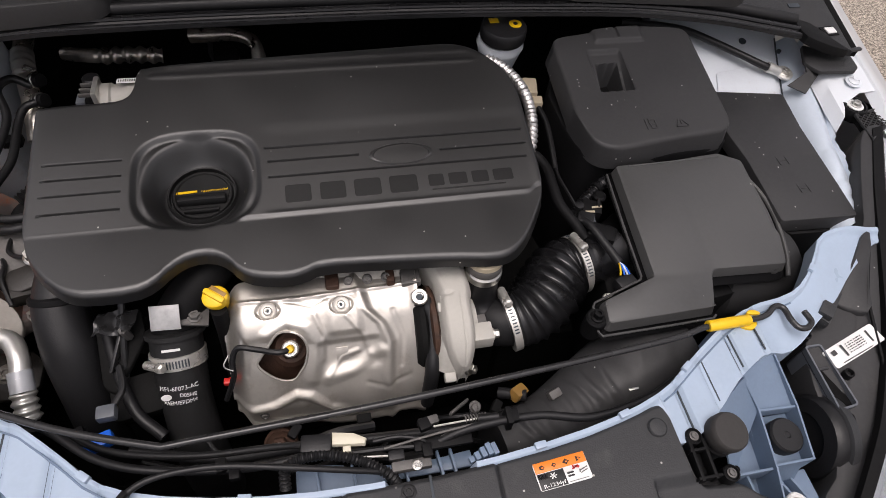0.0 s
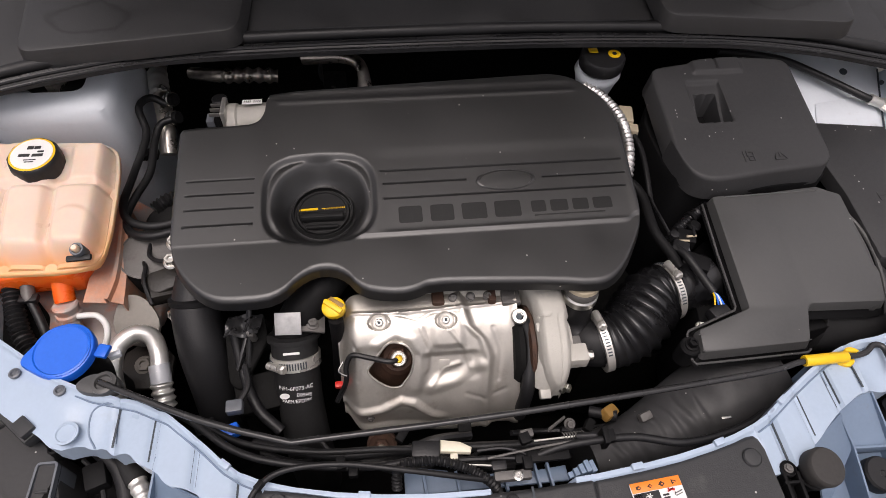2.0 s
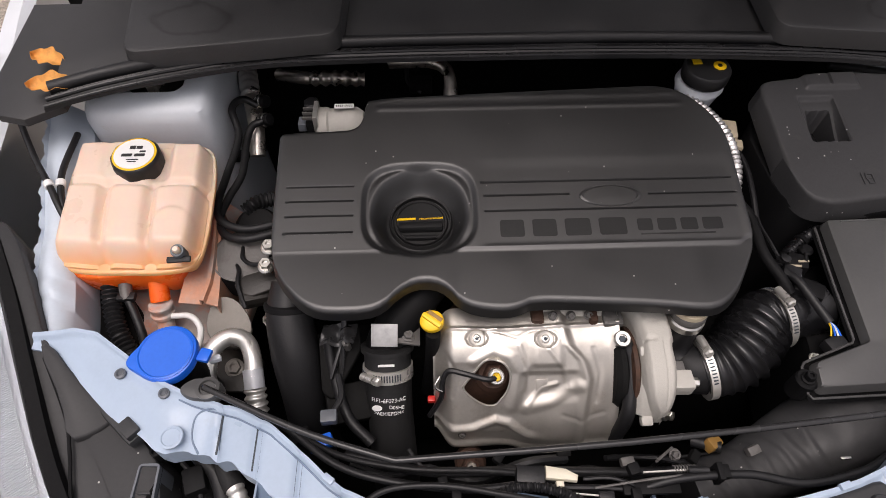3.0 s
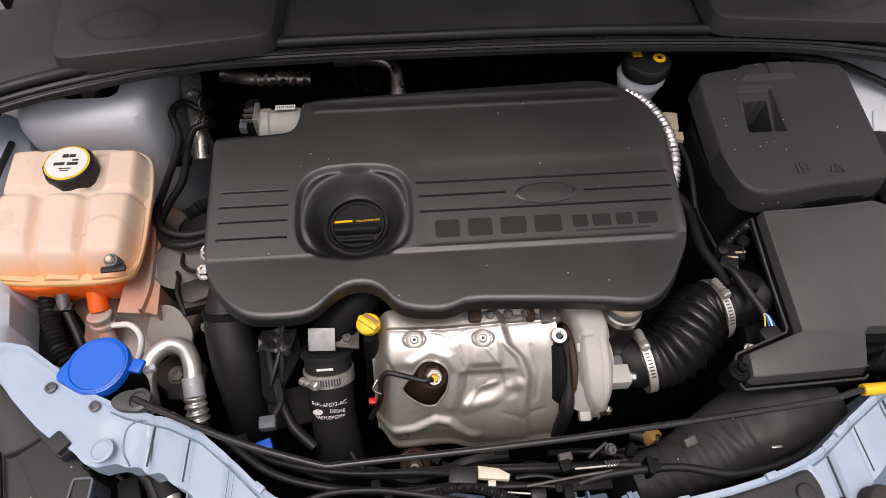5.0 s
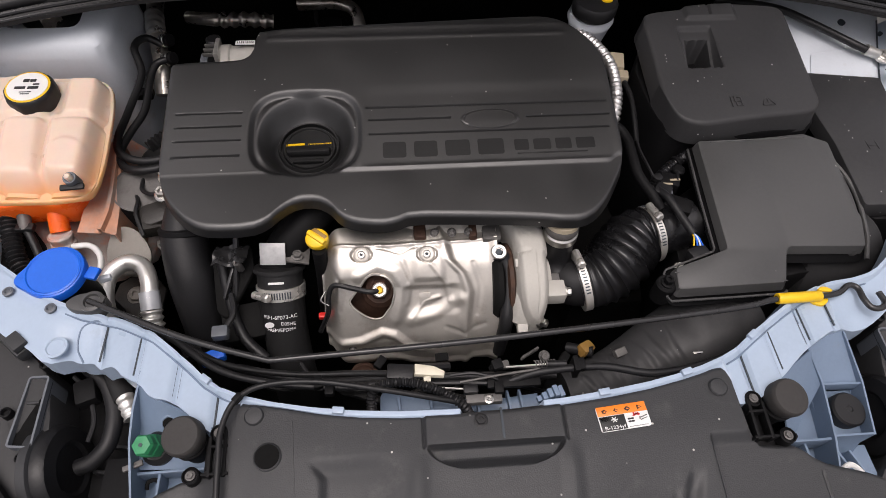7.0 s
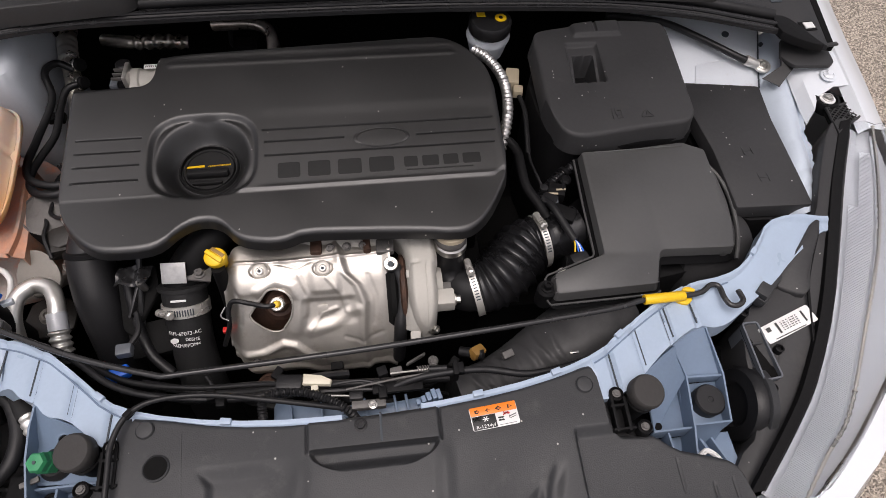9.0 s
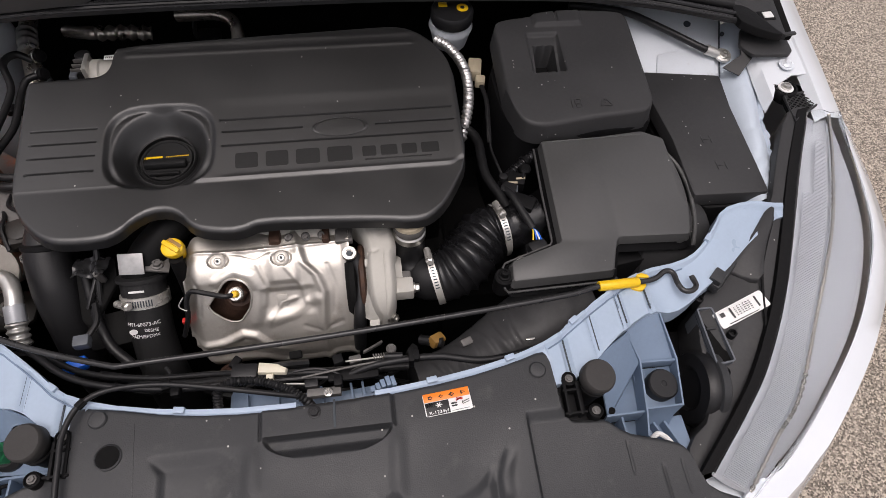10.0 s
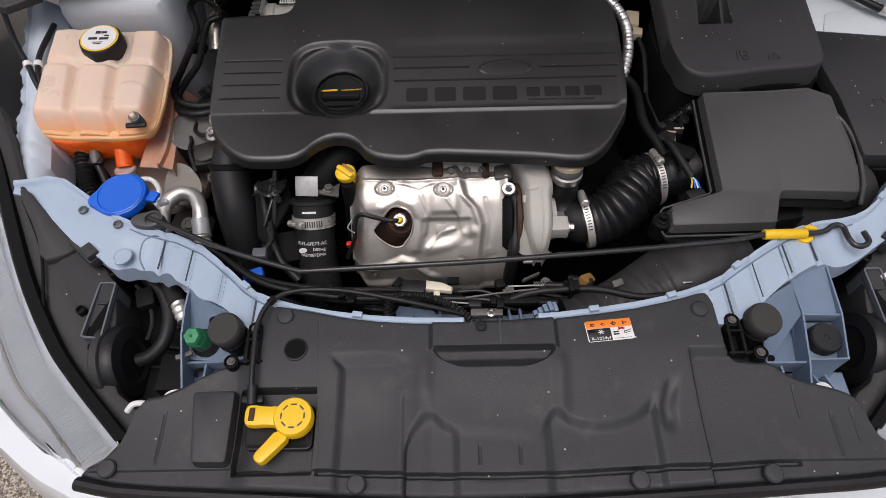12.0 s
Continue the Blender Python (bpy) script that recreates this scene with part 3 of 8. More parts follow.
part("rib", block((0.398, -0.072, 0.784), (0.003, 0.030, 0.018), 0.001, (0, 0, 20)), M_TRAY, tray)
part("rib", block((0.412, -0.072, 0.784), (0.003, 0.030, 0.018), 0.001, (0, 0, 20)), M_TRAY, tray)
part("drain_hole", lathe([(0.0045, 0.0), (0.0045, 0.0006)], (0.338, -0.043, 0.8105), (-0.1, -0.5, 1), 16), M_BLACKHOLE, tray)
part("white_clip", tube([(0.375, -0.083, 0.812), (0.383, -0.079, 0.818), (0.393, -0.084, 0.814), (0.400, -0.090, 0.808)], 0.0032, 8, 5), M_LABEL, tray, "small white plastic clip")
tray = part("tray", slab([(-0.290, -0.085), (-0.372, -0.085), (-0.374, -0.03), (-0.29, -0.03)], 0.790, 0.02, 0.003, rounds=0), M_TRAY, body, "pressed tray, panel blue darkened for its recess")
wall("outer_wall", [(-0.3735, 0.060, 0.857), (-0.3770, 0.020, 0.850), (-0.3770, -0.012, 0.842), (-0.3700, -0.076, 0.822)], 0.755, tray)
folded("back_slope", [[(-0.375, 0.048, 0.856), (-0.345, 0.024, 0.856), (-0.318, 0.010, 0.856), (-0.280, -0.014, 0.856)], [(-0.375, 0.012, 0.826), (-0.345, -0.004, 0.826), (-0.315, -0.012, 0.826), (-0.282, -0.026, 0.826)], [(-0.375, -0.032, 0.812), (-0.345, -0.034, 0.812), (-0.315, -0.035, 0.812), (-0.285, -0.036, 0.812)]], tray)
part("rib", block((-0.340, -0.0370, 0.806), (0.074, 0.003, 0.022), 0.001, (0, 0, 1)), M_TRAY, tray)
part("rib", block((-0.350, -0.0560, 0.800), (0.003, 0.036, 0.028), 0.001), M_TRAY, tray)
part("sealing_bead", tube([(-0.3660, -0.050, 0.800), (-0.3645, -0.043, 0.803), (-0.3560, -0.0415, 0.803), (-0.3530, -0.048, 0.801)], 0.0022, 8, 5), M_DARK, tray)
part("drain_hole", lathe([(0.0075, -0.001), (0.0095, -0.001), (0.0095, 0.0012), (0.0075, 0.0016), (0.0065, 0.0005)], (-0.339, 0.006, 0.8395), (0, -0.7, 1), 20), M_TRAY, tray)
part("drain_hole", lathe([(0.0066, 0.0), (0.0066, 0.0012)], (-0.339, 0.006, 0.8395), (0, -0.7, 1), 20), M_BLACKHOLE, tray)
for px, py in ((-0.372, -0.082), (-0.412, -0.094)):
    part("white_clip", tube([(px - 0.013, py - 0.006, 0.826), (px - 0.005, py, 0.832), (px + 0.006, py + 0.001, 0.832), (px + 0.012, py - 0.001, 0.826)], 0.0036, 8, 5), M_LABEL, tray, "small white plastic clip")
for s in (-1, 1):
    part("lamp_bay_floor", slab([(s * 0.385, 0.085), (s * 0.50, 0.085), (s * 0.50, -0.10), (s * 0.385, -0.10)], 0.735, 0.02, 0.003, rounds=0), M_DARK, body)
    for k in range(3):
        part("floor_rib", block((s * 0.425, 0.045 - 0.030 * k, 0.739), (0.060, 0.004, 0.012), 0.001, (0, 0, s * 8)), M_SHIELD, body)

# wings and bumper skins
OUTER_TOP = [(0.0, -0.222, 0.775), (0.15, -0.219, 0.777), (0.30, -0.207, 0.777), (0.40, -0.190, 0.770), (0.48, -0.160, 0.752), (0.569, -0.123, 0.739), (0.662, -0.043, 0.757),
             (0.752, 0.055, 0.779), (0.818, 0.165, 0.803), (0.836, 0.26, 0.826), (0.838, 0.375, 0.855)]
OUTER_MID = [(0.0, -0.285, 0.70), (0.15, -0.282, 0.70), (0.32, -0.262, 0.70), (0.45, -0.225, 0.70), (0.55, -0.180, 0.70), (0.62, -0.135, 0.70), (0.70, -0.07, 0.70),
             (0.79, 0.02, 0.70), (0.87, 0.14, 0.71), (0.90, 0.24, 0.72), (0.905, 0.375, 0.74)]
for s in (-1, 1):
    def flip(pts):
        return [(s * x, y, z) for x, y, z in pts]
    top, mid = resample(flip(OUTER_TOP), 40), resample(flip(OUTER_MID), 40)
    shoulder = [a.lerp(b, 0.5) + Vector((s * 0.012, 0, 0.016)) * (1.0 if abs(a.x) > 0.6 else 0.8) for a, b in zip(top, mid)]
    low = [p + Vector((0, 0, -0.45)) for p in mid]
    tuck = [p + Vector((-s * 0.002, 0.002 + 0.043 * smoothstep(0.56, 0.46, abs(p.x)), 0.001)) for p in top]
    part("bumper_skin", thicken(plate_mesh([tuck, top, shoulder, mid, low]), 0.003), M_PAINT, body, "white painted bumper skin")
    inner = resample(flip([(0.800, 0.365, 0.868), (0.800, 0.45, 0.888), (0.803, 0.55, 0.905), (0.818, 0.68, 0.925), (0.835, 0.80, 0.94), (0.86, 1.1, 0.98)]), 30)
    crest = resample(flip([(0.838, 0.370, 0.856), (0.838, 0.45, 0.876), (0.842, 0.55, 0.893), (0.852, 0.68, 0.912), (0.868, 0.80, 0.926), (0.892, 1.1, 0.955)]), 30)
    side = resample(flip([(0.905, 0.372, 0.74), (0.908, 0.45, 0.74), (0.91, 0.55, 0.74), (0.912, 0.68, 0.74), (0.915, 0.80, 0.74), (0.92, 1.1, 0.74)]), 30)
    foot = [p + Vector((0, 0, -0.45)) for p in side]
    lip = [p + Vector((-s * 0.012, 0, -0.012)) for p in inner]
    part("wing", thicken(plate_mesh([lip, inner, crest, [a.lerp(b, 0.5) + Vector((s * 0.012, 0, 0.016)) for a, b in zip(crest, side)], side, foot]), 0.002), M_PAINT, body, "white painted front wing")
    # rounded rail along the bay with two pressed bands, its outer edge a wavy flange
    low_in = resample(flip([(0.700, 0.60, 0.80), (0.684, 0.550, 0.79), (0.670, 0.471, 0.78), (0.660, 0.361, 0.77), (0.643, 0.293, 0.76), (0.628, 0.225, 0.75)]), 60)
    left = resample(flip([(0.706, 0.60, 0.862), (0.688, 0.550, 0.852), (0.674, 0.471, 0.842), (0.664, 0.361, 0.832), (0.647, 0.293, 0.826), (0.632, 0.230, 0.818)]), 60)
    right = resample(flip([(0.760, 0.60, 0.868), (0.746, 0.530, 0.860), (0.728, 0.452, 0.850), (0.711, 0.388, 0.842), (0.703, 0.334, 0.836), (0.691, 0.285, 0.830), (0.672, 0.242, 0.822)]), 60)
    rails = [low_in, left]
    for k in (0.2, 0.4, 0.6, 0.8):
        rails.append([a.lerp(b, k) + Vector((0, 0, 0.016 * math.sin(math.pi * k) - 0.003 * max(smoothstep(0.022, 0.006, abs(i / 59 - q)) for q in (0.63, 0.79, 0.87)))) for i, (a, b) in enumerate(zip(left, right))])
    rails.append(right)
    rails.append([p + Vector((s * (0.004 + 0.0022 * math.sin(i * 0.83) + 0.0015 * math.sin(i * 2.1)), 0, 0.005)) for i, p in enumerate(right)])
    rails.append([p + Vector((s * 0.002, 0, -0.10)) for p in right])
    part("apron", thicken(plate_mesh(rails), 0.002), M_APRON, body, "rounded inner wing rail, off-white toned down to pale blue")

# front wheels carry the body
for s in (-1, 1):
    wheel = part("wheel", lathe([(0.20, -0.10), (0.28, -0.105), (0.315, -0.09), (0.318, 0.0), (0.315, 0.09), (0.28, 0.105), (0.20, 0.10)], (s * 0.775, 0.36, 0.317), (1, 0, 0), 40), M_RUBBER, body, "black rubber tyre")
    part("rim", lathe([(0.20, -0.08), (0.205, 0.08), (0.19, 0.085), (0.06, 0.06), (0.03, 0.07)], (s * 0.775, 0.36, 0.317), (s, 0, 0), 30), M_ALU, wheel)

# the raised bonnet stands hinged at the windscreen and leans forward over the rear of the bay
bonnet = part("bonnet", patch_over([(-0.70, 0.88, 1.06), (0.70, 0.88, 1.06)], [(-0.66, 0.41, 1.945), (0.66, 0.41, 1.945)], 0.03), M_PAINT, body, "white painted bonnet, raised")
part("insulation_pad", patch_over([(-0.64, 0.873, 1.09), (0.64, 0.873, 1.09)], [(-0.62, 0.425, 1.915), (0.62, 0.425, 1.915)], 0.008, -0.03), M_PAD, bonnet, "dark sound-insulation pad")

# bulkhead, bay floor and radiator pack close the bay; near-black stands in for shade
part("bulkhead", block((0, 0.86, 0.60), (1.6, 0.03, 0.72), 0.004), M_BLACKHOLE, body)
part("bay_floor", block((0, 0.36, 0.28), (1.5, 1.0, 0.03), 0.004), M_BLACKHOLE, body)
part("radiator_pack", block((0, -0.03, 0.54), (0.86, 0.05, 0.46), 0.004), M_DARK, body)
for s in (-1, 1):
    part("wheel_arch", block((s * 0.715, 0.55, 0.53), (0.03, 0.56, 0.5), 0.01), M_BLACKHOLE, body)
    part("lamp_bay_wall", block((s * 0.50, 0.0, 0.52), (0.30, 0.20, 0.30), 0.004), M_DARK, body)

# suspension tower: a tapered domed shell beside the coolant tank, a flat inner panel on the battery side
prof = [(0.098, -0.40), (0.095, -0.09), (0.093, -0.026), (0.089, -0.009), (0.080, -0.001), (0.054, 0.002), (0.050, -0.010), (0.020, -0.014)]
tower = part("strut_tower", lathe(prof, (-0.602, 0.642, 0.914), (0, -0.10, 1), 96, ripple=lambda a: 1 / (math.cos(a) ** 8 + math.sin(a) ** 8) ** 0.125 - 1), M_INNER, body, "off-white painted suspension tower")
part("tower_seat", lathe([(0.055, -0.009), (0.055, -0.004), (0.030, -0.006), (0.024, 0.002)], (-0.598, 0.648, 0.912), (0, -0.10, 1), 32), M_DARK, tower)
part("tower_nut", lathe([(0.016, -0.004), (0.016, 0.006), (0.010, 0.008), (0.008, 0.016)], (-0.594, 0.612, 0.908), (0, -0.10, 1), 6), M_PIPE, tower, smooth=False)
side = part("side_panel", slab([(0.50, 0.640), (0.50, 0.500), (0.567, 0.500), (0.676, 0.482), (0.694, 0.53), (0.712, 0.597), (0.76, 0.70), (0.50, 0.72)], lambda x, y: 0.860 + 0.25 * (y - 0.534), 0.02, 0.004, rounds=0), M_INNER, body, "off-white painted inner panel")
part("pressed_plate", slab(roundpoly([(0.568, 0.502), (0.579, 0.540), (0.630, 0.546), (0.684, 0.556), (0.672, 0.488)], 0.005), lambda x, y: 0.8625 + 0.25 * (y - 0.534), 0.006, 0.0012, rounds=0), M_INNER, side)

# ---- windscreen cowl ----
cowl = thing("windscreen_cowl", (0, 0.62, 0.95), "weathered dark grey plastic cowl with rubber seal strips", "cowl")
SEAL = [(-0.700, 0.510, 0.946), (-0.66, 0.526, 0.948), (-0.583, 0.552, 0.950), (-0.436, 0.588, 0.950), (-0.28, 0.597, 0.950), (-0.125, 0.599, 0.950), (0.137, 0.597, 0.950), (0.386, 0.586, 0.947), (0.49, 0.573, 0.944), (0.56, 0.560, 0.941), (0.622, 0.543, 0.937), (0.660, 0.533, 0.933), (0.690, 0.528, 0.930)]
seal = resample(SEAL, 70)


def rail(dy, dz):
    return [p + Vector((0, dy, dz)) for p in seal]


part("seal_strip", thicken(plate_mesh([rail(0.010, -0.006), rail(0.0, -0.003), rail(0.001, 0.002), rail(0.008, 0.004), rail(0.010, 0.0), rail(0.013, 0.004), rail(0.019, 0.006), rail(0.021, 0.001), rail(0.026, 0.002)]), 0.002), M_RUBBER, cowl, "ribbed black rubber seal strip")
for dy, dz, r_ in ((0.004, 0.003, 0.0026), (0.0155, 0.006, 0.0034), (0.0235, 0.004, 0.0024)):
    part("seal_bead", tube([tuple(p + Vector((0, dy, dz))) for p in resample(SEAL, 24)], r_, 8, 4), M_BELLOW, cowl)
part("bulb_seal", tube([tuple(p + Vector((0, 0.034, 0.010))) for p in resample(SEAL, 24)], 0.0095, 10, 4), M_RUBBER, cowl, "round black rubber bulb seal")
part("cowl_panel", thicken(plate_mesh([rail(0.03, -0.002), rail(0.05, 0.008), rail(0.10, 0.016), rail(0.20, 0.03), rail(0.40, 0.07)]), 0.003), M_COWL, cowl, "weathered dark grey plastic panel")
for o in ([(-0.604, 0.580), (-0.312, 0.610), (-0.298, 0.86), (-0.625, 0.86)], [(0.312, 0.610), (0.604, 0.580), (0.625, 0.86), (0.298, 0.86)]):
    part("raised_lid", slab(roundpoly(o, 0.025, 6), lambda x, y: 0.985 + 0.15 * (y - 0.59), 0.028, 0.005, 0.003, rounds=0), M_LID, cowl, "dark plastic lid with a dried water stain")

flange_pts = [(-0.245, 0.655), (-0.225, 0.650), (-0.165, 0.650), (-0.150, 0.658), (-0.128, 0.658), (-0.115, 0.650), (-0.02, 0.650), (-0.008, 0.658), (0.012, 0.658), (0.022, 0.650), (0.10, 0.650), (0.10, 0.70), (-0.245, 0.70)]
part("bulkhead_flange", slab(flange_pts, 0.918, 0.002, 0.0005, rounds=0), M_DULL, body, "dull grey steel edge below the cowl")

# ---- engine block and dark masses under the cover ----
engine = thing("engine_block", (-0.09, 0.40, 0.30), "cast engine block, near-black for the shade under its cover", "engine")
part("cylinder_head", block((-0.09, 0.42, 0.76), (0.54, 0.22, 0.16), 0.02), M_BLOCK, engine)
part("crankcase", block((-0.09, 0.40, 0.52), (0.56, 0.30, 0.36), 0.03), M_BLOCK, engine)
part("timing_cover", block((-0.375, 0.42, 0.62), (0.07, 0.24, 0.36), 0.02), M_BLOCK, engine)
part("exhaust_manifold", tube([(-0.12, 0.256, 0.826), (-0.06, 0.250, 0.830), (0.03, 0.246, 0.830)], (0.018, 0.020, 0.018), 16, 6), M_CAST, engine, "pale cast exhaust manifold")
part("manifold_flange", block((-0.064, 0.238, 0.838), (0.016, 0.030, 0.026), 0.004), M_RUST, engine, "rust-brown manifold flange")
part("manifold_flange", block((0.004, 0.236, 0.838), (0.010, 0.030, 0.028), 0.003), M_RUST, engine, "rust-brown manifold flange")
for k in range(3):
    hexbolt((-0.045 + 0.022 * k, 0.232, 0.846), (0, -0.5, 1), 0.0045, 0.007, engine, M_DULL)
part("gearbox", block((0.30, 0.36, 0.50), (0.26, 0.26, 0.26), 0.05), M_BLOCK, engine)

# ---- engine cover ----
cover = thing("engine_cover", (-0.09, 0.38, 0.85), "matt black moulded plastic engine cover with recessed lines", "engine cover")
COVER_FRONT = curve_of([(-0.385, 0.345), (-0.384, 0.313), (-0.379, 0.282), (-0.368, 0.259), (-0.349, 0.236), (-0.330, 0.222), (-0.310, 0.217), (-0.266, 0.217), (-0.246, 0.225), (-0.229, 0.243), (-0.210, 0.254), (-0.188, 0.254), (-0.172, 0.245), (-0.160, 0.229),
                        (-0.143, 0.220), (-0.111, 0.215), (-0.091, 0.218), (-0.074, 0.226), (-0.004, 0.222), (0.075, 0.216), (0.124, 0.209), (0.146, 0.214), (0.168, 0.234), (0.188, 0.266), (0.202, 0.292), (0.206, 0.330)], 1)
COVER_BACK = curve_of([(-0.385, 0.462), (-0.380, 0.470), (-0.300, 0.471), (-0.284, 0.476), (-0.276, 0.490), (-0.274, 0.512), (-0.268, 0.522), (-0.122, 0.528), (0.035, 0.533), (0.115, 0.536), (0.140, 0.533), (0.161, 0.523), (0.181, 0.504), (0.198, 0.478), (0.206, 0.44)], 1)
BOWL = (-0.204, 0.3535)


def cover_z(x, y):
    yc = 0.299 + 0.010 * smoothstep(0.180, 0.205, x)
    z = 0.907 + 0.20 * (max(y, yc) - 0.315)
    if y < yc:
        z -= (0.0008 + 0.0016 * smoothstep(-0.19, -0.155, x)) * smoothstep(0, 0.0060, yc - y) + (yc - y) * 0.10
    # rounded rim
    d = min(y - COVER_FRONT(x), COVER_BACK(x) - y, x + 0.386, 0.207 - x)
    if d < 0.007:
        z -= 0.007 * (1 - math.sqrt(max(0.0, 1 - (1 - max(d, 0) / 0.007) ** 2)))
    # two low ridges at the rear, and a shallow field behind the badge
    run = smoothstep(-0.262, -0.254, x) * smoothstep(0.156, 0.146, x)
    z += 0.0007 * run * (smoothstep(0.0055, 0.001, abs(y - 0.502)) + 0.7 * smoothstep(0.0055, 0.001, abs(y - 0.519)))
    z -= 0.0008 * smoothstep(-0.135, -0.115, x) * smoothstep(0.203, 0.190, x) * smoothstep(0.424, 0.402, y) * smoothstep(0.297, 0.303, y)
    # recessed lines
    g = 0.0
    if -0.3705 < x < -0.285:
        g = max(smoothstep(0.0017, 0.0006, abs(y - q)) for q in (0.3845, 0.364, 0.3435, 0.321))
    for y0, a, b in ((0.386, -0.127, 0.195), (0.367, -0.124, -0.015), (0.365, 0.084, 0.196), (0.3455, -0.124, 0.193)):
        if a < x < b:
            g = max(g, smoothstep(0.0017, 0.0006, abs(y - y0)))
    z -= 0.0026 * g
    # oil filler bowl
    dx, dy = x - BOWL[0], y - BOWL[1]
    q = ((abs(dx) / 0.070) ** 3.2 + (abs(dy) / 0.061) ** 3.2) ** (1 / 3.2)
    if q < 1.2:
        z -= 0.0060 * smoothstep(1.05, 0.93, q)
        z += 0.0018 * smoothstep(0.98, 0.82, q) * smoothstep(0.66, 0.80, q) * smoothstep(-0.045, -0.02, dy)
        rr = math.hypot(dx, dy + 0.004)
        lobe = 0.004 * smoothstep(0.030, 0.0, abs(dx)) * smoothstep(0.0, 0.04, dy)
        floor = 0.8845 + 0.08 * dy
        z = z + (min(floor, z) - z) * smoothstep(0.064 + lobe, 0.040 + 0.3 * lobe, rr)
    return z


xs = sorted(set(np.round(np.concatenate([np.linspace(-0.385, -0.372, 10), np.linspace(-0.3705, -0.286, 30), [-0.2850, -0.2845, -0.283, -0.281, -0.279, -0.277, -0.2755, -0.2742, -0.273], np.linspace(-0.271, -0.130, 90), [-0.127, -0.1265, -0.124, -0.1235, -0.0155, -0.015, 0.084, 0.0845], np.linspace(-0.122, 0.185, 80), np.linspace(0.187, 0.206, 16)]), 5)))
lines = [0.386, 0.367, 0.365, 0.3455]
left_lines = [0.3845, 0.364, 0.3435, 0.321]
levels = sorted(set(np.round(np.concatenate([np.arange(0.21, 0.28, 0.004), np.arange(0.28, 0.425, 0.0022), np.arange(0.425, 0.54, 0.0035)] + [[q - 0.0018, q - 0.0011, q - 0.0006, q, q + 0.0006, q + 0.0011, q + 0.0018] for q in lines] + [[0.498, 0.5005, 0.502, 0.5035, 0.506, 0.5155, 0.5175, 0.519, 0.5205, 0.5225, 0.296, 0.2972, 0.2982, 0.299, 0.4085, 0.411]] + [[q + d for d in (-0.0018, -0.0011, -0.0006, 0.0, 0.0006, 0.0011, 0.0018)] for q in left_lines]), 4)))
RIM = (0.0, 0.0006, 0.0016, 0.0032, 0.005, 0.0075)


def cover_rows(x):
    f, b = COVER_FRONT(x), COVER_BACK(x)
    return [f + d for d in RIM] + [min(max(q, f + 0.0080), b - 0.0080) for q in levels] + [b - d for d in reversed(RIM)]


bm = sheet(xs, cover_rows, cover_z, drop=0.010, out=0.002)
bmesh.ops.remove_doubles(bm, verts=bm.verts, dist=1e-6)
part("cover_shell", bm, M_COVER, cover)
# plain raised bars where a name is moulded, and a plain oval badge
LEAN = math.degrees(math.atan(0.20))


def raised_bar(cx, cy, w, h, corner):
    """A plain low block standing a little proud of the cover."""
    o = roundpoly([(cx - w / 2, cy - h / 2), (cx + w / 2, cy - h / 2), (cx + w / 2, cy + h / 2), (cx - w / 2, cy + h / 2)], corner, 4)
    part("raised_bar", slab(o, lambda x, y: 0.9064 + 0.20 * (y - 0.315), 0.003, 0.0004, rounds=0), M_LETTER, cover, smooth=False)


x = -0.108
for w in (0.034, 0.034, 0.036, 0.038):
    raised_bar(x + w / 2, 0.3215, w - 0.004, 0.0235, 0.004)
    x += w + 0.006
x = 0.062
for w in (0.022, 0.026, 0.024, 0.028):
    raised_bar(x + w / 2, 0.3225, w - 0.003, 0.0165, 0.003)
    x += w + 0.003
part("raised_bar", block((0.112, 0.3098, 0.9053), (0.092, 0.0016, 0.0016), 0.0005, (LEAN, 0, 0)), M_LETTER, cover)
part("oval_badge", lathe([(0.039, -0.001), (0.039, 0.0012), (0.037, 0.0022), (0.0345, 0.0022), (0.0335, 0.0008), (0.002, 0.0012)], (0.036, 0.3635, 0.9155), (0, -0.20, 1), 44, squash=0.40), M_COVER, cover, "plain oval badge")

# oil filler cap in its bowl
cap = thing("oil_filler_cap", (-0.203, 0.351, 0.885), "black plastic oil filler cap with yellow markings", "cap")
CAP, CAP_AXIS = Vector((-0.203, 0.351, 0.887)), (0, -0.1, 1)
part("collar", lathe([(0.0405, -0.006), (0.0405, 0.001), (0.0390, 0.0035), (0.0372, 0.003), (0.0366, -0.012)], CAP, CAP_AXIS, 44), M_LETTER, cap)
part("cap_body", lathe([(0.0350, -0.012), (0.0350, -0.001), (0.0335, 0.0012), (0.0310, 0.0012), (0.0300, -0.0006), (0.004, -0.0006)], CAP, CAP_AXIS, 44), M_LETTER, cap)
part("grip_bar", block((-0.203, 0.3415, 0.8900), (0.056, 0.012, 0.010), 0.004, (-6, 0, 0)), M_LETTER, cap)
part("grip_bar", block((-0.203, 0.3265, 0.8875), (0.040, 0.006, 0.005), 0.002, (-6, 0, 0)), M_LETTER, cap)
part("yellow_bar", block((-0.2205, 0.3565, 0.8872), (0.022, 0.0036, 0.001), 0.0003, (-6, 0, 2)), M_YELLOW, cap, "plain yellow brand bar")
part("yellow_dot", lathe([(0.0024, 0), (0.0024, 0.0008)], (-0.2345, 0.3560, 0.8870), CAP_AXIS, 14), M_YELLOW, cap)
words("recommended", 0.0052, pose(-0.1895, 0.3556, 0.8874, -6, 0, 2), M_YELLOW, cap)
part("oil_can_mark", block((-0.203, 0.3665, 0.8868), (0.010, 0.0026, 0.001), 0.0003, (-6, 0, 0)), M_YELLOW, cap)
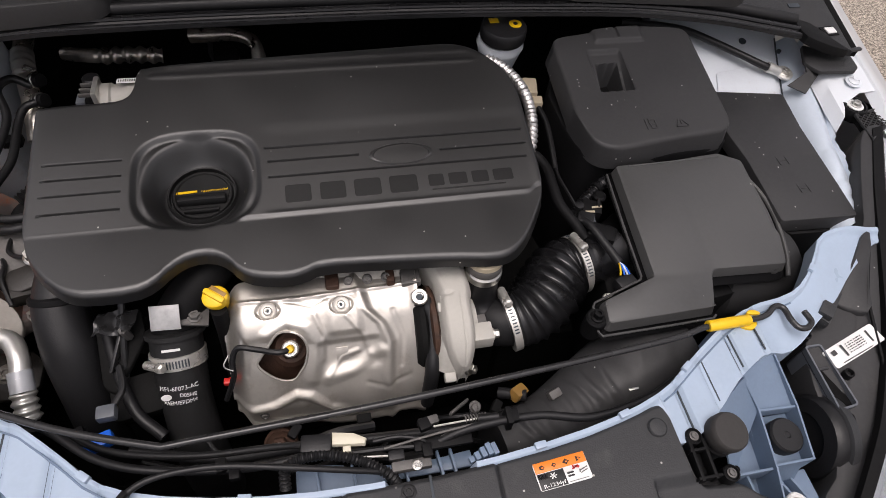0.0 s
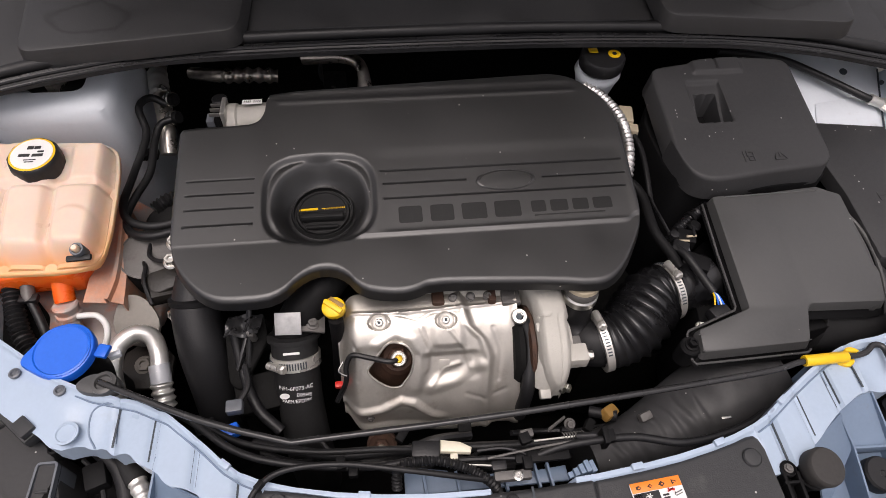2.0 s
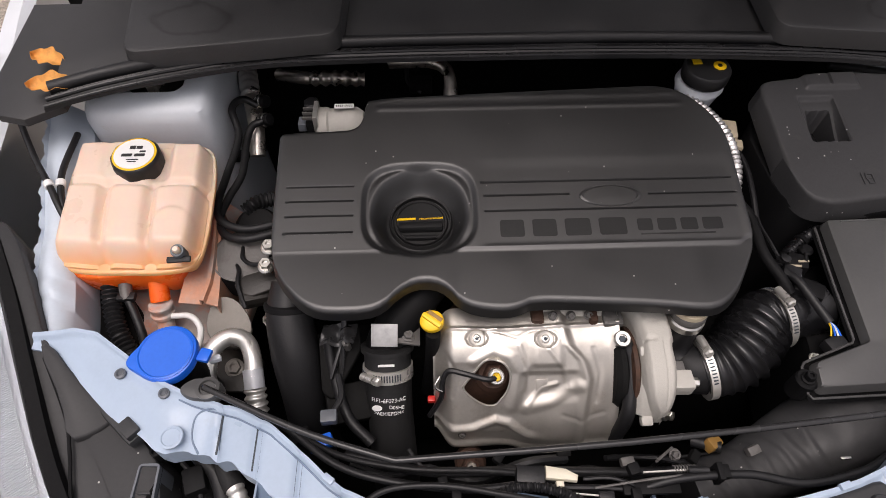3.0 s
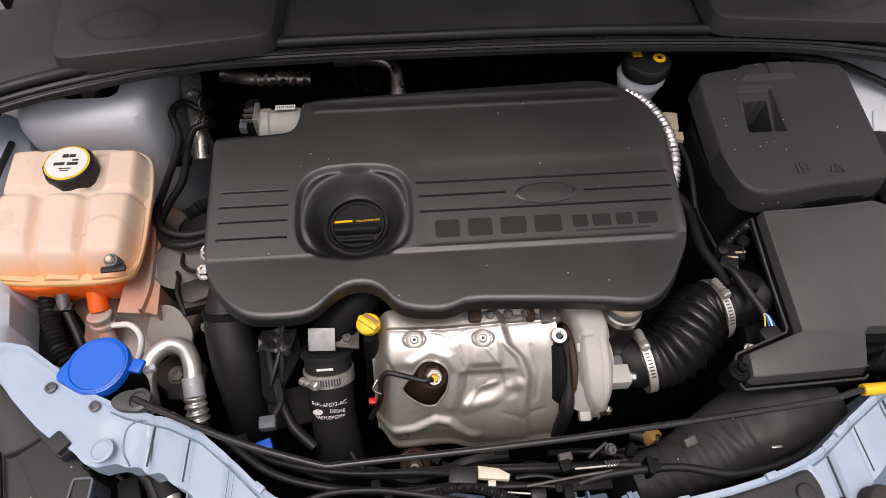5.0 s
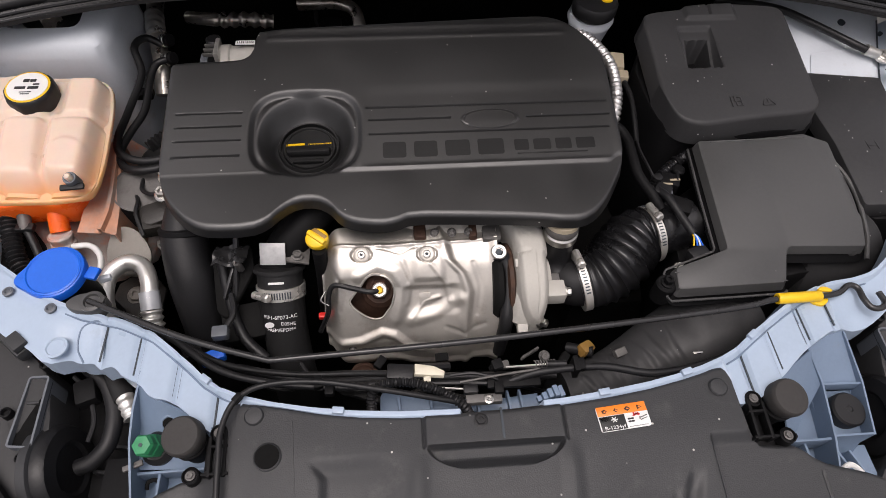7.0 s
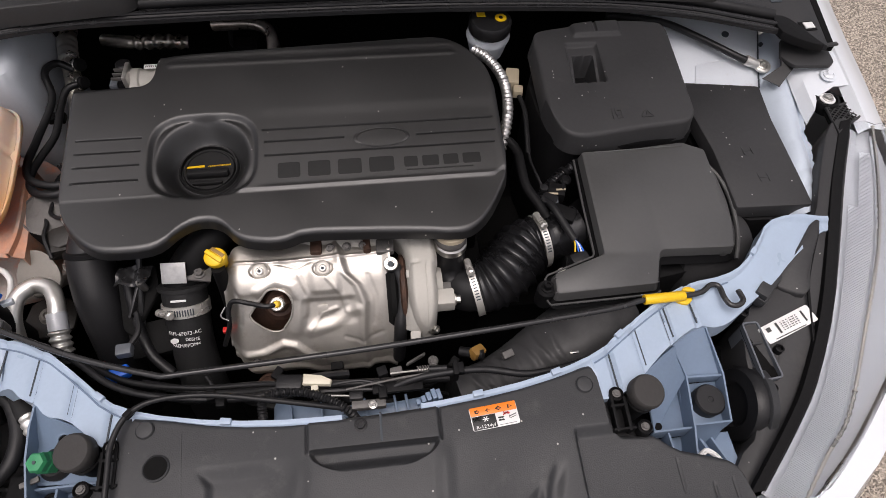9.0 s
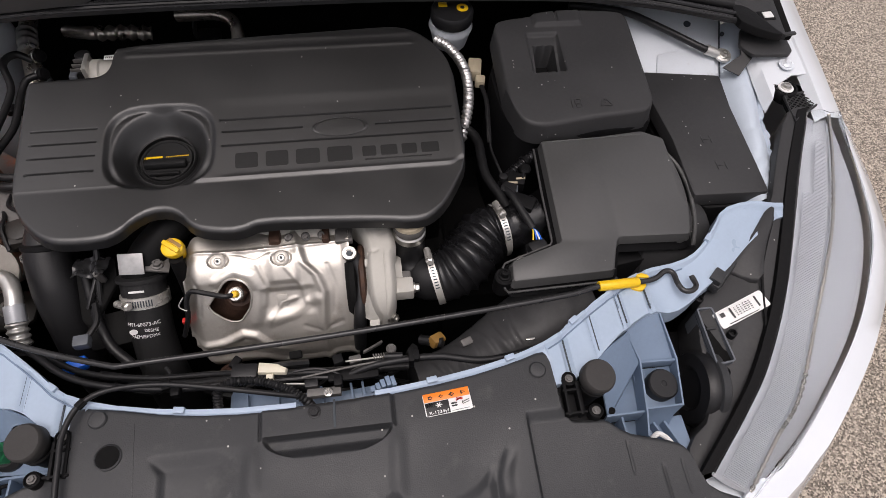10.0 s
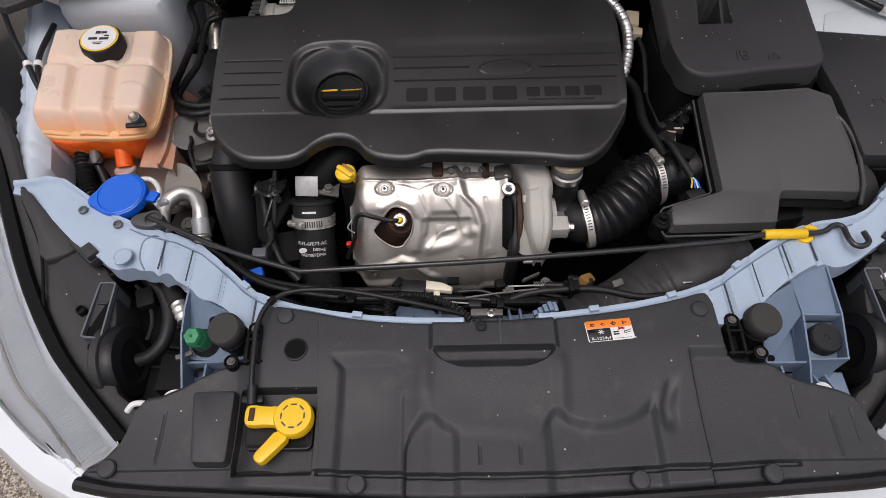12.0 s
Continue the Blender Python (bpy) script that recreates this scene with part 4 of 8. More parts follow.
part("oil_can_mark", block((-0.1965, 0.3672, 0.8868), (0.006, 0.0012, 0.001), 0.0003, (-6, 0, 28)), M_YELLOW, cap)
part("oil_can_mark", block((-0.2095, 0.3672, 0.8868), (0.005, 0.0012, 0.001), 0.0003, (-6, 0, -30)), M_YELLOW, cap)
part("oil_can_mark", block((-0.203, 0.3692, 0.8866), (0.004, 0.0012, 0.001), 0.0003, (-6, 0, 0)), M_YELLOW, cap)

# ---- battery cover, fuse box, air filter box ----
battery = thing("battery_cover", (0.42, 0.49, 0.70), "dusty black plastic battery cover with a square opening", "battery cover")
BF = curve_of([(0.286, 0.43), (0.288, 0.408), (0.293, 0.387), (0.302, 0.369), (0.317, 0.360), (0.338, 0.357), (0.404, 0.366), (0.485, 0.372), (0.499, 0.377), (0.507, 0.388), (0.509, 0.410)], 1)
BB = curve_of([(0.286, 0.54), (0.289, 0.556), (0.300, 0.564), (0.343, 0.569), (0.421, 0.580), (0.490, 0.573), (0.504, 0.567), (0.509, 0.545)], 1)


def battery_z(x, y):
    z = 0.903 + 0.16 * (y - 0.39)
    d = min(y - BF(x), BB(x) - y, x - 0.2855, 0.5095 - x)
    if d < 0.006:
        z -= 0.006 * (1 - math.sqrt(max(0.0, 1 - (1 - max(d, 0) / 0.006) ** 2)))
    # recess with a slanting floor and a deep slot in it
    sx = smoothstep(0.334, 0.338, x) * smoothstep(0.387, 0.383, x)
    sy = smoothstep(0.4545, 0.4575, y) * smoothstep(0.534, 0.528, y)
    z -= (0.006 + 0.012 * smoothstep(0.525, 0.46, y)) * sx * sy
    z -= 0.045 * smoothstep(0.344, 0.347, x) * smoothstep(0.377, 0.374, x) * smoothstep(0.4580, 0.4605, y) * smoothstep(0.513, 0.510, y)
    # low handle lump at the back
    z += 0.005 * smoothstep(0.349, 0.356, x) * smoothstep(0.433, 0.426, x) * smoothstep(0.543, 0.549, y) * smoothstep(0.578, 0.570, y)
    z -= 0.003 * smoothstep(0.386, 0.388, x) * smoothstep(0.392, 0.390, x) * smoothstep(0.549, 0.553, y)
    return z


bm = sheet(list(np.linspace(0.286, 0.509, 110)), lambda x: list(BF(x) + (BB(x) - BF(x)) * np.concatenate([[0, 0.002, 0.006, 0.012, 0.02], np.linspace(0.03, 0.97, 110), [0.98, 0.988, 0.994, 0.998, 1.0]])), battery_z, drop=0.030, out=0.004)
part("lid", bm, M_BOX, battery)
# the box below the lid takes the blacker plastic, shade included in its colour
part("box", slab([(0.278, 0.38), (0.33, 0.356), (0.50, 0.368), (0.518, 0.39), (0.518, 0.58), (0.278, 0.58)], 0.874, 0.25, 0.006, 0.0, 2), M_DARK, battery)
# moulded pictograms, as plain low relief
for cx, pieces in ((0.388, [(-0.008, 0, 0.0016, 0.018), (-0.003, 0.004, 0.0016, 0.010), (0.002, 0, 0.0075, 0.0016), (0.002, 0.007, 0.0075, 0.0016), (0.002, -0.007, 0.0075, 0.0016), (0.006, 0, 0.0016, 0.016), (-0.0015, 0, 0.0016, 0.016)]), (0.432, [(0, -0.0075, 0.018, 0.0016), (0, 0, 0.0016, 0.007)])):
    for dx, dy, w_, h_ in pieces:
        part("pictogram", block((cx + dx, 0.393 + dy, 0.9036 + 0.16 * (0.003 + dy)), (w_, h_, 0.0012), 0.0004, (9.1, 0, 0)), M_BOX, battery)
for turn in (62, -62):
    part("pictogram", block((0.432 - 0.0045 * (1 if turn > 0 else -1), 0.3935, 0.9038), (0.0185, 0.0016, 0.0012), 0.0004, (9.1, 0, turn)), M_BOX, battery)

fuse = thing("fuse_box", (0.61, 0.39, 0.70), "black plastic fuse box lid speckled with dust", "fuse box")
FUSE = [(0.530, 0.507), (0.674, 0.487), (0.666, 0.414), (0.664, 0.300), (0.662, 0.245), (0.544, 0.249), (0.546, 0.359)]
part("lid", slab(roundpoly(FUSE, 0.006), lambda x, y: 0.852 + 0.06 * (y - 0.40), 0.025, 0.003, rounds=0), M_BOX, fuse)
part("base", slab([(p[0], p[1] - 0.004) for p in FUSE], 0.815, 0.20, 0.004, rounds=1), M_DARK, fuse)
for px, py in ((0.600, 0.352), (0.606, 0.300)):
    for dx, dy, w_, h_ in ((-0.007, 0, 0.0016, 0.016), (0.007, 0, 0.0016, 0.016), (0, 0, 0.012, 0.0016)):
        part("pictogram", block((px + dx, py + dy, 0.8523 + 0.06 * (py - 0.40)), (w_, h_, 0.0010), 0.0004), M_BOX, fuse)


def air_z(x, y):
    return 0.877 - 0.06 * (x - 0.32) + 0.14 * (y - 0.345)


air = thing("air_filter_box", (0.40, 0.24, 0.60), "satin black plastic air filter box", "air filter box")
AIR = [(0.326, 0.347), (0.412, 0.352), (0.488, 0.361), (0.504, 0.354), (0.521, 0.347), (0.522, 0.300), (0.518, 0.250), (0.524, 0.225), (0.513, 0.183), (0.407, 0.184), (0.401, 0.178), (0.386, 0.135), (0.244, 0.128), (0.247, 0.157), (0.322, 0.182)]
lid = part("lid", slab(roundpoly(AIR, 0.0045, 4), air_z, 0.014, 0.0022, 0.003, 0), M_AIR, air)
part("raised_ridge", tube([(x, y, air_z(x, y) - 0.0004) for x, y in ((0.344, 0.345), (0.420, 0.350), (0.486, 0.354))], 0.0016, 8, 4), M_AIR, lid)
SIDE = [(0.506, 0.345), (0.525, 0.343), (0.534, 0.310), (0.538, 0.266), (0.530, 0.215), (0.514, 0.180), (0.490, 0.181), (0.500, 0.225)]
part("side_shell", slab(SIDE, lambda x, y: air_z(x, y) - 0.006 - 0.25 * max(0.0, x - 0.512), 0.05, 0.005, 0.002, 2), M_AIR, air, "rounded end of the box")
part("side_bead", tube([(x + 0.004, y, air_z(x, y) - 0.018) for x, y in ((0.520, 0.338), (0.536, 0.308), (0.541, 0.266), (0.533, 0.213), (0.517, 0.174))], 0.0032, 8, 6), M_AIR, air)
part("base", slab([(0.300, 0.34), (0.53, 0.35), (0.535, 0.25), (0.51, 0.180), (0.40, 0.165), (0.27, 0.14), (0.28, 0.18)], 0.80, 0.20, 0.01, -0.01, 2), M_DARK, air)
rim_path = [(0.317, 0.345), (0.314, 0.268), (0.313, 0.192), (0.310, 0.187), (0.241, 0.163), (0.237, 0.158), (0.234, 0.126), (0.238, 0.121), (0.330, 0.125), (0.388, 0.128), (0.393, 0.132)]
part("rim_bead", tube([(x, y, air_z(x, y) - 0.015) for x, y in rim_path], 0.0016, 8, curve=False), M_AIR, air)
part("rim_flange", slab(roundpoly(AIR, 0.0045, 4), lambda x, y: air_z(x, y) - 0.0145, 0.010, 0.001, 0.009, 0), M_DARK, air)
for cx, cy in ((0.245, 0.130), (0.2465, 0.150), (0.385, 0.1365)):
    part("corner_rib", block((cx, cy, air_z(cx, cy) + 0.0004), (0.005, 0.0012, 0.0012), 0.0003, (0, 0, 8)), M_AIR, lid)
part("round_end", lathe([(0.060, 0.0), (0.066, 0.004), (0.066, 0.10), (0.060, 0.108)], (0.455, 0.232, 0.762), (1, -0.1, 0), 32), M_BOX, air)

# ---- radiator shield over the front ----
shield = thing("radiator_shield", (0, -0.09, 0.80), "dusty dark grey plastic radiator shield with moulded ribs", "radiator shield")
SB = SHIELD_BACK
SF = curve_of([(-0.452, -0.175), (-0.40, -0.186), (-0.25, -0.193), (-0.10, -0.202), (0.0, -0.204), (0.15, -0.198), (0.28, -0.191), (0.40, -0.185), (0.452, -0.174)], 1)
SHELF = curve_of([(-0.102, -0.152), (-0.098, -0.140), (-0.093, -0.128), (-0.076, -0.110), (-0.054, -0.130), (-0.03, -0.133), (0.02, -0.135), (0.040, -0.142), (0.056, -0.118), (0.066, -0.110), (0.080, -0.125), (0.116, -0.130), (0.150, -0.121), (0.170, -0.105), (0.178, -0.090)], 1)


def crease(x, x0, w=0.0022):
    return smoothstep(w, 0.0004, abs(x - x0))


def shield_z(x, y):
    z = 0.861 - 0.010 * smoothstep(-0.03, -0.15, y)
    z -= 0.010 * smoothstep(0.262, 0.30, abs(x)) if x < 0 else 0.008 * smoothstep(0.2195, 0.2250, x) * smoothstep(-0.045, -0.060, y) + 0.008 * smoothstep(0.262, 0.30, x) * smoothstep(-0.060, -0.045, y)
    # raised box round the catch, a scoop before it
    z -= 0.0025 * crease(abs(x), 0.073, 0.003) * smoothstep(-0.046, -0.042, y)
    half = 0.071 * math.sqrt(max(0.0, 1 - 0.80 * (max(0.0, -0.041 - y) / 0.026) ** 2))
    z += 0.003 * smoothstep(0.0745, 0.0715, abs(x)) * smoothstep(-0.046, -0.042, y)
    z -= 0.010 * smoothstep(half + 0.001, half - 0.005, abs(x)) * smoothstep(-0.0412, -0.0440, y) * smoothstep(-0.0675, -0.053, y)
    # recessed field beside the channel
    wall = -0.192 + 0.013 * smoothstep(-0.045, -0.07, y)
    f = smoothstep(wall, wall + 0.010, x) * smoothstep(-0.044, -0.064, y)
    z -= 0.006 * f * smoothstep(-0.085, -0.125, x)
    z -= 0.0025 * smoothstep(-0.106, -0.102, x) * smoothstep(-0.070, -0.085, x) * smoothstep(-0.088, -0.10, y)
    # low shelf along the front, with its wavy slope
    if -0.104 < x < 0.180:
        s_ = SHELF(x)
        z -= (0.0065 - 0.0048 * smoothstep(-0.052, -0.040, x) * smoothstep(0.060, 0.046, x)) * smoothstep(s_ + 0.003, s_ - 0.012, y) * smoothstep(-0.103, -0.099, x) * smoothstep(0.176, 0.166, x)
    # soft pleats running up from the shelf, and a long curved flute
    for x0, h_ in ((-0.082, 0.0025), (0.072, 0.0025)):
        z += h_ * smoothstep(0.014, 0.0, abs(x - x0 - 0.06 * (y + 0.1))) * smoothstep(-0.04, -0.07, y) * smoothstep(-0.135, -0.11, y)
    flute = 0.176 + 0.9 * max(0.0, y + 0.115) ** 1.25
    z -= 0.0040 * smoothstep(0.0, 0.007, x - flute) * smoothstep(0.022, 0.010, x - flute) * smoothstep(-0.075, -0.100, y) * smoothstep(-0.145, -0.125, y)
    # fine moulded creases
    for x0, y0, y1 in ((-0.371, -0.164, -0.107), (0.331, -0.124, -0.09), (0.365, -0.166, -0.12), (0.388, -0.151, -0.117), (-0.021, -0.172, -0.150), (0.022, -0.172, -0.150)):
        if y0 < y < y1:
            z -= 0.0014 * crease(x, x0)
    # lever pocket
    p = smoothstep(-0.288, -0.285, x) * smoothstep(-0.199, -0.202, x)
    z -= 0.016 * p * smoothstep(-0.086, -0.0885, y) * smoothstep(-0.180, -0.172, y)
    # ledge and front band
    e = -0.1735 - 0.006 * smoothstep(0.2, 0.0, abs(x)) + 0.004 * smoothstep(0.2, 0.3, abs(x))
    if -0.196 < x < 0.319:
        z -= 0.008 * smoothstep(e + 0.0006, e - 0.0022, y)
        z += 0.004 * smoothstep(e - 0.004, e - 0.007, y)
    else:
        z -= 0.003 * smoothstep(e + 0.0006, e - 0.0022, y)
    d = min(y - SF(x), SB(x) - y)
    if d < 0.005:
        z -= 0.004 * (1 - max(d, 0) / 0.005) ** 2
    return z


SHIELD_LEVELS = sorted(set(np.round(np.concatenate([np.arange(-0.200, 0.028, 0.0024), np.arange(-0.184, -0.168, 0.0007), np.arange(-0.071, -0.040, 0.0009), [-0.0405, -0.0415, -0.043, -0.0445, -0.046, -0.0660, -0.0675, -0.0685, -0.0695, -0.0855, -0.0865, -0.0875, -0.0885]]), 5)))


def shield_rows(x):
    f, b = SF(x), SB(x)
    return [f, f + 0.0015, f + 0.003] + [min(max(q, f + 0.005), b - 0.005) for q in SHIELD_LEVELS] + [b - 0.003, b - 0.0015, b]


xs = sorted(set(np.round(np.concatenate([np.linspace(-0.450, 0.448, 330), np.arange(-0.076, -0.040, 0.0009), np.arange(0.040, 0.076, 0.0009)] + [[q + d for d in (-0.0022, -0.001, 0, 0.001, 0.0022)] for q in (-0.371, 0.2222, 0.331, 0.365, 0.388, -0.021, 0.022, -0.073, 0.073, -0.2865, -0.2005, -0.1005)]), 5)))
bm = sheet(xs, shield_rows, shield_z, drop=0.02)
bmesh.ops.remove_doubles(bm, verts=bm.verts, dist=1e-6)
part("moulded_panel", bm, M_SHIELD, shield)
for a, b in (((-0.208, 0.006), (-0.193, -0.170)),):
    part("moulded_line", tube([(a[0] + (b[0] - a[0]) * k / 12, a[1] + (b[1] - a[1]) * k / 12, shield_z(a[0] + (b[0] - a[0]) * k / 12, a[1] + (b[1] - a[1]) * k / 12) - 0.0004) for k in range(13)], 0.0009, 6, curve=False), M_SHIELD, shield)


def patch(nu, nv, fn, drop=0.0, out=0.0):
    """A skin over u, v from 0 to 1; its rim turns down by drop."""
    bm = bmesh.new()
    g = [[bm.verts.new(fn(i / (nu - 1), j / (nv - 1))) for j in range(nv)] for i in range(nu)]
    for i in range(nu - 1):
        for j in range(nv - 1):
            bm.faces.new((g[i][j], g[i + 1][j], g[i + 1][j + 1], g[i][j + 1]))
    if drop:
        rim = [g[i][0] for i in range(nu)] + [g[-1][j] for j in range(1, nv)] + [g[i][-1] for i in range(nu - 2, -1, -1)] + [g[0][j] for j in range(nv - 2, 0, -1)]
        c = sum((v.co for v in rim), Vector()) / len(rim)
        low = [bm.verts.new(v.co + Vector(((v.co.x - c.x), (v.co.y - c.y), 0)).normalized() * out + Vector((0, 0, -drop))) for v in rim]
        for i in range(len(rim)):
            j = (i + 1) % len(rim)
            bm.faces.new((rim[i], low[i], low[j], rim[j]))
    return bm


def clamp(name, at, axis, r, parent, screw_dir, width=0.012):
    """A worm-drive hose clamp: slotted band, screw housing and screw."""
    ax = Vector(axis).normalized()
    at = Vector(at)
    band = part(name, lathe([(r, -width / 2), (r + 0.0015, -width / 2), (r + 0.0015, width / 2), (r, width / 2)], at, ax, 40), M_CLAMP, parent, "bright steel hose clamp")
    d = Vector(screw_dir)
    d = (d - ax * d.dot(ax)).normalized()
    tang = ax.cross(d)
    c = at + d * (r + 0.005)
    part("screw_housing", tube([c - tang * 0.010, c + tang * 0.010], 0.0052, 10, curve=False), M_CLAMP, band)
    part("screw", lathe([(0.0055, 0), (0.006, 0.002), (0.006, 0.006), (0.004, 0.008)], c + tang * 0.012, tang, 6), M_CLAMP, band)
    for k in [*range(-12, -1), *range(2, 13)]:
        a = k * 0.105
        q = Matrix.Rotation(-a, 3, ax) @ d
        slot = block((0, 0, 0), (0.0016, width * 0.55, 0.0008), 0.0002)
        slot.transform(Matrix.Translation(at + q * (r + 0.0018)) @ Matrix((ax.cross(q), ax, q)).transposed().to_4x4())
        part("slot", slot, M_SEAM, band)
    return band


# ---- catalytic converter behind its heat shield ----
heat = thing("heat_shield", (-0.08, 0.165, 0.60), "crumpled bright steel heat shield round the catalytic converter", "heat shield")
HC = Vector((0, 0.236, 0.742))


def along(line, u, v):
    """The distance of a point of the skin from a line pressed into it."""
    best = 9.0
    for (a, b), (c, d) in zip(line, line[1:]):
        du, dv = (c - a), (d - b) * 1.15
        pu, pv = u - a, (v - b) * 1.15
        k = min(1.0, max(0.0, (pu * du + pv * dv) / (du * du + dv * dv)))
        best = min(best, math.hypot(pu - k * du, pv - k * dv))
    return best


HOLE_RIDGE = [(0.22, 0.36), (0.32, 0.30), (0.41, 0.345), (0.455, 0.43), (0.44, 0.53), (0.42, 0.60)]
LOW_RIDGE = [(0.0, 0.745), (0.08, 0.725), (0.22, 0.708), (0.33, 0.667), (0.40, 0.685), (0.49, 0.765), (0.60, 0.80)]
DIAGONAL = [(0.50, 0.615), (0.63, 0.583), (0.78, 0.510)]
STEP_AT = (np.array([0.0, 0.117, 0.275, 0.367, 0.475, 0.642, 0.808, 1.0]), np.array([0.70, 0.71, 0.74, 0.815, 0.85, 0.83, 0.84, 0.84]))


# fine creases beaten into the sheet
CRINKLES = (([(0.62, 0.30), (0.70, 0.42), (0.72, 0.52)], 0.0012), ([(0.50, 0.60), (0.58, 0.52), (0.66, 0.50)], 0.0012), ([(0.86, 0.30), (0.90, 0.45), (0.88, 0.60)], -0.0009), ([(0.06, 0.30), (0.12, 0.42), (0.10, 0.55)], -0.0010),
            ([(0.30, 0.16), (0.45, 0.22), (0.52, 0.18)], -0.0009), ([(0.70, 0.66), (0.80, 0.70), (0.92, 0.66)], -0.0010), ([(0.46, 0.27), (0.50, 0.40), (0.48, 0.52)], 0.0010))


def heat_point(u, v):
    """u along x from the dipstick side to the turbo side, v round the barrel from its top at the back to the front underside."""
    x = -0.192 + 0.226 * u
    a = radians(82 + 126 * v)
    c, q = math.cos(a), math.sin(a)
    r = -0.026 * (1 - smoothstep(0.0, 0.14, u)) ** 2 + 0.004 * smoothstep(0.94, 1.0, u)
    belly = 0.036 * smoothstep(0.35, 0.95, v)
    st = float(np.interp(v, *STEP_AT))
    # the collar towards the turbo stands lower; creases and pressings elsewhere
    r -= 0.0034 * smoothstep(st - 0.020, st + 0.026, u)
    r += 0.0022 * smoothstep(0.035, 0.0, abs(u - st + 0.025))
    r += 0.0022 * smoothstep(0.055, 0.0, along(HOLE_RIDGE, u, v))
    r += 0.0048 * smoothstep(0.040, 0.0, along(LOW_RIDGE, u, v)) * smoothstep(0.62, 0.5, u)
    r -= 0.006 * smoothstep(0.70, 0.82, v) * smoothstep(0.55, 0.4, u)
    r += 0.004 * smoothstep(0.93, 0.98, v)
    r += 0.006 * smoothstep(0.86, 0.90, v + 0.03 * math.sin(7 * u)) * smoothstep(0.99, 0.94, v)
    r += 0.0022 * smoothstep(0.050, 0.0, along(DIAGONAL, u, v))
    r += 0.0028 * smoothstep(0.495, 0.56, u) * smoothstep(0.715, 0.665, u) * smoothstep(0.16, 0.24, v) * smoothstep(0.42, 0.375, v)
    r -= 0.003 * smoothstep(0.44, 0.52, u) * smoothstep(0.80, 0.74, u) * smoothstep(0.42, 0.46, v) * smoothstep(0.60, 0.54, v)
    for bu, bv in ((0.235, 0.217), (0.60, 0.233)):
        r -= 0.003 * smoothstep(0.065, 0.052, math.hypot(u - bu, (v - bv) * 1.15))
    r += 0.002 * smoothstep(0.02, 0.0, abs(v - 0.165 + 0.05 * abs(u - 0.4)))
    r += 0.0016 * noise.noise(Vector((u * 5, v * 4, 0.3))) + 0.0005 * noise.noise(Vector((u * 13, v * 10, 2.1)))
    for line, depth in CRINKLES:
        r += depth * smoothstep(0.022, 0.0, along(line, u, v))
    return HC + Vector((x, c * (0.084 + r + belly), q * (0.104 + r)))


HOLE = chaikin([(0.31, 0.345, 0), (0.38, 0.370, 0), (0.415, 0.442, 0), (0.395, 0.525, 0), (0.36, 0.562, 0), (0.33, 0.596, 0), (0.25, 0.588, 0), (0.145, 0.508, 0), (0.18, 0.465, 0), (0.22, 0.420, 0), (0.265, 0.356, 0)], 2)


def in_hole(u, v):
    """Whether a point of the skin lies in the sensor's opening."""
    inside = False
    for i, p in enumerate(HOLE):
        q = HOLE[i - 1]
        if (p.y > v) != (q.y > v) and u < p.x + (q.x - p.x) * (v - p.y) / (q.y - p.y):
            inside = not inside
    return inside


bm = bmesh.new()
NU, NV = 150, 160
grid = [[bm.verts.new(heat_point(i / (NU - 1), j / (NV - 1))) for j in range(NV)] for i in range(NU)]
for i in range(NU - 1):
    for j in range(NV - 1):
        u, v = (i + 0.5) / (NU - 1), (j + 0.5) / (NV - 1)
        if 0.13 < u < 0.43 and 0.33 < v < 0.61 and in_hole(u, v):
            continue
        bm.faces.new((grid[i][j], grid[i + 1][j], grid[i + 1][j + 1], grid[i][j + 1]))
bmesh.ops.delete(bm, geom=[v for v in bm.verts if not v.link_faces], context="VERTS")
shell = part("shield_shell", thicken(bm, 0.0012), M_SHIELD_METAL, heat)
part("hole_edge", tube([heat_point(q.x, q.y) + Vector((0, -0.0002, 0.0003)) for q in HOLE + HOLE[:1]], 0.0015, 8, curve=False), M_SHIELD_METAL, shell)
part("end_cap", lathe([(0.064, 0.0), (0.058, -0.005), (0.02, -0.008)], (-0.186, HC.y, HC.z), (1, 0, 0), 32), M_DULL, heat)
part("converter_body", lathe([(0.050, -0.16), (0.070, -0.14), (0.072, 0.02), (0.066, 0.03)], (-0.02, HC.y, HC.z), (1, 0, 0), 40), M_RUST, heat, "rusty brown converter body")
mark = heat_point(0.58, 0.508)
part("stamped_mark", block(tuple(mark), (0.014, 0.016, 0.0008), 0.0003, (48, 0, 0)), M_SHIELD_METAL, shell)
for bu, bv in ((0.235, 0.217), (0.60, 0.233)):
    p = heat_point(bu, bv)
    ax = Vector((0, -0.42, 1))
    part("washer", lathe([(0.0105, -0.004), (0.0105, 0.0008), (0.0095, 0.0014), (0.0068, 0.0002)], p, ax, 28), M_SHIELD_METAL, heat)
    part("bolt", lathe([(0.0050, -0.002), (0.0050, 0.0028), (0.0042, 0.0034), (0.0026, 0.0034), (0.0022, 0.001)], p, ax, 18), M_STEEL, heat)
    part("socket", lathe([(0.0021, 0.0), (0.0021, 0.0016)], p, ax, 8), M_SEAM, heat)
p = heat_point(0.15, 0.78)
hexbolt(p, (0, -0.9, 0.3), 0.004, 0.004, heat, M_DULL)

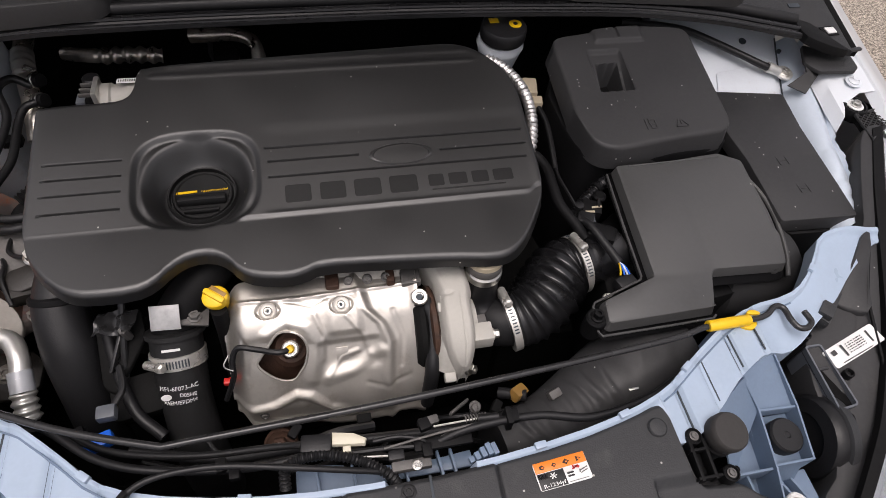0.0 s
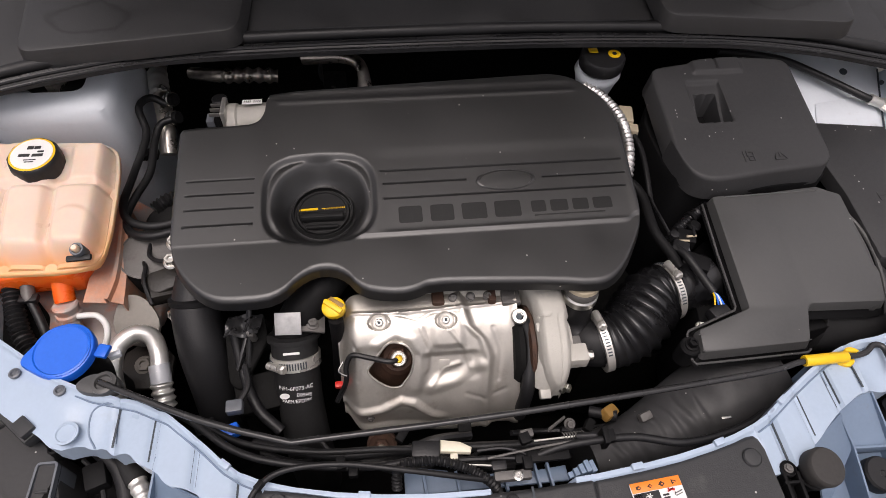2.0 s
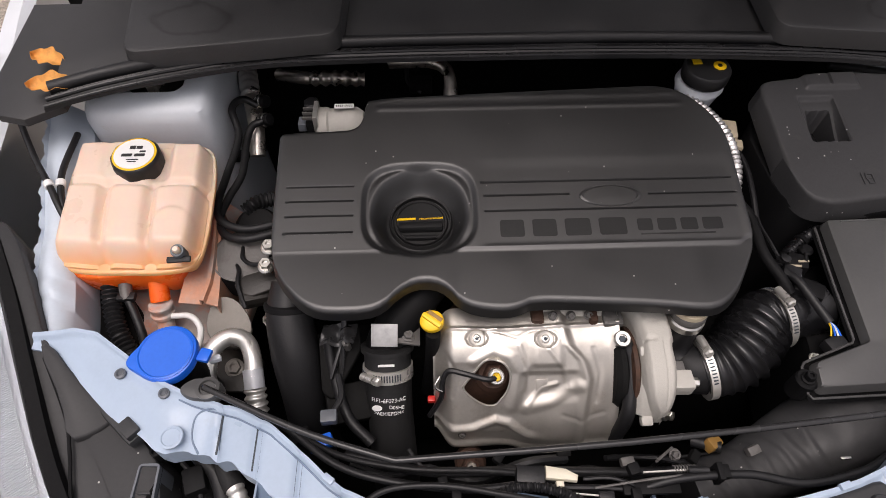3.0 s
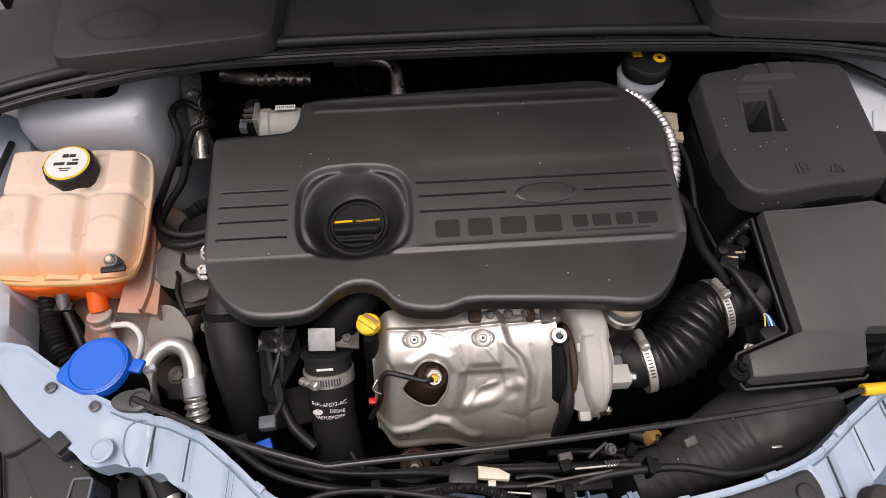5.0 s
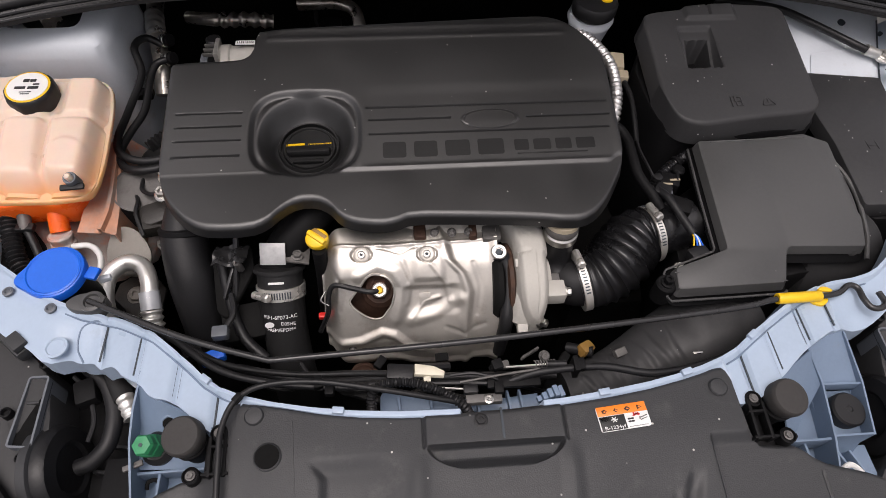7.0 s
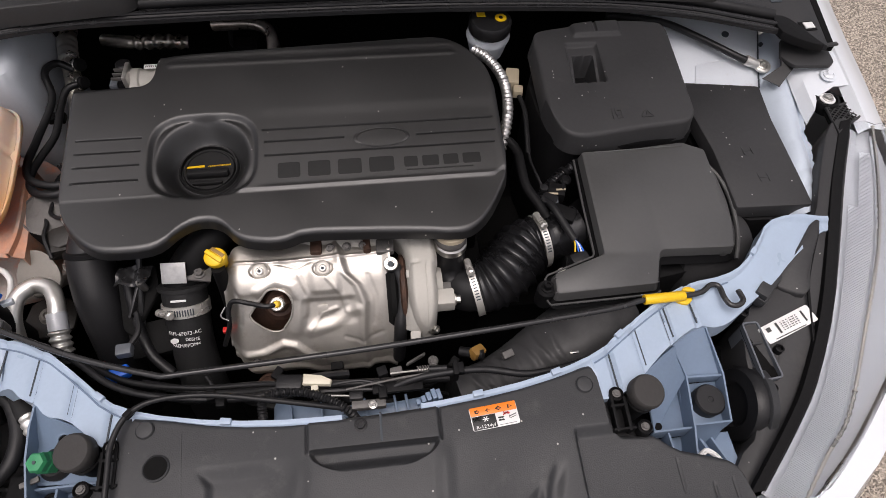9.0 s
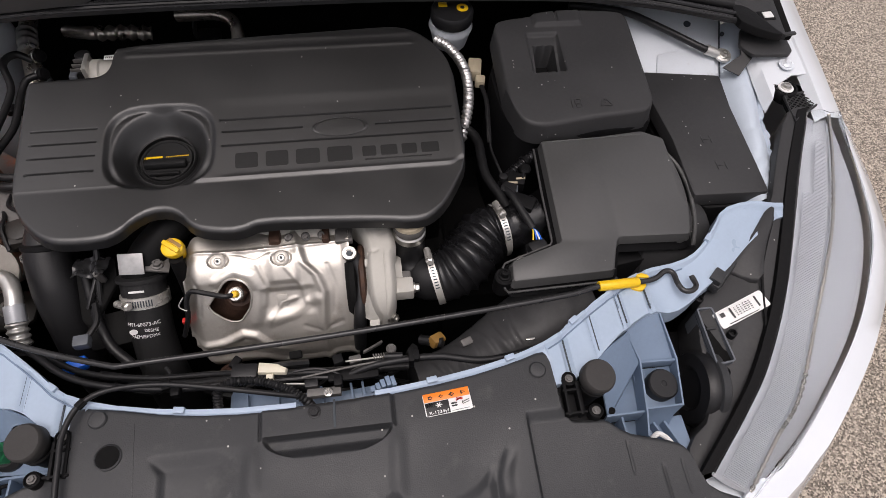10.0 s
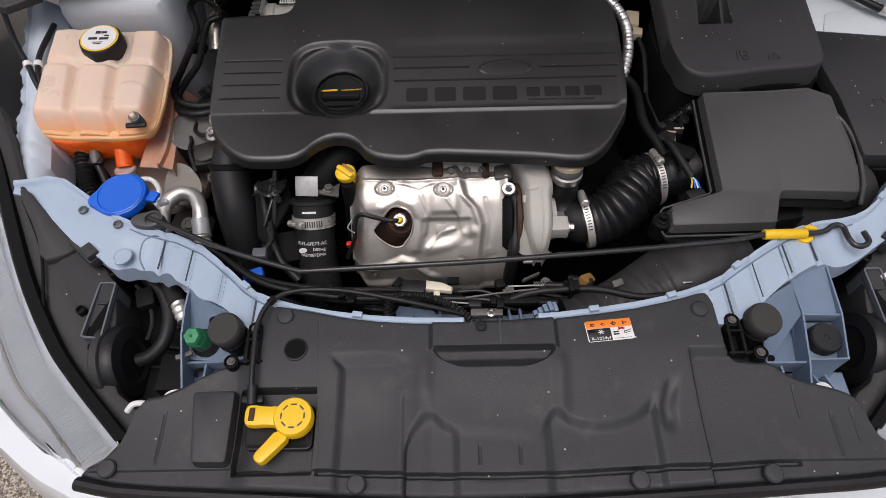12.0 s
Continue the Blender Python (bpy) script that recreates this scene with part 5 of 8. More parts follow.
sensor = thing("oxygen_sensor", (-0.120, 0.150, 0.80), "oxygen sensor with brass nut and black lead", "sensor")
sax = Vector((0.03, -0.55, 0.85))
sp = Vector((-0.119, 0.190, 0.785))
part("boss", lathe([(0.024, 0.0), (0.024, 0.012), (0.018, 0.018)], sp, sax, 24), M_RUST, sensor)
part("nut", lathe([(0.0135, 0.016), (0.0135, 0.032), (0.011, 0.035)], sp, sax, 6), M_RUST, sensor, "heat-browned hexagon nut")
part("collar", lathe([(0.0095, 0.034), (0.0095, 0.046), (0.008, 0.048), (0.0062, 0.048), (0.006, 0.044)], sp, sax, 24), M_ALU, sensor, "white-grey ceramic collar")
tip = sp + sax.normalized() * 0.050
part("tip", lathe([(0.005, -0.004), (0.0045, 0.002), (0.003, 0.004)], tip, sax, 12), M_YELLOW, sensor)
part("lead", tube([tip, tip + Vector((-0.012, -0.004, 0.004)), tip + Vector((-0.035, 0.004, 0.002)), tip + Vector((-0.056, 0.010, 0.0)), tip + Vector((-0.064, 0.002, -0.012)), tip + Vector((-0.066, -0.01, -0.03)), (-0.198, 0.145, 0.76)], 0.0034, 8, 6), M_RUBBER, sensor)
part("lead_clip", tube([tip + Vector((-0.067, 0.006, -0.006)), tip + Vector((-0.073, -0.004, -0.012)), tip + Vector((-0.064, -0.008, -0.018))], 0.0012, 6, 4), M_STEEL, sensor)
part("red_tab", block((-0.195, 0.163, 0.768), (0.010, 0.008, 0.008), 0.002), M_REDDOT, sensor, "red plastic tab")

# ---- turbocharger ----
turbo = thing("turbocharger", (0.06, 0.18, 0.60), "pale grey cast turbocharger housing", "turbocharger")
TC = Vector((0.068, 0.190, 0.786))
part("turbine_side", lathe([(0.044, -0.042), (0.049, -0.036), (0.049, -0.030), (0.042, -0.026)], TC, (1, 0, 0), 40), M_BLOCK, turbo)
part("band", lathe([(0.047, -0.024), (0.052, -0.022), (0.052, -0.017), (0.047, -0.014)], TC, (1, 0, 0), 40), M_RUST, turbo, "rusty turbine flange")
part("compressor_housing", lathe([(0.050, -0.014), (0.058, -0.010), (0.061, -0.002), (0.059, 0.006), (0.050, 0.013), (0.034, 0.018), (0.030, 0.035)], TC, (1, 0, 0), 44), M_CAST, turbo, "pale sand-cast aluminium scroll")
part("outlet_elbow", tube([(0.018, 0.280, 0.830), (0.036, 0.270, 0.834), (0.056, 0.256, 0.836), (0.070, 0.232, 0.836), (0.074, 0.205, 0.832), (0.072, 0.178, 0.822), (0.067, 0.150, 0.802), (0.060, 0.134, 0.782)], (0.018, 0.019, 0.020, 0.020, 0.020, 0.020, 0.020, 0.017), 18, 6, flat=0.9), M_CAST, turbo, "cast outlet elbow")
part("nozzle", block((0.098, 0.156, 0.812), (0.036, 0.024, 0.022), 0.003), M_CAST, turbo)
part("nozzle_step", block((0.104, 0.178, 0.802), (0.022, 0.016, 0.016), 0.003), M_DULL, turbo)
SCROLL_L = curve_of([(0.120, 0.072), (0.126, 0.063), (0.140, 0.057), (0.170, 0.055), (0.205, 0.057), (0.232, 0.050), (0.252, 0.034), (0.266, 0.022)], 1)
SCROLL_R = curve_of([(0.120, 0.080), (0.127, 0.087), (0.142, 0.092), (0.165, 0.0935), (0.193, 0.093), (0.197, 0.0975), (0.243, 0.0960), (0.257, 0.088), (0.266, 0.076)], 1)


def scroll_point(u, v):
    """The cast skin of the scroll and elbow seen from above."""
    y = 0.121 + 0.145 * v
    a, b = SCROLL_L(y), SCROLL_R(y)
    z = 0.786 + math.sqrt(max(0.0, 0.0655 ** 2 - min(0.0, y - 0.200) ** 2 * 0.62)) + 0.03 * max(0.0, y - 0.20)
    k = min(u, 1 - u) / 0.22
    z -= 0.012 * max(0.0, 1 - k) ** 2 + 0.0022 * smoothstep(0.004, 0.001, abs(y - 0.196)) * smoothstep(0.5, 0.3, u)
    z -= 0.002 * smoothstep(0.02, 0.0, abs(u - 0.62)) * smoothstep(0.20, 0.19, y)
    return Vector((a + (b - a) * u, y, z))


part("scroll_skin", patch(28, 70, scroll_point, drop=0.030), M_CAST, turbo, "pale sand-cast aluminium elbow")
part("core_plug", lathe([(0.0048, 0.0), (0.0048, 0.0012), (0.003, 0.0014)], (0.080, 0.240, 0.8525), (0, -0.05, 1), 18), M_CAST, turbo)
for py, pz in ((0.186, 0.836), (0.120, 0.786)):
    part("lug", block((0.060, py, pz), (0.014, 0.012, 0.012), 0.003, (20, 0, 0)), M_CAST, turbo)
hexbolt((0.116, 0.155, 0.813), (1, 0, 0), 0.0055, 0.008, turbo)
hexbolt((0.083, 0.126, 0.79), (0.6, -0.5, 0.5), 0.006, 0.010, turbo)
part("banjo_bolt", lathe([(0.0100, 0.0), (0.0100, 0.004), (0.0088, 0.0055), (0.0055, 0.0055), (0.005, 0.003)], (0.034, 0.200, 0.842), (0, -0.3, 1), 24), M_STEEL, turbo)
part("socket", lathe([(0.0046, 0.0), (0.0046, 0.0036)], (0.034, 0.200, 0.842), (0, -0.3, 1), 6), M_SEAM, turbo)
part("oil_pipe", tube([(0.034, 0.201, 0.838), (0.042, 0.196, 0.832), (0.046, 0.180, 0.822), (0.044, 0.152, 0.804), (0.040, 0.128, 0.78), (0.036, 0.122, 0.72)], (0.010, 0.0085, 0.008, 0.0085, 0.009, 0.009), 10, 6), M_RUBBER, turbo, "black oil feed pipe")
part("bracket", block((0.028, 0.236, 0.842), (0.024, 0.036, 0.010), 0.003), M_DULL, turbo)
part("vent_stub", lathe([(0.004, 0), (0.004, 0.014), (0.006, 0.016), (0.006, 0.022), (0.003, 0.024)], (0.050, 0.262, 0.850), (0, 0, 1), 14), M_CAST, turbo)

# ---- turbo inlet: elbow, coupling and bellows ----
inlet = thing("intake_hose", (0.19, 0.20, 0.66), "black ribbed rubber intake hose with steel clamps", "hose")
part("elbow", tube([(0.118, 0.226, 0.842), (0.118, 0.222, 0.80), (0.120, 0.208, 0.778), (0.138, 0.192, 0.776), (0.152, 0.190, 0.778)], (0.020, 0.022, 0.027, 0.032, 0.034), 22, 6), M_RUBBER, inlet)
part("coupling_ring", lathe([(0.0205, 0), (0.0225, 0.002), (0.0225, 0.012), (0.0205, 0.014)], (0.118, 0.226, 0.836), (0, 0.05, 1), 32), M_STEEL, inlet, "steel coupling ring")
part("coupling_band", lathe([(0.021, 0.0), (0.022, 0.002), (0.022, 0.010), (0.021, 0.012)], (0.118, 0.228, 0.850), (0, 0.05, 1), 32), M_DULL, inlet)
part("coupling_cap", lathe([(0.0215, 0.0), (0.0215, 0.006), (0.017, 0.008)], (0.118, 0.229, 0.8605), (0, 0.15, 1), 32), M_TAN, inlet, "beige pipe collar")
bellow_path = [(0.148, 0.188, 0.777), (0.172, 0.190, 0.784), (0.197, 0.203, 0.794), (0.217, 0.224, 0.801), (0.237, 0.241, 0.804), (0.266, 0.246, 0.805)]


def bellow_wave(q):
    """Wide rounded ribs in the bend, narrow ones at both cuffs."""
    ribs = 0.0066 * (1 - abs(math.sin(math.pi * (q - 0.030) / 0.0118)) ** 0.75) * smoothstep(0.024, 0.034, q) * smoothstep(0.118, 0.108, q)
    cuff = 0.0026 * (1 - abs(math.sin(math.pi * q / 0.0075)) ** 0.7) * (smoothstep(0.014, 0.017, q) * smoothstep(0.030, 0.026, q) + smoothstep(0.112, 0.115, q) * smoothstep(0.136, 0.132, q))
    return ribs + cuff - 0.002


part("bellows", tube(bellow_path, (0.037, 0.039, 0.041, 0.041, 0.039, 0.037), 44, 44, wave=bellow_wave), M_BELLOW, inlet, "ribbed black rubber bellows")
part("air_stub", tube([(0.256, 0.246, 0.804), (0.275, 0.250, 0.806), (0.312, 0.258, 0.808)], 0.035, 28, 6), M_BELLOW, inlet)
clamp("hose_clamp", (0.151, 0.189, 0.779), (1, 0.12, 0.2), 0.0390, inlet, (-0.1, 0.35, 1), 0.010)
clamp("hose_clamp", (0.252, 0.244, 0.804), (1, 0.22, 0.05), 0.0385, inlet, (-0.1, 0.25, 1), 0.010)

# sensor in the air duct with its lead
maf = thing("air_flow_sensor", (0.285, 0.235, 0.80), "black air flow sensor with a sleeved coloured lead", "sensor")
part("sensor_body", block((0.285, 0.262, 0.838), (0.036, 0.024, 0.022), 0.003, (0, 0, -30)), M_DARK, maf)
part("plug", block((0.268, 0.283, 0.846), (0.022, 0.020, 0.018), 0.003, (0, 0, -30)), M_RUBBER, maf)
part("brass_strip", block((0.273, 0.292, 0.853), (0.020, 0.003, 0.002), 0.0005, (0, 0, -5)), M_TAN, maf)
part("sleeve", tube([(0.262, 0.285, 0.850), (0.270, 0.268, 0.853), (0.280, 0.240, 0.850), (0.290, 0.212, 0.846)], 0.0055, 10, 6), M_RUBBER, maf)
for k, (m_, dx) in enumerate(((M_YELLOW, -0.005), (M_BLUE, 0.0), (M_LABEL, 0.004), (M_BLUE, 0.007))):
    part("wire", tube([(0.289, 0.214, 0.8455), (0.291 + 0.5 * dx, 0.206, 0.8465), (0.292 + dx, 0.196, 0.842)], 0.0012, 6, 5), m_, maf)
part("socket", block((0.293, 0.190, 0.832), (0.026, 0.016, 0.016), 0.003, (0, 0, 20)), M_RUBBER, maf)
part("ring", lathe([(0.006, 0), (0.006, 0.004), (0.0025, 0.005)], (0.262, 0.298, 0.858), (0, 0, 1), 14), M_RUBBER, maf)
hexbolt((0.268, 0.178, 0.822), (0, -0.3, 1), 0.0045, 0.008, maf)
hexbolt((0.235, 0.141, 0.846), (0, 0, 1), 0.006, 0.010, air, M_DARK, "screw")
part("screw_ear", lathe([(0.013, -0.03), (0.013, 0.0), (0.011, 0.002)], (0.235, 0.141, 0.844), (0, 0, 1), 18), M_DARK, air)

# ---- intake duct at the front ----
duct = thing("air_intake_duct", (0.25, 0.09, 0.66), "matt black moulded air intake duct with ribs", "air duct")


def duct_point(u, v):
    x = 0.110 + 0.250 * u
    yc = 0.052 + 0.055 * smoothstep(0.0, 0.9, u) + 0.012 * u
    w = 0.034 + 0.016 * smoothstep(0.1, 0.7, u)
    a = math.pi * v
    top = 0.760 + 0.052 * smoothstep(0.0, 0.85, u)
    rib = 0.0022 * max(smoothstep(0.030, 0.002, abs(u - q + 0.12 * (v - 0.5) + 0.010 * math.sin(9 * v + 20 * q))) for q in (0.10, 0.17, 0.24, 0.31, 0.38, 0.45, 0.52)) if u < 0.62 else 0.0
    rib += 0.0016 * noise.noise(Vector((14 * u, 5 * v, 3.3)))
    return Vector((x + 0.02 * (0.5 - v), yc - w * math.cos(a), top - 0.045 + (0.045 + rib) * math.sin(a) ** 0.6))


part("duct_body", patch(150, 60, duct_point, drop=0.10), M_BOX, duct)
part("clip", block((0.256, 0.058, 0.822), (0.012, 0.003, 0.003), 0.001), M_STEEL, duct)

# ---- charge hose with its clamp and tag ----
charge = thing("charge_air_hose", (-0.25, 0.15, 0.55), "black rubber charge hose with a steel clamp and white print", "hose")
part("upper_pipe", tube([(-0.175, 0.325, 0.842), (-0.186, 0.296, 0.842), (-0.208, 0.268, 0.836), (-0.234, 0.246, 0.820), (-0.249, 0.226, 0.800), (-0.250, 0.210, 0.785)], (0.020, 0.022, 0.0245, 0.026, 0.027, 0.027), 24, 8), M_DARK, charge)
part("hose_body", tube([(-0.249, 0.220, 0.800), (-0.249, 0.196, 0.776), (-0.248, 0.165, 0.740), (-0.247, 0.138, 0.690), (-0.247, 0.122, 0.62), (-0.247, 0.115, 0.54)], (0.0295, 0.0295, 0.0285, 0.030, 0.032, 0.032), 28, 8), M_HOSE, charge)
hax = Vector((0, 0.66, 0.75))
part("hose_lip", lathe([(0.030, 0.0), (0.0335, 0.001), (0.0335, 0.006), (0.030, 0.007)], (-0.249, 0.2185, 0.7985), hax, 32), M_HOSE, charge)
clamp("hose_clamp", (-0.249, 0.200, 0.780), hax, 0.0302, charge, (-0.75, -0.75, 0.45), 0.016)
bm = slab([(-0.016, -0.014), (0.016, -0.014), (0.016, 0.014), (-0.016, 0.014)], 0.0, 0.0015, 0.0004, rounds=0)
bm.transform(pose(-0.250, 0.2165, 0.8385, 43, 0, -3))
part("tag", bm, M_TAG, charge, "blank silver adhesive tag")
for k, (txt, w_) in enumerate((("F1F1-6F073-AC", 0.0072), ("D05HE", 0.0064), (">AEM/EPDM<", 0.0066))):
    d0 = Vector((-0.248 + (0.010 if k == 1 else 0.0), 0.180, 0.757)) + Vector((0, -0.65, -0.76)) * (0.0085 * k) + Vector((0, -0.76, 0.65)) * 0.0318
    words(txt, w_, pose(*d0, 49.4, 0, 0), M_LABEL, charge, "print", bend=0.031)
part("plain_oval", lathe([(0.0075, 0), (0.0075, 0.0006)], (-0.2625, 0.1535, 0.7685), (-0.45, -0.66, 0.60), 24, squash=0.5), M_LABEL, charge, "plain white oval mark")
part("white_cross", block((-0.249, 0.1895, 0.8115), (0.020, 0.003, 0.0008), 0.0002, (49, 0, 0)), M_LABEL, charge)

lower = thing("coolant_hose", (-0.36, 0.20, 0.50), "wide black plastic pipe below the engine cover", "pipe")
part("end_flange", lathe([(0.030, 0), (0.033, 0.002), (0.033, 0.008), (0.030, 0.010)], (-0.373, 0.272, 0.816), (0, 0.6, 0.7), 28), M_DARK, lower)
part("pipe", tube([(-0.372, 0.300, 0.835), (-0.374, 0.265, 0.812), (-0.368, 0.225, 0.780), (-0.362, 0.190, 0.735), (-0.360, 0.165, 0.68), (-0.360, 0.150, 0.58)], (0.024, 0.030, 0.031, 0.028, 0.026, 0.026), 26, 8), M_RUBBER, lower)

# ---- dipstick ----
dip = thing("dipstick", (-0.192, 0.222, 0.60), "yellow plastic dipstick handle on a black tube", "dipstick")
dax = Vector((-0.05, -0.25, 1))
part("handle", lathe([(0.0085, -0.022), (0.0105, -0.016), (0.0118, -0.006), (0.0142, -0.002), (0.0148, 0.004), (0.0140, 0.008), (0.0120, 0.0095), (0.004, 0.0100)], (-0.192, 0.225, 0.852), dax, 32, squash=0.9), M_YELLOW, dip)
grip = block((0, 0, 0.0105), (0.027, 0.0070, 0.0070), 0.0028)
grip.transform(Matrix.Translation((-0.192, 0.225, 0.852)) @ Vector((0, 0, 1)).rotation_difference(dax).to_matrix().to_4x4() @ pose(0, 0, 0, 0, 0, -38))
part("grip_web", grip, M_YELLOW, dip)
# a dark amber bar on the handle stands in for the slot's shade
slot = block((0, 0.0068, 0.0093), (0.020, 0.0050, 0.0014), 0.0006)
slot.transform(Matrix.Translation((-0.192, 0.225, 0.852)) @ Vector((0, 0, 1)).rotation_difference(dax).to_matrix().to_4x4() @ pose(0, 0, 0, 0, 0, -38))
part("slot", slot, M_AMBER, dip)
part("tube", tube([(-0.191, 0.215, 0.845), (-0.193, 0.21, 0.79), (-0.200, 0.205, 0.70)], 0.009, 14, 6), M_DARK, dip)
part("bracket", block((-0.222, 0.226, 0.822), (0.030, 0.028, 0.004), 0.001, (0, 18, 0)), M_DULL, dip)
hexbolt((-0.222, 0.222, 0.825), (0.2, 0, 1), 0.006, 0.006, dip, M_DULL)

# ---- prop rod across the bay ----
rod = thing("bonnet_prop_rod", (-0.44, 0.14, 0.86), "satin black bonnet prop rod with a yellow sleeve, stowed", "prop rod")
part("rod", tube([(-0.440, 0.142, 0.868), (-0.430, 0.136, 0.874), (-0.33, 0.089, 0.874), (-0.245, 0.060, 0.872), (-0.227, 0.0565, 0.872), (-0.205, 0.0575, 0.872), (0.01, 0.067, 0.872), (0.28, 0.088, 0.870), (0.346, 0.099, 0.868), (0.403, 0.101, 0.866), (0.425, 0.104, 0.866), (0.441, 0.113, 0.866), (0.451, 0.110, 0.866), (0.452, 0.094, 0.866), (0.456, 0.083, 0.866), (0.466, 0.081, 0.866), (0.475, 0.088, 0.866), (0.474, 0.102, 0.866)], 0.0036, 10, 8), M_ROD, rod)
part("sleeve", lathe([(0.0062, 0.0), (0.0066, 0.001), (0.0066, 0.053), (0.0062, 0.054)], (0.347, 0.0995, 0.868), (1, 0.03, -0.03), 16), M_YELLOW, rod, "yellow plastic grip sleeve")
part("fin", slab([(0.388, 0.098), (0.402, 0.090), (0.410, 0.094), (0.414, 0.100), (0.405, 0.103)], 0.862, 0.004, 0.001, rounds=2), M_YELLOW, rod)
part("fin", slab([(0.396, 0.106), (0.404, 0.112), (0.414, 0.108), (0.416, 0.103)], 0.872, 0.003, 0.001, rounds=2), M_YELLOW, rod)
part("pivot_block", slab([(-0.470, 0.140), (-0.455, 0.130), (-0.428, 0.128), (-0.420, 0.140), (-0.426, 0.152), (-0.450, 0.156), (-0.464, 0.150)], 0.870, 0.014, 0.004, rounds=2), M_AIR, rod, "dark grey plastic pivot block")
part("pivot_ring", lathe([(0.013, 0), (0.013, 0.003), (0.009, 0.004), (0.008, 0.001)], (-0.436, 0.140, 0.871), (0, 0, 1), 24), M_AIR, rod)

# ---- coolant tank ----
tank = thing("coolant_tank", (-0.58, 0.41, 0.72), "milky plastic coolant tank with orange coolant inside", "coolant tank")


def tank_xy(u, v, grow=0.0):
    """A square plan with rounded corners."""
    a, b = 2 * u - 1, 2 * v - 1
    x = -0.590 - 0.001 * b + (0.097 + grow) * a * (1 - 0.085 * b ** 6 * abs(a) ** 3)
    y = 0.421 + (0.096 + grow) * b * (1 - 0.085 * a ** 6 * abs(b) ** 3) - 0.003 * a
    return x, y


def tank_point(u, v):
    x, y = tank_xy(u, v)
    a, b = 2 * u - 1, 2 * v - 1
    z = 0.864 + 0.18 * (y - 0.33)
    # shoulders fall off roundly, most at the front
    sx, sf, sb = 1 - smoothstep(0.0, 0.20, 1 - abs(a)), 1 - smoothstep(0.0, 0.30, 1 + b), 1 - smoothstep(0.0, 0.22, 1 - b)
    z -= 0.026 * min(1.0, (sx ** 2 + (1.1 * sf) ** 2 + sb ** 2) ** 0.5) ** 1.4
    # three swellings across in front, two fields behind
    front = smoothstep(0.60, 0.52, v)
    k = 0.3 + 0.7 * front
    z -= 0.0080 * k * (smoothstep(0.060, 0.0, abs(u - 0.32 + 0.05 * b)) + smoothstep(0.060, 0.0, abs(u - 0.635 + 0.04 * b)))
    z -= 0.0055 * smoothstep(0.045, 0.0, abs(v - 0.565 - 0.02 * abs(math.sin(3 * math.pi * u))))
    z -= 0.0100 * smoothstep(0.10, 0.03, abs(u - 0.66)) * smoothstep(0.55, 0.66, v) * smoothstep(1.0, 0.9, v)
    z += 0.004 * abs(math.sin(3 * math.pi * min(1.0, u / 0.95))) * front + 0.0015 * math.sin(2 * math.pi * u) * (1 - front)
    z += 0.0025 * smoothstep(0.16, 0.13, math.hypot(u - 0.82, v - 0.22))
    z += 0.0016 * noise.noise(Vector((u * 5, v * 5, 0.7)))
    return Vector((x, y, z))


part("upper_shell", patch(70, 70, tank_point, drop=0.012), M_TANK, tank)
part("seam_flange", slab([tank_xy(u, v, 0.005) for u, v in ((0, 0), (0.25, 0), (0.5, 0), (0.75, 0), (1, 0), (1, 0.25), (1, 0.5), (1, 0.75), (1, 1), (0.75, 1), (0.5, 1), (0.25, 1), (0, 1), (0, 0.75), (0, 0.5), (0, 0.25))],
     lambda x, y: 0.837 + 0.19 * (y - 0.33), 0.006, 0.002, rounds=2), M_TANK, tank)
part("lower_shell", slab([(-0.680, 0.330), (-0.63, 0.316), (-0.58, 0.322), (-0.54, 0.316), (-0.520, 0.330), (-0.508, 0.37), (-0.506, 0.45), (-0.512, 0.505), (-0.685, 0.51)], lambda x, y: 0.832 + 0.20 * (y - 0.33), 0.055, 0.004, -0.012, 2), M_COOLANT, tank, "orange coolant-filled lower shell")
tcap = part("tank_cap", lathe([(0.0315, -0.006), (0.0325, 0.0), (0.0325, 0.016), (0.0312, 0.0205), (0.0292, 0.022)], (-0.590, 0.472, 0.879), (0.02, -0.06, 1), 60, ripple=lambda a: 0.025 * (1 if math.sin(10 * a) > 0.2 else 0)), M_RUBBER, tank, "black ribbed pressure cap")
part("ring", lathe([(0.0292, 0.0218), (0.0292, 0.0224), (0.0268, 0.0226)], (-0.590, 0.472, 0.879), (0.02, -0.06, 1), 40), M_YELLOW, tcap)
part("sticker", lathe([(0.0265, 0.0222), (0.0265, 0.0232)], (-0.590, 0.472, 0.879), (0.02, -0.06, 1), 40), M_LABEL, tcap, "white warning sticker")
for dx, dy, w_, h_ in ((-0.010, -0.003, 0.014, 0.005), (0.009, -0.003, 0.014, 0.005), (-0.004, 0.012, 0.008, 0.006), (0.006, 0.012, 0.008, 0.005), (0.012, 0.004, 0.008, 0.003), (0.0, -0.012, 0.016, 0.0015), (0.0, -0.016, 0.012, 0.0015)):
    part("printed_bar", block((-0.5895 + 0.9 * dx, 0.4707 + 0.9 * dy, 0.9025 + 0.06 * dy - 0.02 * dx), (w_, h_, 0.0006), 0.0001), M_PRINT, tcap)
noz = part("nozzle", lathe([(0.008, -0.010), (0.0085, 0.0), (0.0085, 0.010), (0.0080, 0.0112), (0.0060, 0.0112), (0.0055, 0.008)], (-0.511, 0.331, 0.862), (0.05, -0.35, 1), 20), M_SLATE, tank, "grey sensor nozzle with a black clip")
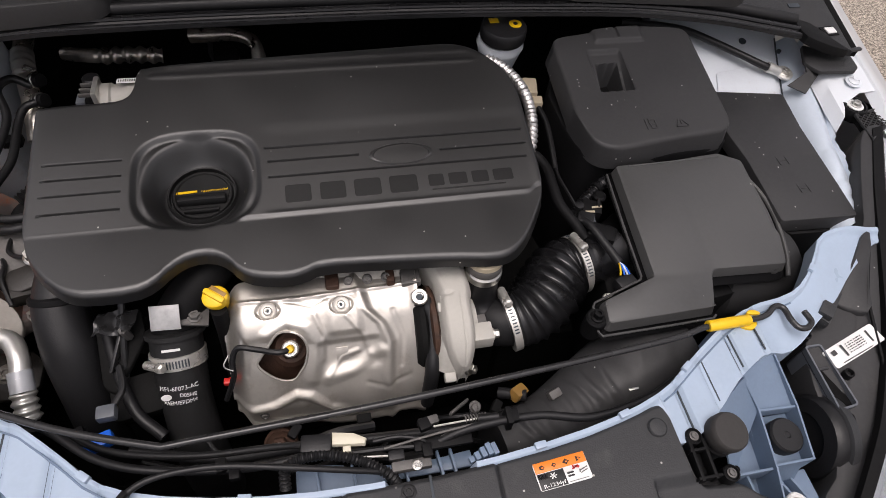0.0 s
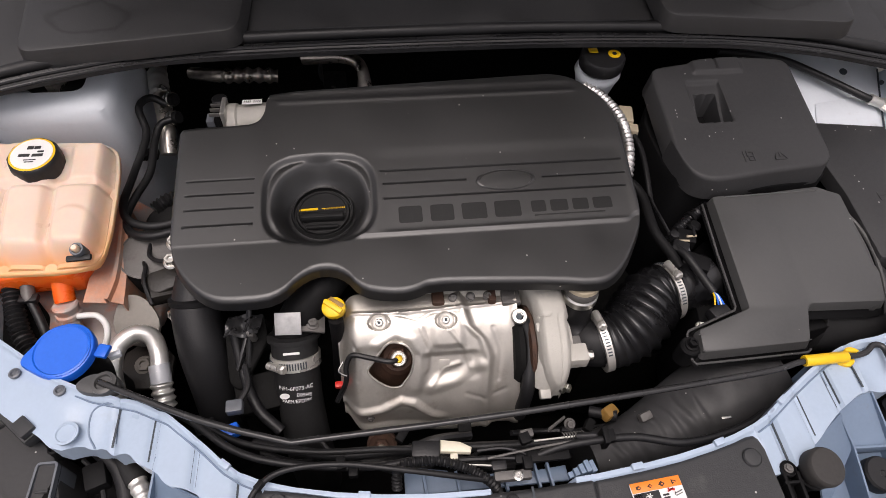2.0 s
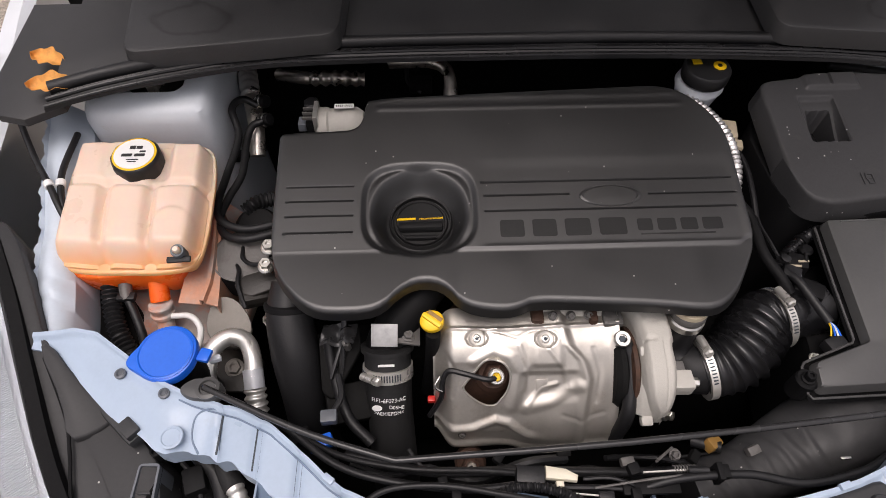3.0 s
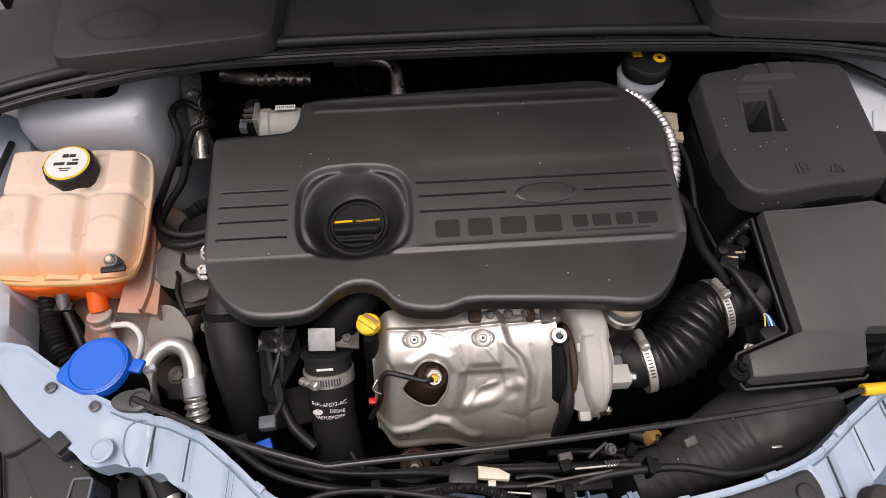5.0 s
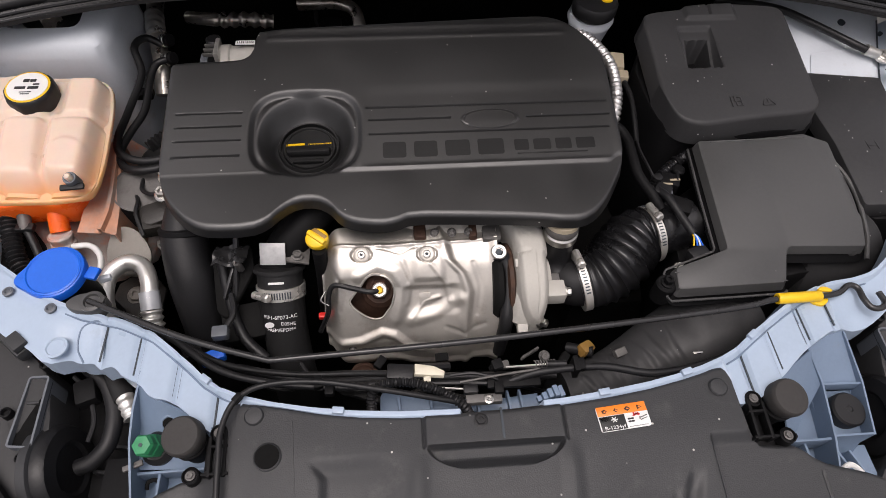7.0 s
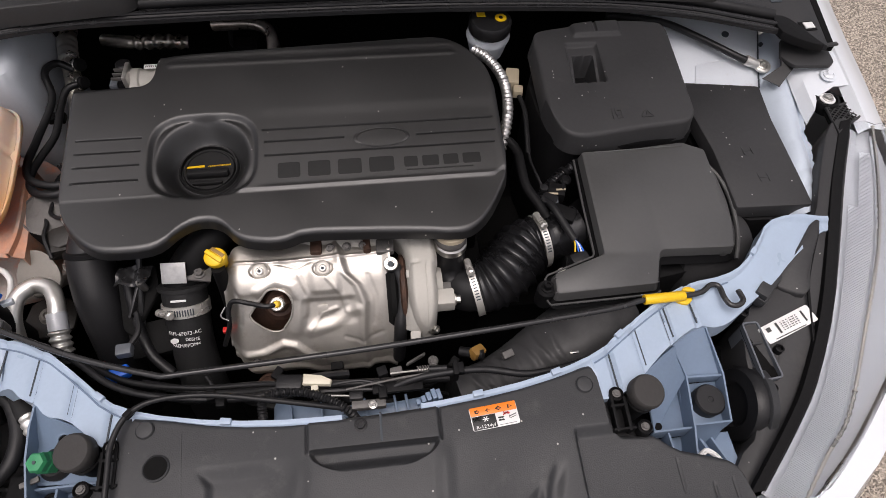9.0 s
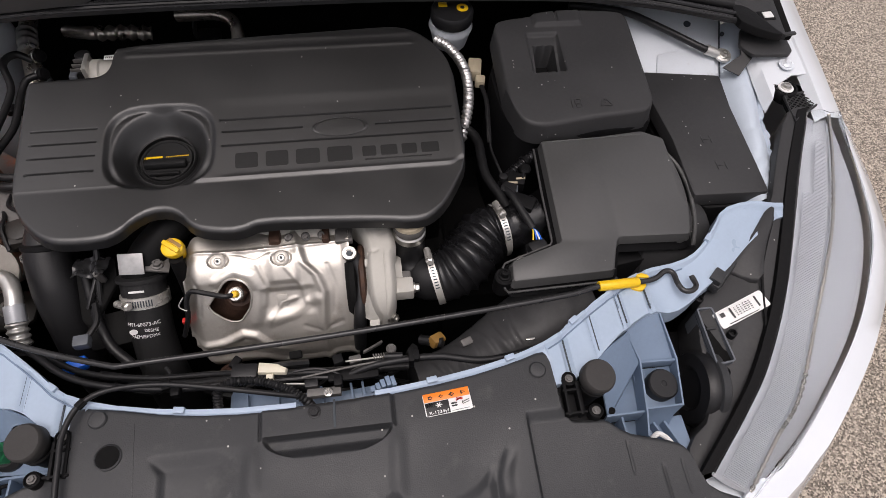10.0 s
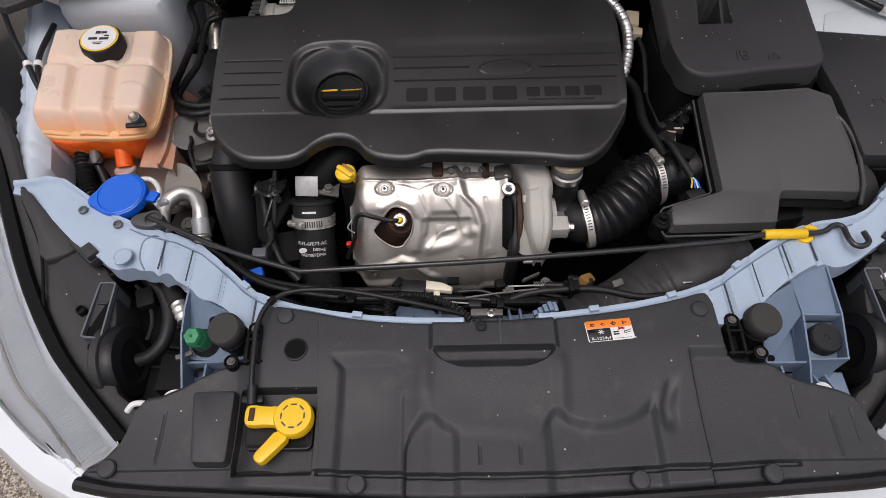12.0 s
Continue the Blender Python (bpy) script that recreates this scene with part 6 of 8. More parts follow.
part("nozzle_tip", lathe([(0.0045, 0.006), (0.0045, 0.016), (0.003, 0.018)], (-0.511, 0.331, 0.862), (0.05, -0.35, 1), 16), M_TANK, noz)
part("clip", block((-0.511, 0.322, 0.860), (0.030, 0.008, 0.005), 0.002, (15, 0, 4)), M_RUBBER, noz)
part("outlet", tube([(-0.606, 0.338, 0.805), (-0.604, 0.324, 0.798), (-0.600, 0.308, 0.790)], 0.0085, 14, 6), M_DULL, tank, "brown-stained outlet spigot")
part("outlet", tube([(-0.562, 0.332, 0.798), (-0.561, 0.318, 0.786), (-0.560, 0.311, 0.780)], 0.013, 16, 6), M_COOLANT, tank)
part("outlet_collar", lathe([(0.0145, 0.0), (0.0165, 0.002), (0.0165, 0.007), (0.0145, 0.009), (0.0145, 0.014), (0.0160, 0.016), (0.0160, 0.020), (0.0140, 0.022)], (-0.559, 0.299, 0.762), (0, 0.3, 1), 24), M_PINK, tank, "translucent hose collar")
part("outlet_pipe", tube([(-0.559, 0.300, 0.764), (-0.556, 0.284, 0.745), (-0.549, 0.266, 0.71)], 0.0115, 14, 6), M_PINK, tank)
part("outlet_clip", block((-0.600, 0.310, 0.794), (0.024, 0.012, 0.008), 0.002), M_RUBBER, tank)
ribbed = thing("corrugated_tube", (-0.585, 0.27, 0.60), "black corrugated plastic tube by the coolant tank", "tube")
part("tube", tube([(-0.628, 0.335, 0.795), (-0.622, 0.306, 0.785), (-0.610, 0.272, 0.772), (-0.592, 0.244, 0.757), (-0.575, 0.22, 0.73)], 0.0115, 14, 24, wave=lambda q: 0.0018 * math.sin(2 * math.pi * q / 0.0065)), M_RUBBER, ribbed)
thin = thing("vent_hose", (-0.555, 0.27, 0.60), "thin black rubber vent hose", "hose")
part("hose", tube([(-0.600, 0.310, 0.790), (-0.590, 0.292, 0.780), (-0.580, 0.270, 0.768), (-0.572, 0.24, 0.745)], 0.0060, 10, 8), M_RUBBER, thin)
wire_loop = thing("white_overflow_pipe", (-0.49, 0.28, 0.70), "thin off-white overflow pipe", "pipe")
part("pipe", tube([(-0.545, 0.294, 0.768), (-0.520, 0.292, 0.770), (-0.504, 0.276, 0.768), (-0.504, 0.258, 0.758), (-0.514, 0.245, 0.745)], 0.0042, 10, 8), M_LABEL, wire_loop)

# apron metal under and beside the tank
part("tank_shelf", slab([(-0.73, 0.25), (-0.60, 0.235), (-0.47, 0.30), (-0.455, 0.40), (-0.48, 0.55), (-0.73, 0.55)], lambda x, y: 0.745 - 0.35 * (x + 0.60), 0.02, 0.004, rounds=1), M_PINK, body, "off-white metal stained orange by old coolant")
# flat black patch laid on the shelf to paint in the shaded cavity there
part("shelf_shade_patch", slab(roundpoly([(-0.688, 0.340), (-0.628, 0.350), (-0.596, 0.312), (-0.590, 0.262), (-0.618, 0.246), (-0.650, 0.268)], 0.008), lambda x, y: 0.7475 - 0.35 * (x + 0.60), 0.004, 0.0005, rounds=0), M_BLACKHOLE, body, "black patch standing in for the shaded cavity under the tank")
part("upright_bracket", thicken(plate_mesh([resample([(-0.530, 0.300, 0.792), (-0.528, 0.34, 0.797), (-0.524, 0.45, 0.812)], 12), resample([(-0.499, 0.296, 0.793), (-0.496, 0.34, 0.798), (-0.500, 0.45, 0.812)], 12), resample([(-0.498, 0.296, 0.803), (-0.493, 0.34, 0.807), (-0.499, 0.45, 0.820)], 12), resample([(-0.493, 0.296, 0.803), (-0.488, 0.34, 0.807), (-0.496, 0.45, 0.820)], 12), resample([(-0.492, 0.296, 0.795), (-0.487, 0.34, 0.799), (-0.495, 0.45, 0.812)], 12), resample([(-0.476, 0.292, 0.793), (-0.480, 0.34, 0.797), (-0.494, 0.45, 0.812)], 12), resample([(-0.472, 0.290, 0.70), (-0.476, 0.34, 0.70), (-0.490, 0.45, 0.72)], 12)]), 0.002), M_STAIN, body, "orange-stained channel bracket beside the coolant tank")
foot = part("tank_bracket", slab([(-0.712, 0.350), (-0.660, 0.330), (-0.655, 0.322), (-0.682, 0.290), (-0.700, 0.298)], lambda x, y: 0.795 + 0.3 * (x + 0.68), 0.012, 0.003, rounds=1, dish=0.002), M_INNER, body, "off-white bracket under the coolant tank")

# ---- washer filler cap ----
washer = thing("washer_filler_cap", (-0.500, 0.19, 0.80), "bright blue plastic washer filler cap, closed", "filler cap")
drop_pts = [(-0.495 + 0.90 * (x + 0.499), 0.187 + 0.90 * (y - 0.191)) for x, y in [(-0.545, 0.176), (-0.535, 0.170), (-0.512, 0.156), (-0.490, 0.152), (-0.470, 0.163), (-0.459, 0.185), (-0.461, 0.208), (-0.476, 0.225), (-0.498, 0.230), (-0.518, 0.222), (-0.535, 0.200), (-0.545, 0.186)]]
lid = part("lid", slab(drop_pts, lambda x, y: 0.868 + 0.08 * (y - 0.19), 0.012, 0.003, rounds=2), M_BLUE, washer)
part("rim", lathe([(0.0315, 0.0), (0.0315, 0.0022), (0.0297, 0.0028), (0.0283, 0.0016), (0.004, 0.0014)], (-0.494, 0.187, 0.8665), (0, -0.08, 1), 40), M_BLUE, lid)
part("catch", block((-0.452, 0.186, 0.860), (0.014, 0.016, 0.006), 0.002, (0, 0, -15)), M_BLUE, washer)
part("neck", tube([(-0.497, 0.19, 0.846), (-0.497, 0.195, 0.80), (-0.495, 0.20, 0.70)], 0.026, 20, 6), M_DARK, washer)
for p in ((-0.541, 0.166, 0.859), (-0.487, 0.141, 0.859)):
    part("tab", lathe([(0.0062, 0), (0.0062, 0.003), (0.004, 0.004), (0.0025, 0.002)], p, (0, 0, 1), 20), M_SLATE, washer)
part("white_latch", block((-0.446, 0.190, 0.842), (0.014, 0.007, 0.008), 0.002, (0, 0, 20)), M_INNER, washer)

# ---- aluminium air-conditioning pipe ----
acpipe = thing("aluminium_pipe", (-0.45, 0.22, 0.60), "bent bright aluminium pipe with a crimped end", "pipe")
part("bend", tube([(-0.478, 0.180, 0.745), (-0.478, 0.205, 0.775), (-0.474, 0.232, 0.785), (-0.455, 0.248, 0.788), (-0.433, 0.242, 0.788), (-0.421, 0.220, 0.786), (-0.418, 0.195, 0.778)], 0.0112, 18, 8), M_ALU, acpipe)
part("sleeve", tube([(-0.4195, 0.205, 0.7815), (-0.4165, 0.184, 0.770)], 0.0128, 18, curve=False), M_LAMP, acpipe, "pale grey marked sleeve")
part("crimp", tube([(-0.4165, 0.184, 0.770), (-0.415, 0.172, 0.762), (-0.413, 0.158, 0.750)], 0.0128, 18, 24, wave=lambda q: 0.0014 * math.sin(2 * math.pi * q / 0.009)), M_ALU, acpipe, "crimped hose ferrule")
part("end_clip", block((-0.412, 0.150, 0.745), (0.024, 0.014, 0.014), 0.002), M_DARK, acpipe)
part("mount_plate", slab([(-0.500, 0.205), (-0.425, 0.200), (-0.425, 0.262), (-0.490, 0.275)], 0.722, 0.006, 0.002, rounds=1), M_GRIME, acpipe)
hexbolt((-0.463, 0.236, 0.723), (0.1, -0.3, 1), 0.0095, 0.010, acpipe, M_TAUPE)
part("grey_shield", slab([(-0.500, 0.262), (-0.447, 0.245), (-0.430, 0.275), (-0.457, 0.312), (-0.490, 0.312)], lambda x, y: 0.775 + 0.5 * (y - 0.29), 0.006, 0.002, rounds=2), M_TAUPE, acpipe, "dull taupe sheet shield")

# ---- engine mount beside the cover ----
mount = thing("engine_mount", (-0.44, 0.34, 0.62), "dark cast engine mount with steel bolts", "engine mount")
part("arm", block((-0.432, 0.318, 0.782), (0.046, 0.036, 0.022), 0.008, (0, 12, 20)), M_GRIME, mount)
part("plate", slab([(-0.462, 0.330), (-0.400, 0.350), (-0.388, 0.322), (-0.446, 0.300)], lambda x, y: 0.796 + 0.2 * (y - 0.31), 0.006, 0.002, rounds=1), M_GRIME, mount, "oily dark mount plate")
for pts in ([(-0.455, 0.385, 0.80), (-0.450, 0.360, 0.806), (-0.430, 0.345, 0.812), (-0.405, 0.352, 0.816)], [(-0.470, 0.372, 0.79), (-0.455, 0.345, 0.80), (-0.452, 0.320, 0.802), (-0.440, 0.290, 0.79)]):
    part("lead", tube(pts, 0.003, 8, 6), M_RUBBER, mount)
part("bushing", lathe([(0.040, -0.05), (0.041, -0.006), (0.038, 0.0), (0.034, 0.0), (0.032, -0.006), (0.022, -0.010), (0.016, -0.004), (0.004, -0.004)], (-0.456, 0.368, 0.800), (0.05, -0.15, 1), 36), M_DARK, mount, "black rubber mount bushing")
part("bushing_ring", lathe([(0.0385, 0.0), (0.0392, 0.0014), (0.0372, 0.0020), (0.0365, 0.0006)], (-0.456, 0.368, 0.800), (0.05, -0.15, 1), 36), M_DULL, mount)
for p in ((-0.411, 0.334, 0.822), (-0.410, 0.362, 0.826)):
    hexbolt(p, (0.1, -0.2, 1), 0.008, 0.014, mount)
hexbolt((-0.395, 0.262, 0.812), (-0.5, -0.8, 0.4), 0.008, 0.012, mount)

# ---- on the radiator shield: clips, label, lever, cable ----
for i, p in enumerate(((-0.246, 0.0, 0.862), (0.245, 0.0, 0.862), (-0.151, -0.189, 0.849), (0.144, -0.189, 0.849), (-0.421, -0.168, 0.843), (0.283, -0.184, 0.847))):
    part("push_clip", lathe([(0.0100, -0.004), (0.0100, 0.0005), (0.0085, 0.0022), (0.003, 0.0028)], p, (0, -0.05, 1), 24), M_SHIELD, shield)
hexbolt((-0.014, -0.020, 0.8638), (0, 0, 1), 0.0055, 0.004, shield, M_RUBBER, "screw")
part("split_line", block((0.008, -0.024, 0.8640), (0.0026, 0.032, 0.002), 0.0005), M_SEAM, shield)
part("hole_rim", lathe([(0.0125, 0.0), (0.0140, 0.0), (0.0140, 0.0045), (0.0125, 0.0055), (0.0115, 0.004)], (-0.229, -0.042, 0.8575), (0, 0, 1), 28), M_SHIELD, shield)
part("hole", lathe([(0.0118, 0.0), (0.0118, 0.0052)], (-0.229, -0.042, 0.8575), (0, 0, 1), 28), M_BLACKHOLE, shield, "round hole")
part("raised_box", slab(roundpoly([(-0.328, -0.166), (-0.290, -0.167), (-0.291, -0.089), (-0.339, -0.090)], 0.006), lambda x, y: 0.858 + 0.06 * (y + 0.12), 0.014, 0.003, 0.002, 0), M_SHIELD, shield)
lip_line = [(x, SF(x) - 0.0065, 0.834 if abs(x) < 0.3 else 0.836) for x in np.linspace(-0.452, 0.452, 40)]
part("front_lip", tube(lip_line, 0.0075, 10, flat=1.2, curve=False), M_RUBBER, shield, "black rubber front lip")
sticker = thing("warning_label", (0.131, -0.030, 0.860), "orange and white air-conditioning warning label", "label")
lm = pose(0.1345, -0.0255, 0.8628, 0, 0, 5.0) @ Matrix.Diagonal((1.0, 0.79, 1.0, 1.0))
bm = slab(roundpoly([(-0.027, -0.0165), (0.027, -0.0165), (0.027, 0.0165), (-0.027, 0.0165)], 0.003, 4), 0.0, 0.0008, 0.0002, rounds=0)
bm.transform(lm)
base = part("base", bm, M_LABEL, sticker)


def on_label(name, cx, cy, w, h, mat):
    b_ = block((cx, cy, 0.0005), (w, h, 0.0006), 0.0001)
    b_.transform(lm)
    return part(name, b_, mat, sticker)


on_label("orange_band", 0.0, 0.0100, 0.0530, 0.0125, M_ORANGE)
on_label("black_field", -0.0125, -0.0065, 0.0270, 0.0190, M_PRINT)
on_label("white_field", -0.0210, 0.0000, 0.0090, 0.0070, M_LABEL)
for cx, sides, r_ in ((-0.019, 5, 0.0030), (-0.0065, 4, 0.0028), (0.006, 4, 0.0036), (0.0185, 3, 0.0038)):
    b_ = lathe([(r_, 0.0009), (r_, 0.0010), (0.0002, 0.0010)], (cx, 0.0095, 0.0), (0, 0, 1), sides)
    b_.transform(lm)
    part("warning_symbol", b_, M_RUST, sticker)
    b_ = block((cx + 0.0006, 0.0093, 0.0011), (0.0016, 0.0022, 0.0003), 0.0001, (0, 0, 20 * sides))
    b_.transform(lm)
    part("warning_symbol", b_, M_ORANGE, sticker)
for cx, cy, w_, h_, m_, turn in ((0.0130, 0.0005, 0.0075, 0.0016, M_REDDOT, 25), (0.0150, 0.0005, 0.0050, 0.0026, M_REDDOT, -20), (0.0115, 0.0010, 0.0016, 0.0046, M_REDDOT, 10), (0.0205, -0.0035, 0.0090, 0.0012, M_DULL, 18), (0.0205, -0.0065, 0.0080, 0.0010, M_DULL, 18), (0.0165, -0.0050, 0.0010, 0.0040, M_DULL, -10), (0.013, -0.0145, 0.020, 0.0006, M_DULL, 0)):
    b_ = block((cx, cy, 0.0009), (w_, h_, 0.0004), 0.0001, (0, 0, turn))
    b_.transform(lm)
    part("printed_symbol", b_, m_, sticker)
for k in range(4):
    a = math.pi / 4 + k * math.pi / 2
    b_ = lathe([(0.0021, 0.0007), (0.0021, 0.0010), (0.0002, 0.0010)], (0.0068 + 0.0022 * math.cos(a), -0.0060 + 0.0026 * math.sin(a), 0.0), (0, 0, 1), 10, squash=0.6)
    b_.transform(lm)
    part("fan_blade", b_, M_PRINT, sticker)
for k in range(9):
    b_ = block((-0.0238 + 0.0028 * (k % 3), -0.0022 + 0.0022 * (k // 3), 0.0009), (0.0012 + 0.0004 * (k % 2), 0.0012, 0.0003), 0.0001)
    b_.transform(lm)
    part("printed_symbol", b_, M_PRINT, sticker)
for k in range(3):
    b_ = block((-0.0105, -0.0025, 0.0009), (0.0075, 0.0011, 0.0004), 0.0001, (0, 0, 60 * k))
    b_.transform(lm)
    part("snow_star", b_, M_LABEL, sticker)
words("R-1234yf", 0.0062, lm @ pose(-0.0120, -0.0145, 0.0010), M_LABEL, sticker, "print")

lever = thing("latch_lever", (-0.222, -0.121, 0.845), "bright yellow plastic bonnet latch lever", "lever")
part("boss", lathe([(0.021, -0.012), (0.0215, 0.0), (0.020, 0.003), (0.012, 0.0035)], (-0.222, -0.121, 0.862), (0, 0, 1), 36), M_YELLOW, lever)
part("arm", slab([(-0.238, -0.108), (-0.252, -0.109), (-0.272, -0.106), (-0.276, -0.112), (-0.275, -0.128), (-0.268, -0.130), (-0.250, -0.129), (-0.236, -0.131)], 0.862, 0.012, 0.002, rounds=1), M_YELLOW, lever)
part("arm", slab([(-0.238, -0.133), (-0.222, -0.141), (-0.243, -0.163), (-0.250, -0.170), (-0.258, -0.167), (-0.260, -0.160), (-0.252, -0.151)], 0.862, 0.012, 0.002, rounds=1), M_YELLOW, lever)
part("cable_slot", block((-0.2675, -0.118, 0.8625), (0.006, 0.014, 0.003), 0.001), M_RUST, lever)
for k in range(8):
    a = 2 * math.pi * k / 8
    part("slit", block((-0.222 + 0.0125 * math.cos(a), -0.121 + 0.0125 * math.sin(a), 0.8655), (0.0016, 0.0065, 0.0006), 0.0002, (0, 0, math.degrees(a))), M_SEAM, lever)
part("pivot_plate", slab(roundpoly([(-0.280, -0.104), (-0.203, -0.102), (-0.202, -0.152), (-0.276, -0.152)], 0.008), 0.8455, 0.006, 0.002, rounds=0, dish=0.002), M_RUBBER, lever)

cable = thing("latch_cable", (-0.27, -0.06, 0.86), "thin black sheathed bonnet release cable", "cable")
part("sheath", tube([(-0.270, -0.098, 0.862), (-0.2725, -0.080, 0.866), (-0.274, -0.045, 0.870), (-0.2745, -0.015, 0.872), (-0.264, 0.013, 0.873), (-0.238, 0.029, 0.871), (-0.183, 0.031, 0.868), (-0.114, 0.020, 0.862), (-0.06, 0.012, 0.85), (-0.02, 0.008, 0.835)], 0.0032, 10, 8), M_RUBBER, cable)
part("end_ferrule", tube([(-0.270, -0.106, 0.860), (-0.271, -0.086, 0.865)], 0.0055, 12, curve=False), M_RUBBER, cable)
part("guide_clip", block((-0.2705, -0.100, 0.856), (0.024, 0.008, 0.008), 0.002), M_RUBBER, cable)
part("tie", block((-0.262, 0.016, 0.872), (0.006, 0.010, 0.009), 0.001, (0, 0, -40)), M_DARK, cable)

# ---- bonnet rests, caps and brackets on the front trays ----
def bonnet_rest(s):
    t = thing("bonnet_rest", (s * 0.314, -0.020, 0.80), "round black rubber bonnet rest on a threaded foot", "rubber rest", "bonnet rests")
    part("pad", lathe([(0.014, -0.024), (0.0170, -0.022), (0.0195, -0.016), (0.0202, -0.004), (0.0193, 0.000), (0.0177, 0.0016), (0.008, 0.0022)], (s * 0.3135, -0.019, 0.872), (s * 0.10, -0.16, 1), 36), M_SOFT, t)
    part("foot", lathe([(0.016, -0.075), (0.016, -0.035), (0.018, -0.033), (0.018, -0.027), (0.014, -0.025), (0.014, -0.02)], (s * 0.3145, -0.019, 0.872), (s * 0.05, -0.08, 1), 24), M_DARK, t)
    return t


for s in (-1, 1):
    bonnet_rest(s)
    br = thing("rest_bracket", (s * 0.284, -0.036, 0.82), "black plastic bracket with two screws", "bracket", "rest brackets")
    part("rail", block((s * 0.2715, -0.036, 0.855), (0.0035, 0.044, 0.014), 0.001, (0, 0, s * -3)), M_DARK, br)
    part("rail", block((s * 0.2860, -0.038, 0.855), (0.0035, 0.040, 0.014), 0.001, (0, 0, s * -3)), M_DARK, br)
    part("cross_rail", block((s * 0.2790, -0.028, 0.856), (0.020, 0.003, 0.012), 0.001), M_DARK, br)
    part("cross_rail", block((s * 0.2790, -0.055, 0.856), (0.026, 0.003, 0.012), 0.001), M_DARK, br)
    part("base", block((s * 0.280, -0.037, 0.842), (0.030, 0.050, 0.008), 0.002, (0, 0, s * -3)), M_DARK, br)
    for p in ((s * 0.2800, -0.014, 0.860), (s * 0.3020, -0.055, 0.860)):
        part("screw_boss", lathe([(0.0085, -0.014), (0.0085, 0.0), (0.0072, 0.001), (0.0062, -0.001)], p, (0, 0, 1), 20), M_DARK, br)
        hexbolt(p, (0, 0, 1), 0.0036, 0.003, br, M_DULL, "screw")

gcap = thing("green_valve_cap", (-0.356, -0.021, 0.82), "green plastic hexagon valve cap", "cap")
part("cap", lathe([(0.0125, -0.026), (0.0125, -0.010), (0.0115, -0.008), (0.0115, 0.0), (0.0095, 0.004), (0.003, 0.0045)], (-0.356, -0.020, 0.854), (-0.1, -0.25, 1), 6), M_GREEN, gcap, smooth=False)
part("hole", lathe([(0.002, 0.0), (0.002, 0.0052)], (-0.356, -0.020, 0.854), (-0.1, -0.25, 1), 10), M_SEAM, gcap)
part("seat", lathe([(0.017, -0.050), (0.018, -0.032), (0.013, -0.026)], (-0.356, -0.020, 0.854), (-0.1, -0.2, 1), 24), M_RUBBER, gcap)
part("retaining_tab", block((-0.374, -0.032, 0.826), (0.020, 0.006, 0.004), 0.001, (0, 0, 20)), M_DULL, gcap)

bcap = thing("black_tray_cap", (0.411, -0.017, 0.795), "round black notched plastic cap on the tray", "cap")
part("cap", lathe([(0.0185, -0.006), (0.0195, 0.002), (0.0195, 0.013), (0.0175, 0.0155), (0.004, 0.0155), (0.003, 0.0145)], (0.411, -0.017, 0.801), (0.05, -0.1, 1), 48, ripple=lambda a: -0.06 if abs(math.sin(2 * a + 0.4)) < 0.12 else 0.0), M_RUBBER, bcap)

# ---- harness and small parts behind the front panel ----
harness = thing("wiring_harness", (-0.05, 0.04, 0.80), "black wiring with corrugated conduit behind the front panel", "wiring")
part("conduit", tube([(-0.128, 0.012, 0.828), (-0.126, 0.026, 0.842), (-0.112, 0.032, 0.848), (-0.085, 0.032, 0.848), (-0.055, 0.022, 0.846), (-0.03, 0.008, 0.838), (-0.02, 0.0, 0.82)], 0.0050, 12, 26, wave=lambda q: 0.0010 * math.sin(2 * math.pi * q / 0.004)), M_RUBBER, harness, "corrugated black conduit")
part("cable", tube([(-0.42, 0.135, 0.830), (-0.36, 0.110, 0.835), (-0.30, 0.066, 0.838), (-0.24, 0.045, 0.84), (-0.16, 0.035, 0.838), (-0.10, 0.038, 0.838)], 0.0042, 10, 8), M_RUBBER, harness)
part("cable", tube([(-0.36, 0.12, 0.80), (-0.30, 0.085, 0.805), (-0.22, 0.066, 0.81), (-0.14, 0.060, 0.815), (-0.09, 0.050, 0.83)], 0.0038, 10, 8), M_RUBBER, harness)
part("cable", tube([(0.02, 0.030, 0.835), (0.06, 0.036, 0.846), (0.13, 0.038, 0.846), (0.19, 0.028, 0.842), (0.26, 0.040, 0.835), (0.31, 0.062, 0.82)], 0.0045, 10, 8), M_RUBBER, harness)
part("cable", tube([(-0.30, 0.10, 0.76), (-0.2, 0.08, 0.75), (-0.1, 0.075, 0.76), (0.0, 0.07, 0.76), (0.1, 0.07, 0.75)], 0.006, 10, 8), M_RUBBER, harness)
for p, t in (((-0.185, 0.040, 0.842), 10), ((-0.172, 0.030, 0.846), 0), ((0.105, 0.040, 0.850), 0), ((0.012, 0.022, 0.842), 0)):
    part("tie", block(p, (0.010, 0.014, 0.010), 0.002, (0, 0, t)), M_DARK, harness)
wplug = thing("white_connector", (-0.065, 0.045, 0.83), "cream and black plastic electrical connector", "connector")
part("white_half", slab([(-0.080, 0.040), (-0.048, 0.036), (-0.046, 0.042), (-0.058, 0.049), (-0.079, 0.053)], 0.851, 0.007, 0.002, rounds=0), M_CREAM, wplug)
part("black_half", block((-0.095, 0.044, 0.846), (0.030, 0.018, 0.014), 0.003, (0, 0, -6)), M_RUBBER, wplug)
part("latch_tooth", block((-0.066, 0.034, 0.847), (0.008, 0.006, 0.008), 0.001), M_CREAM, wplug)
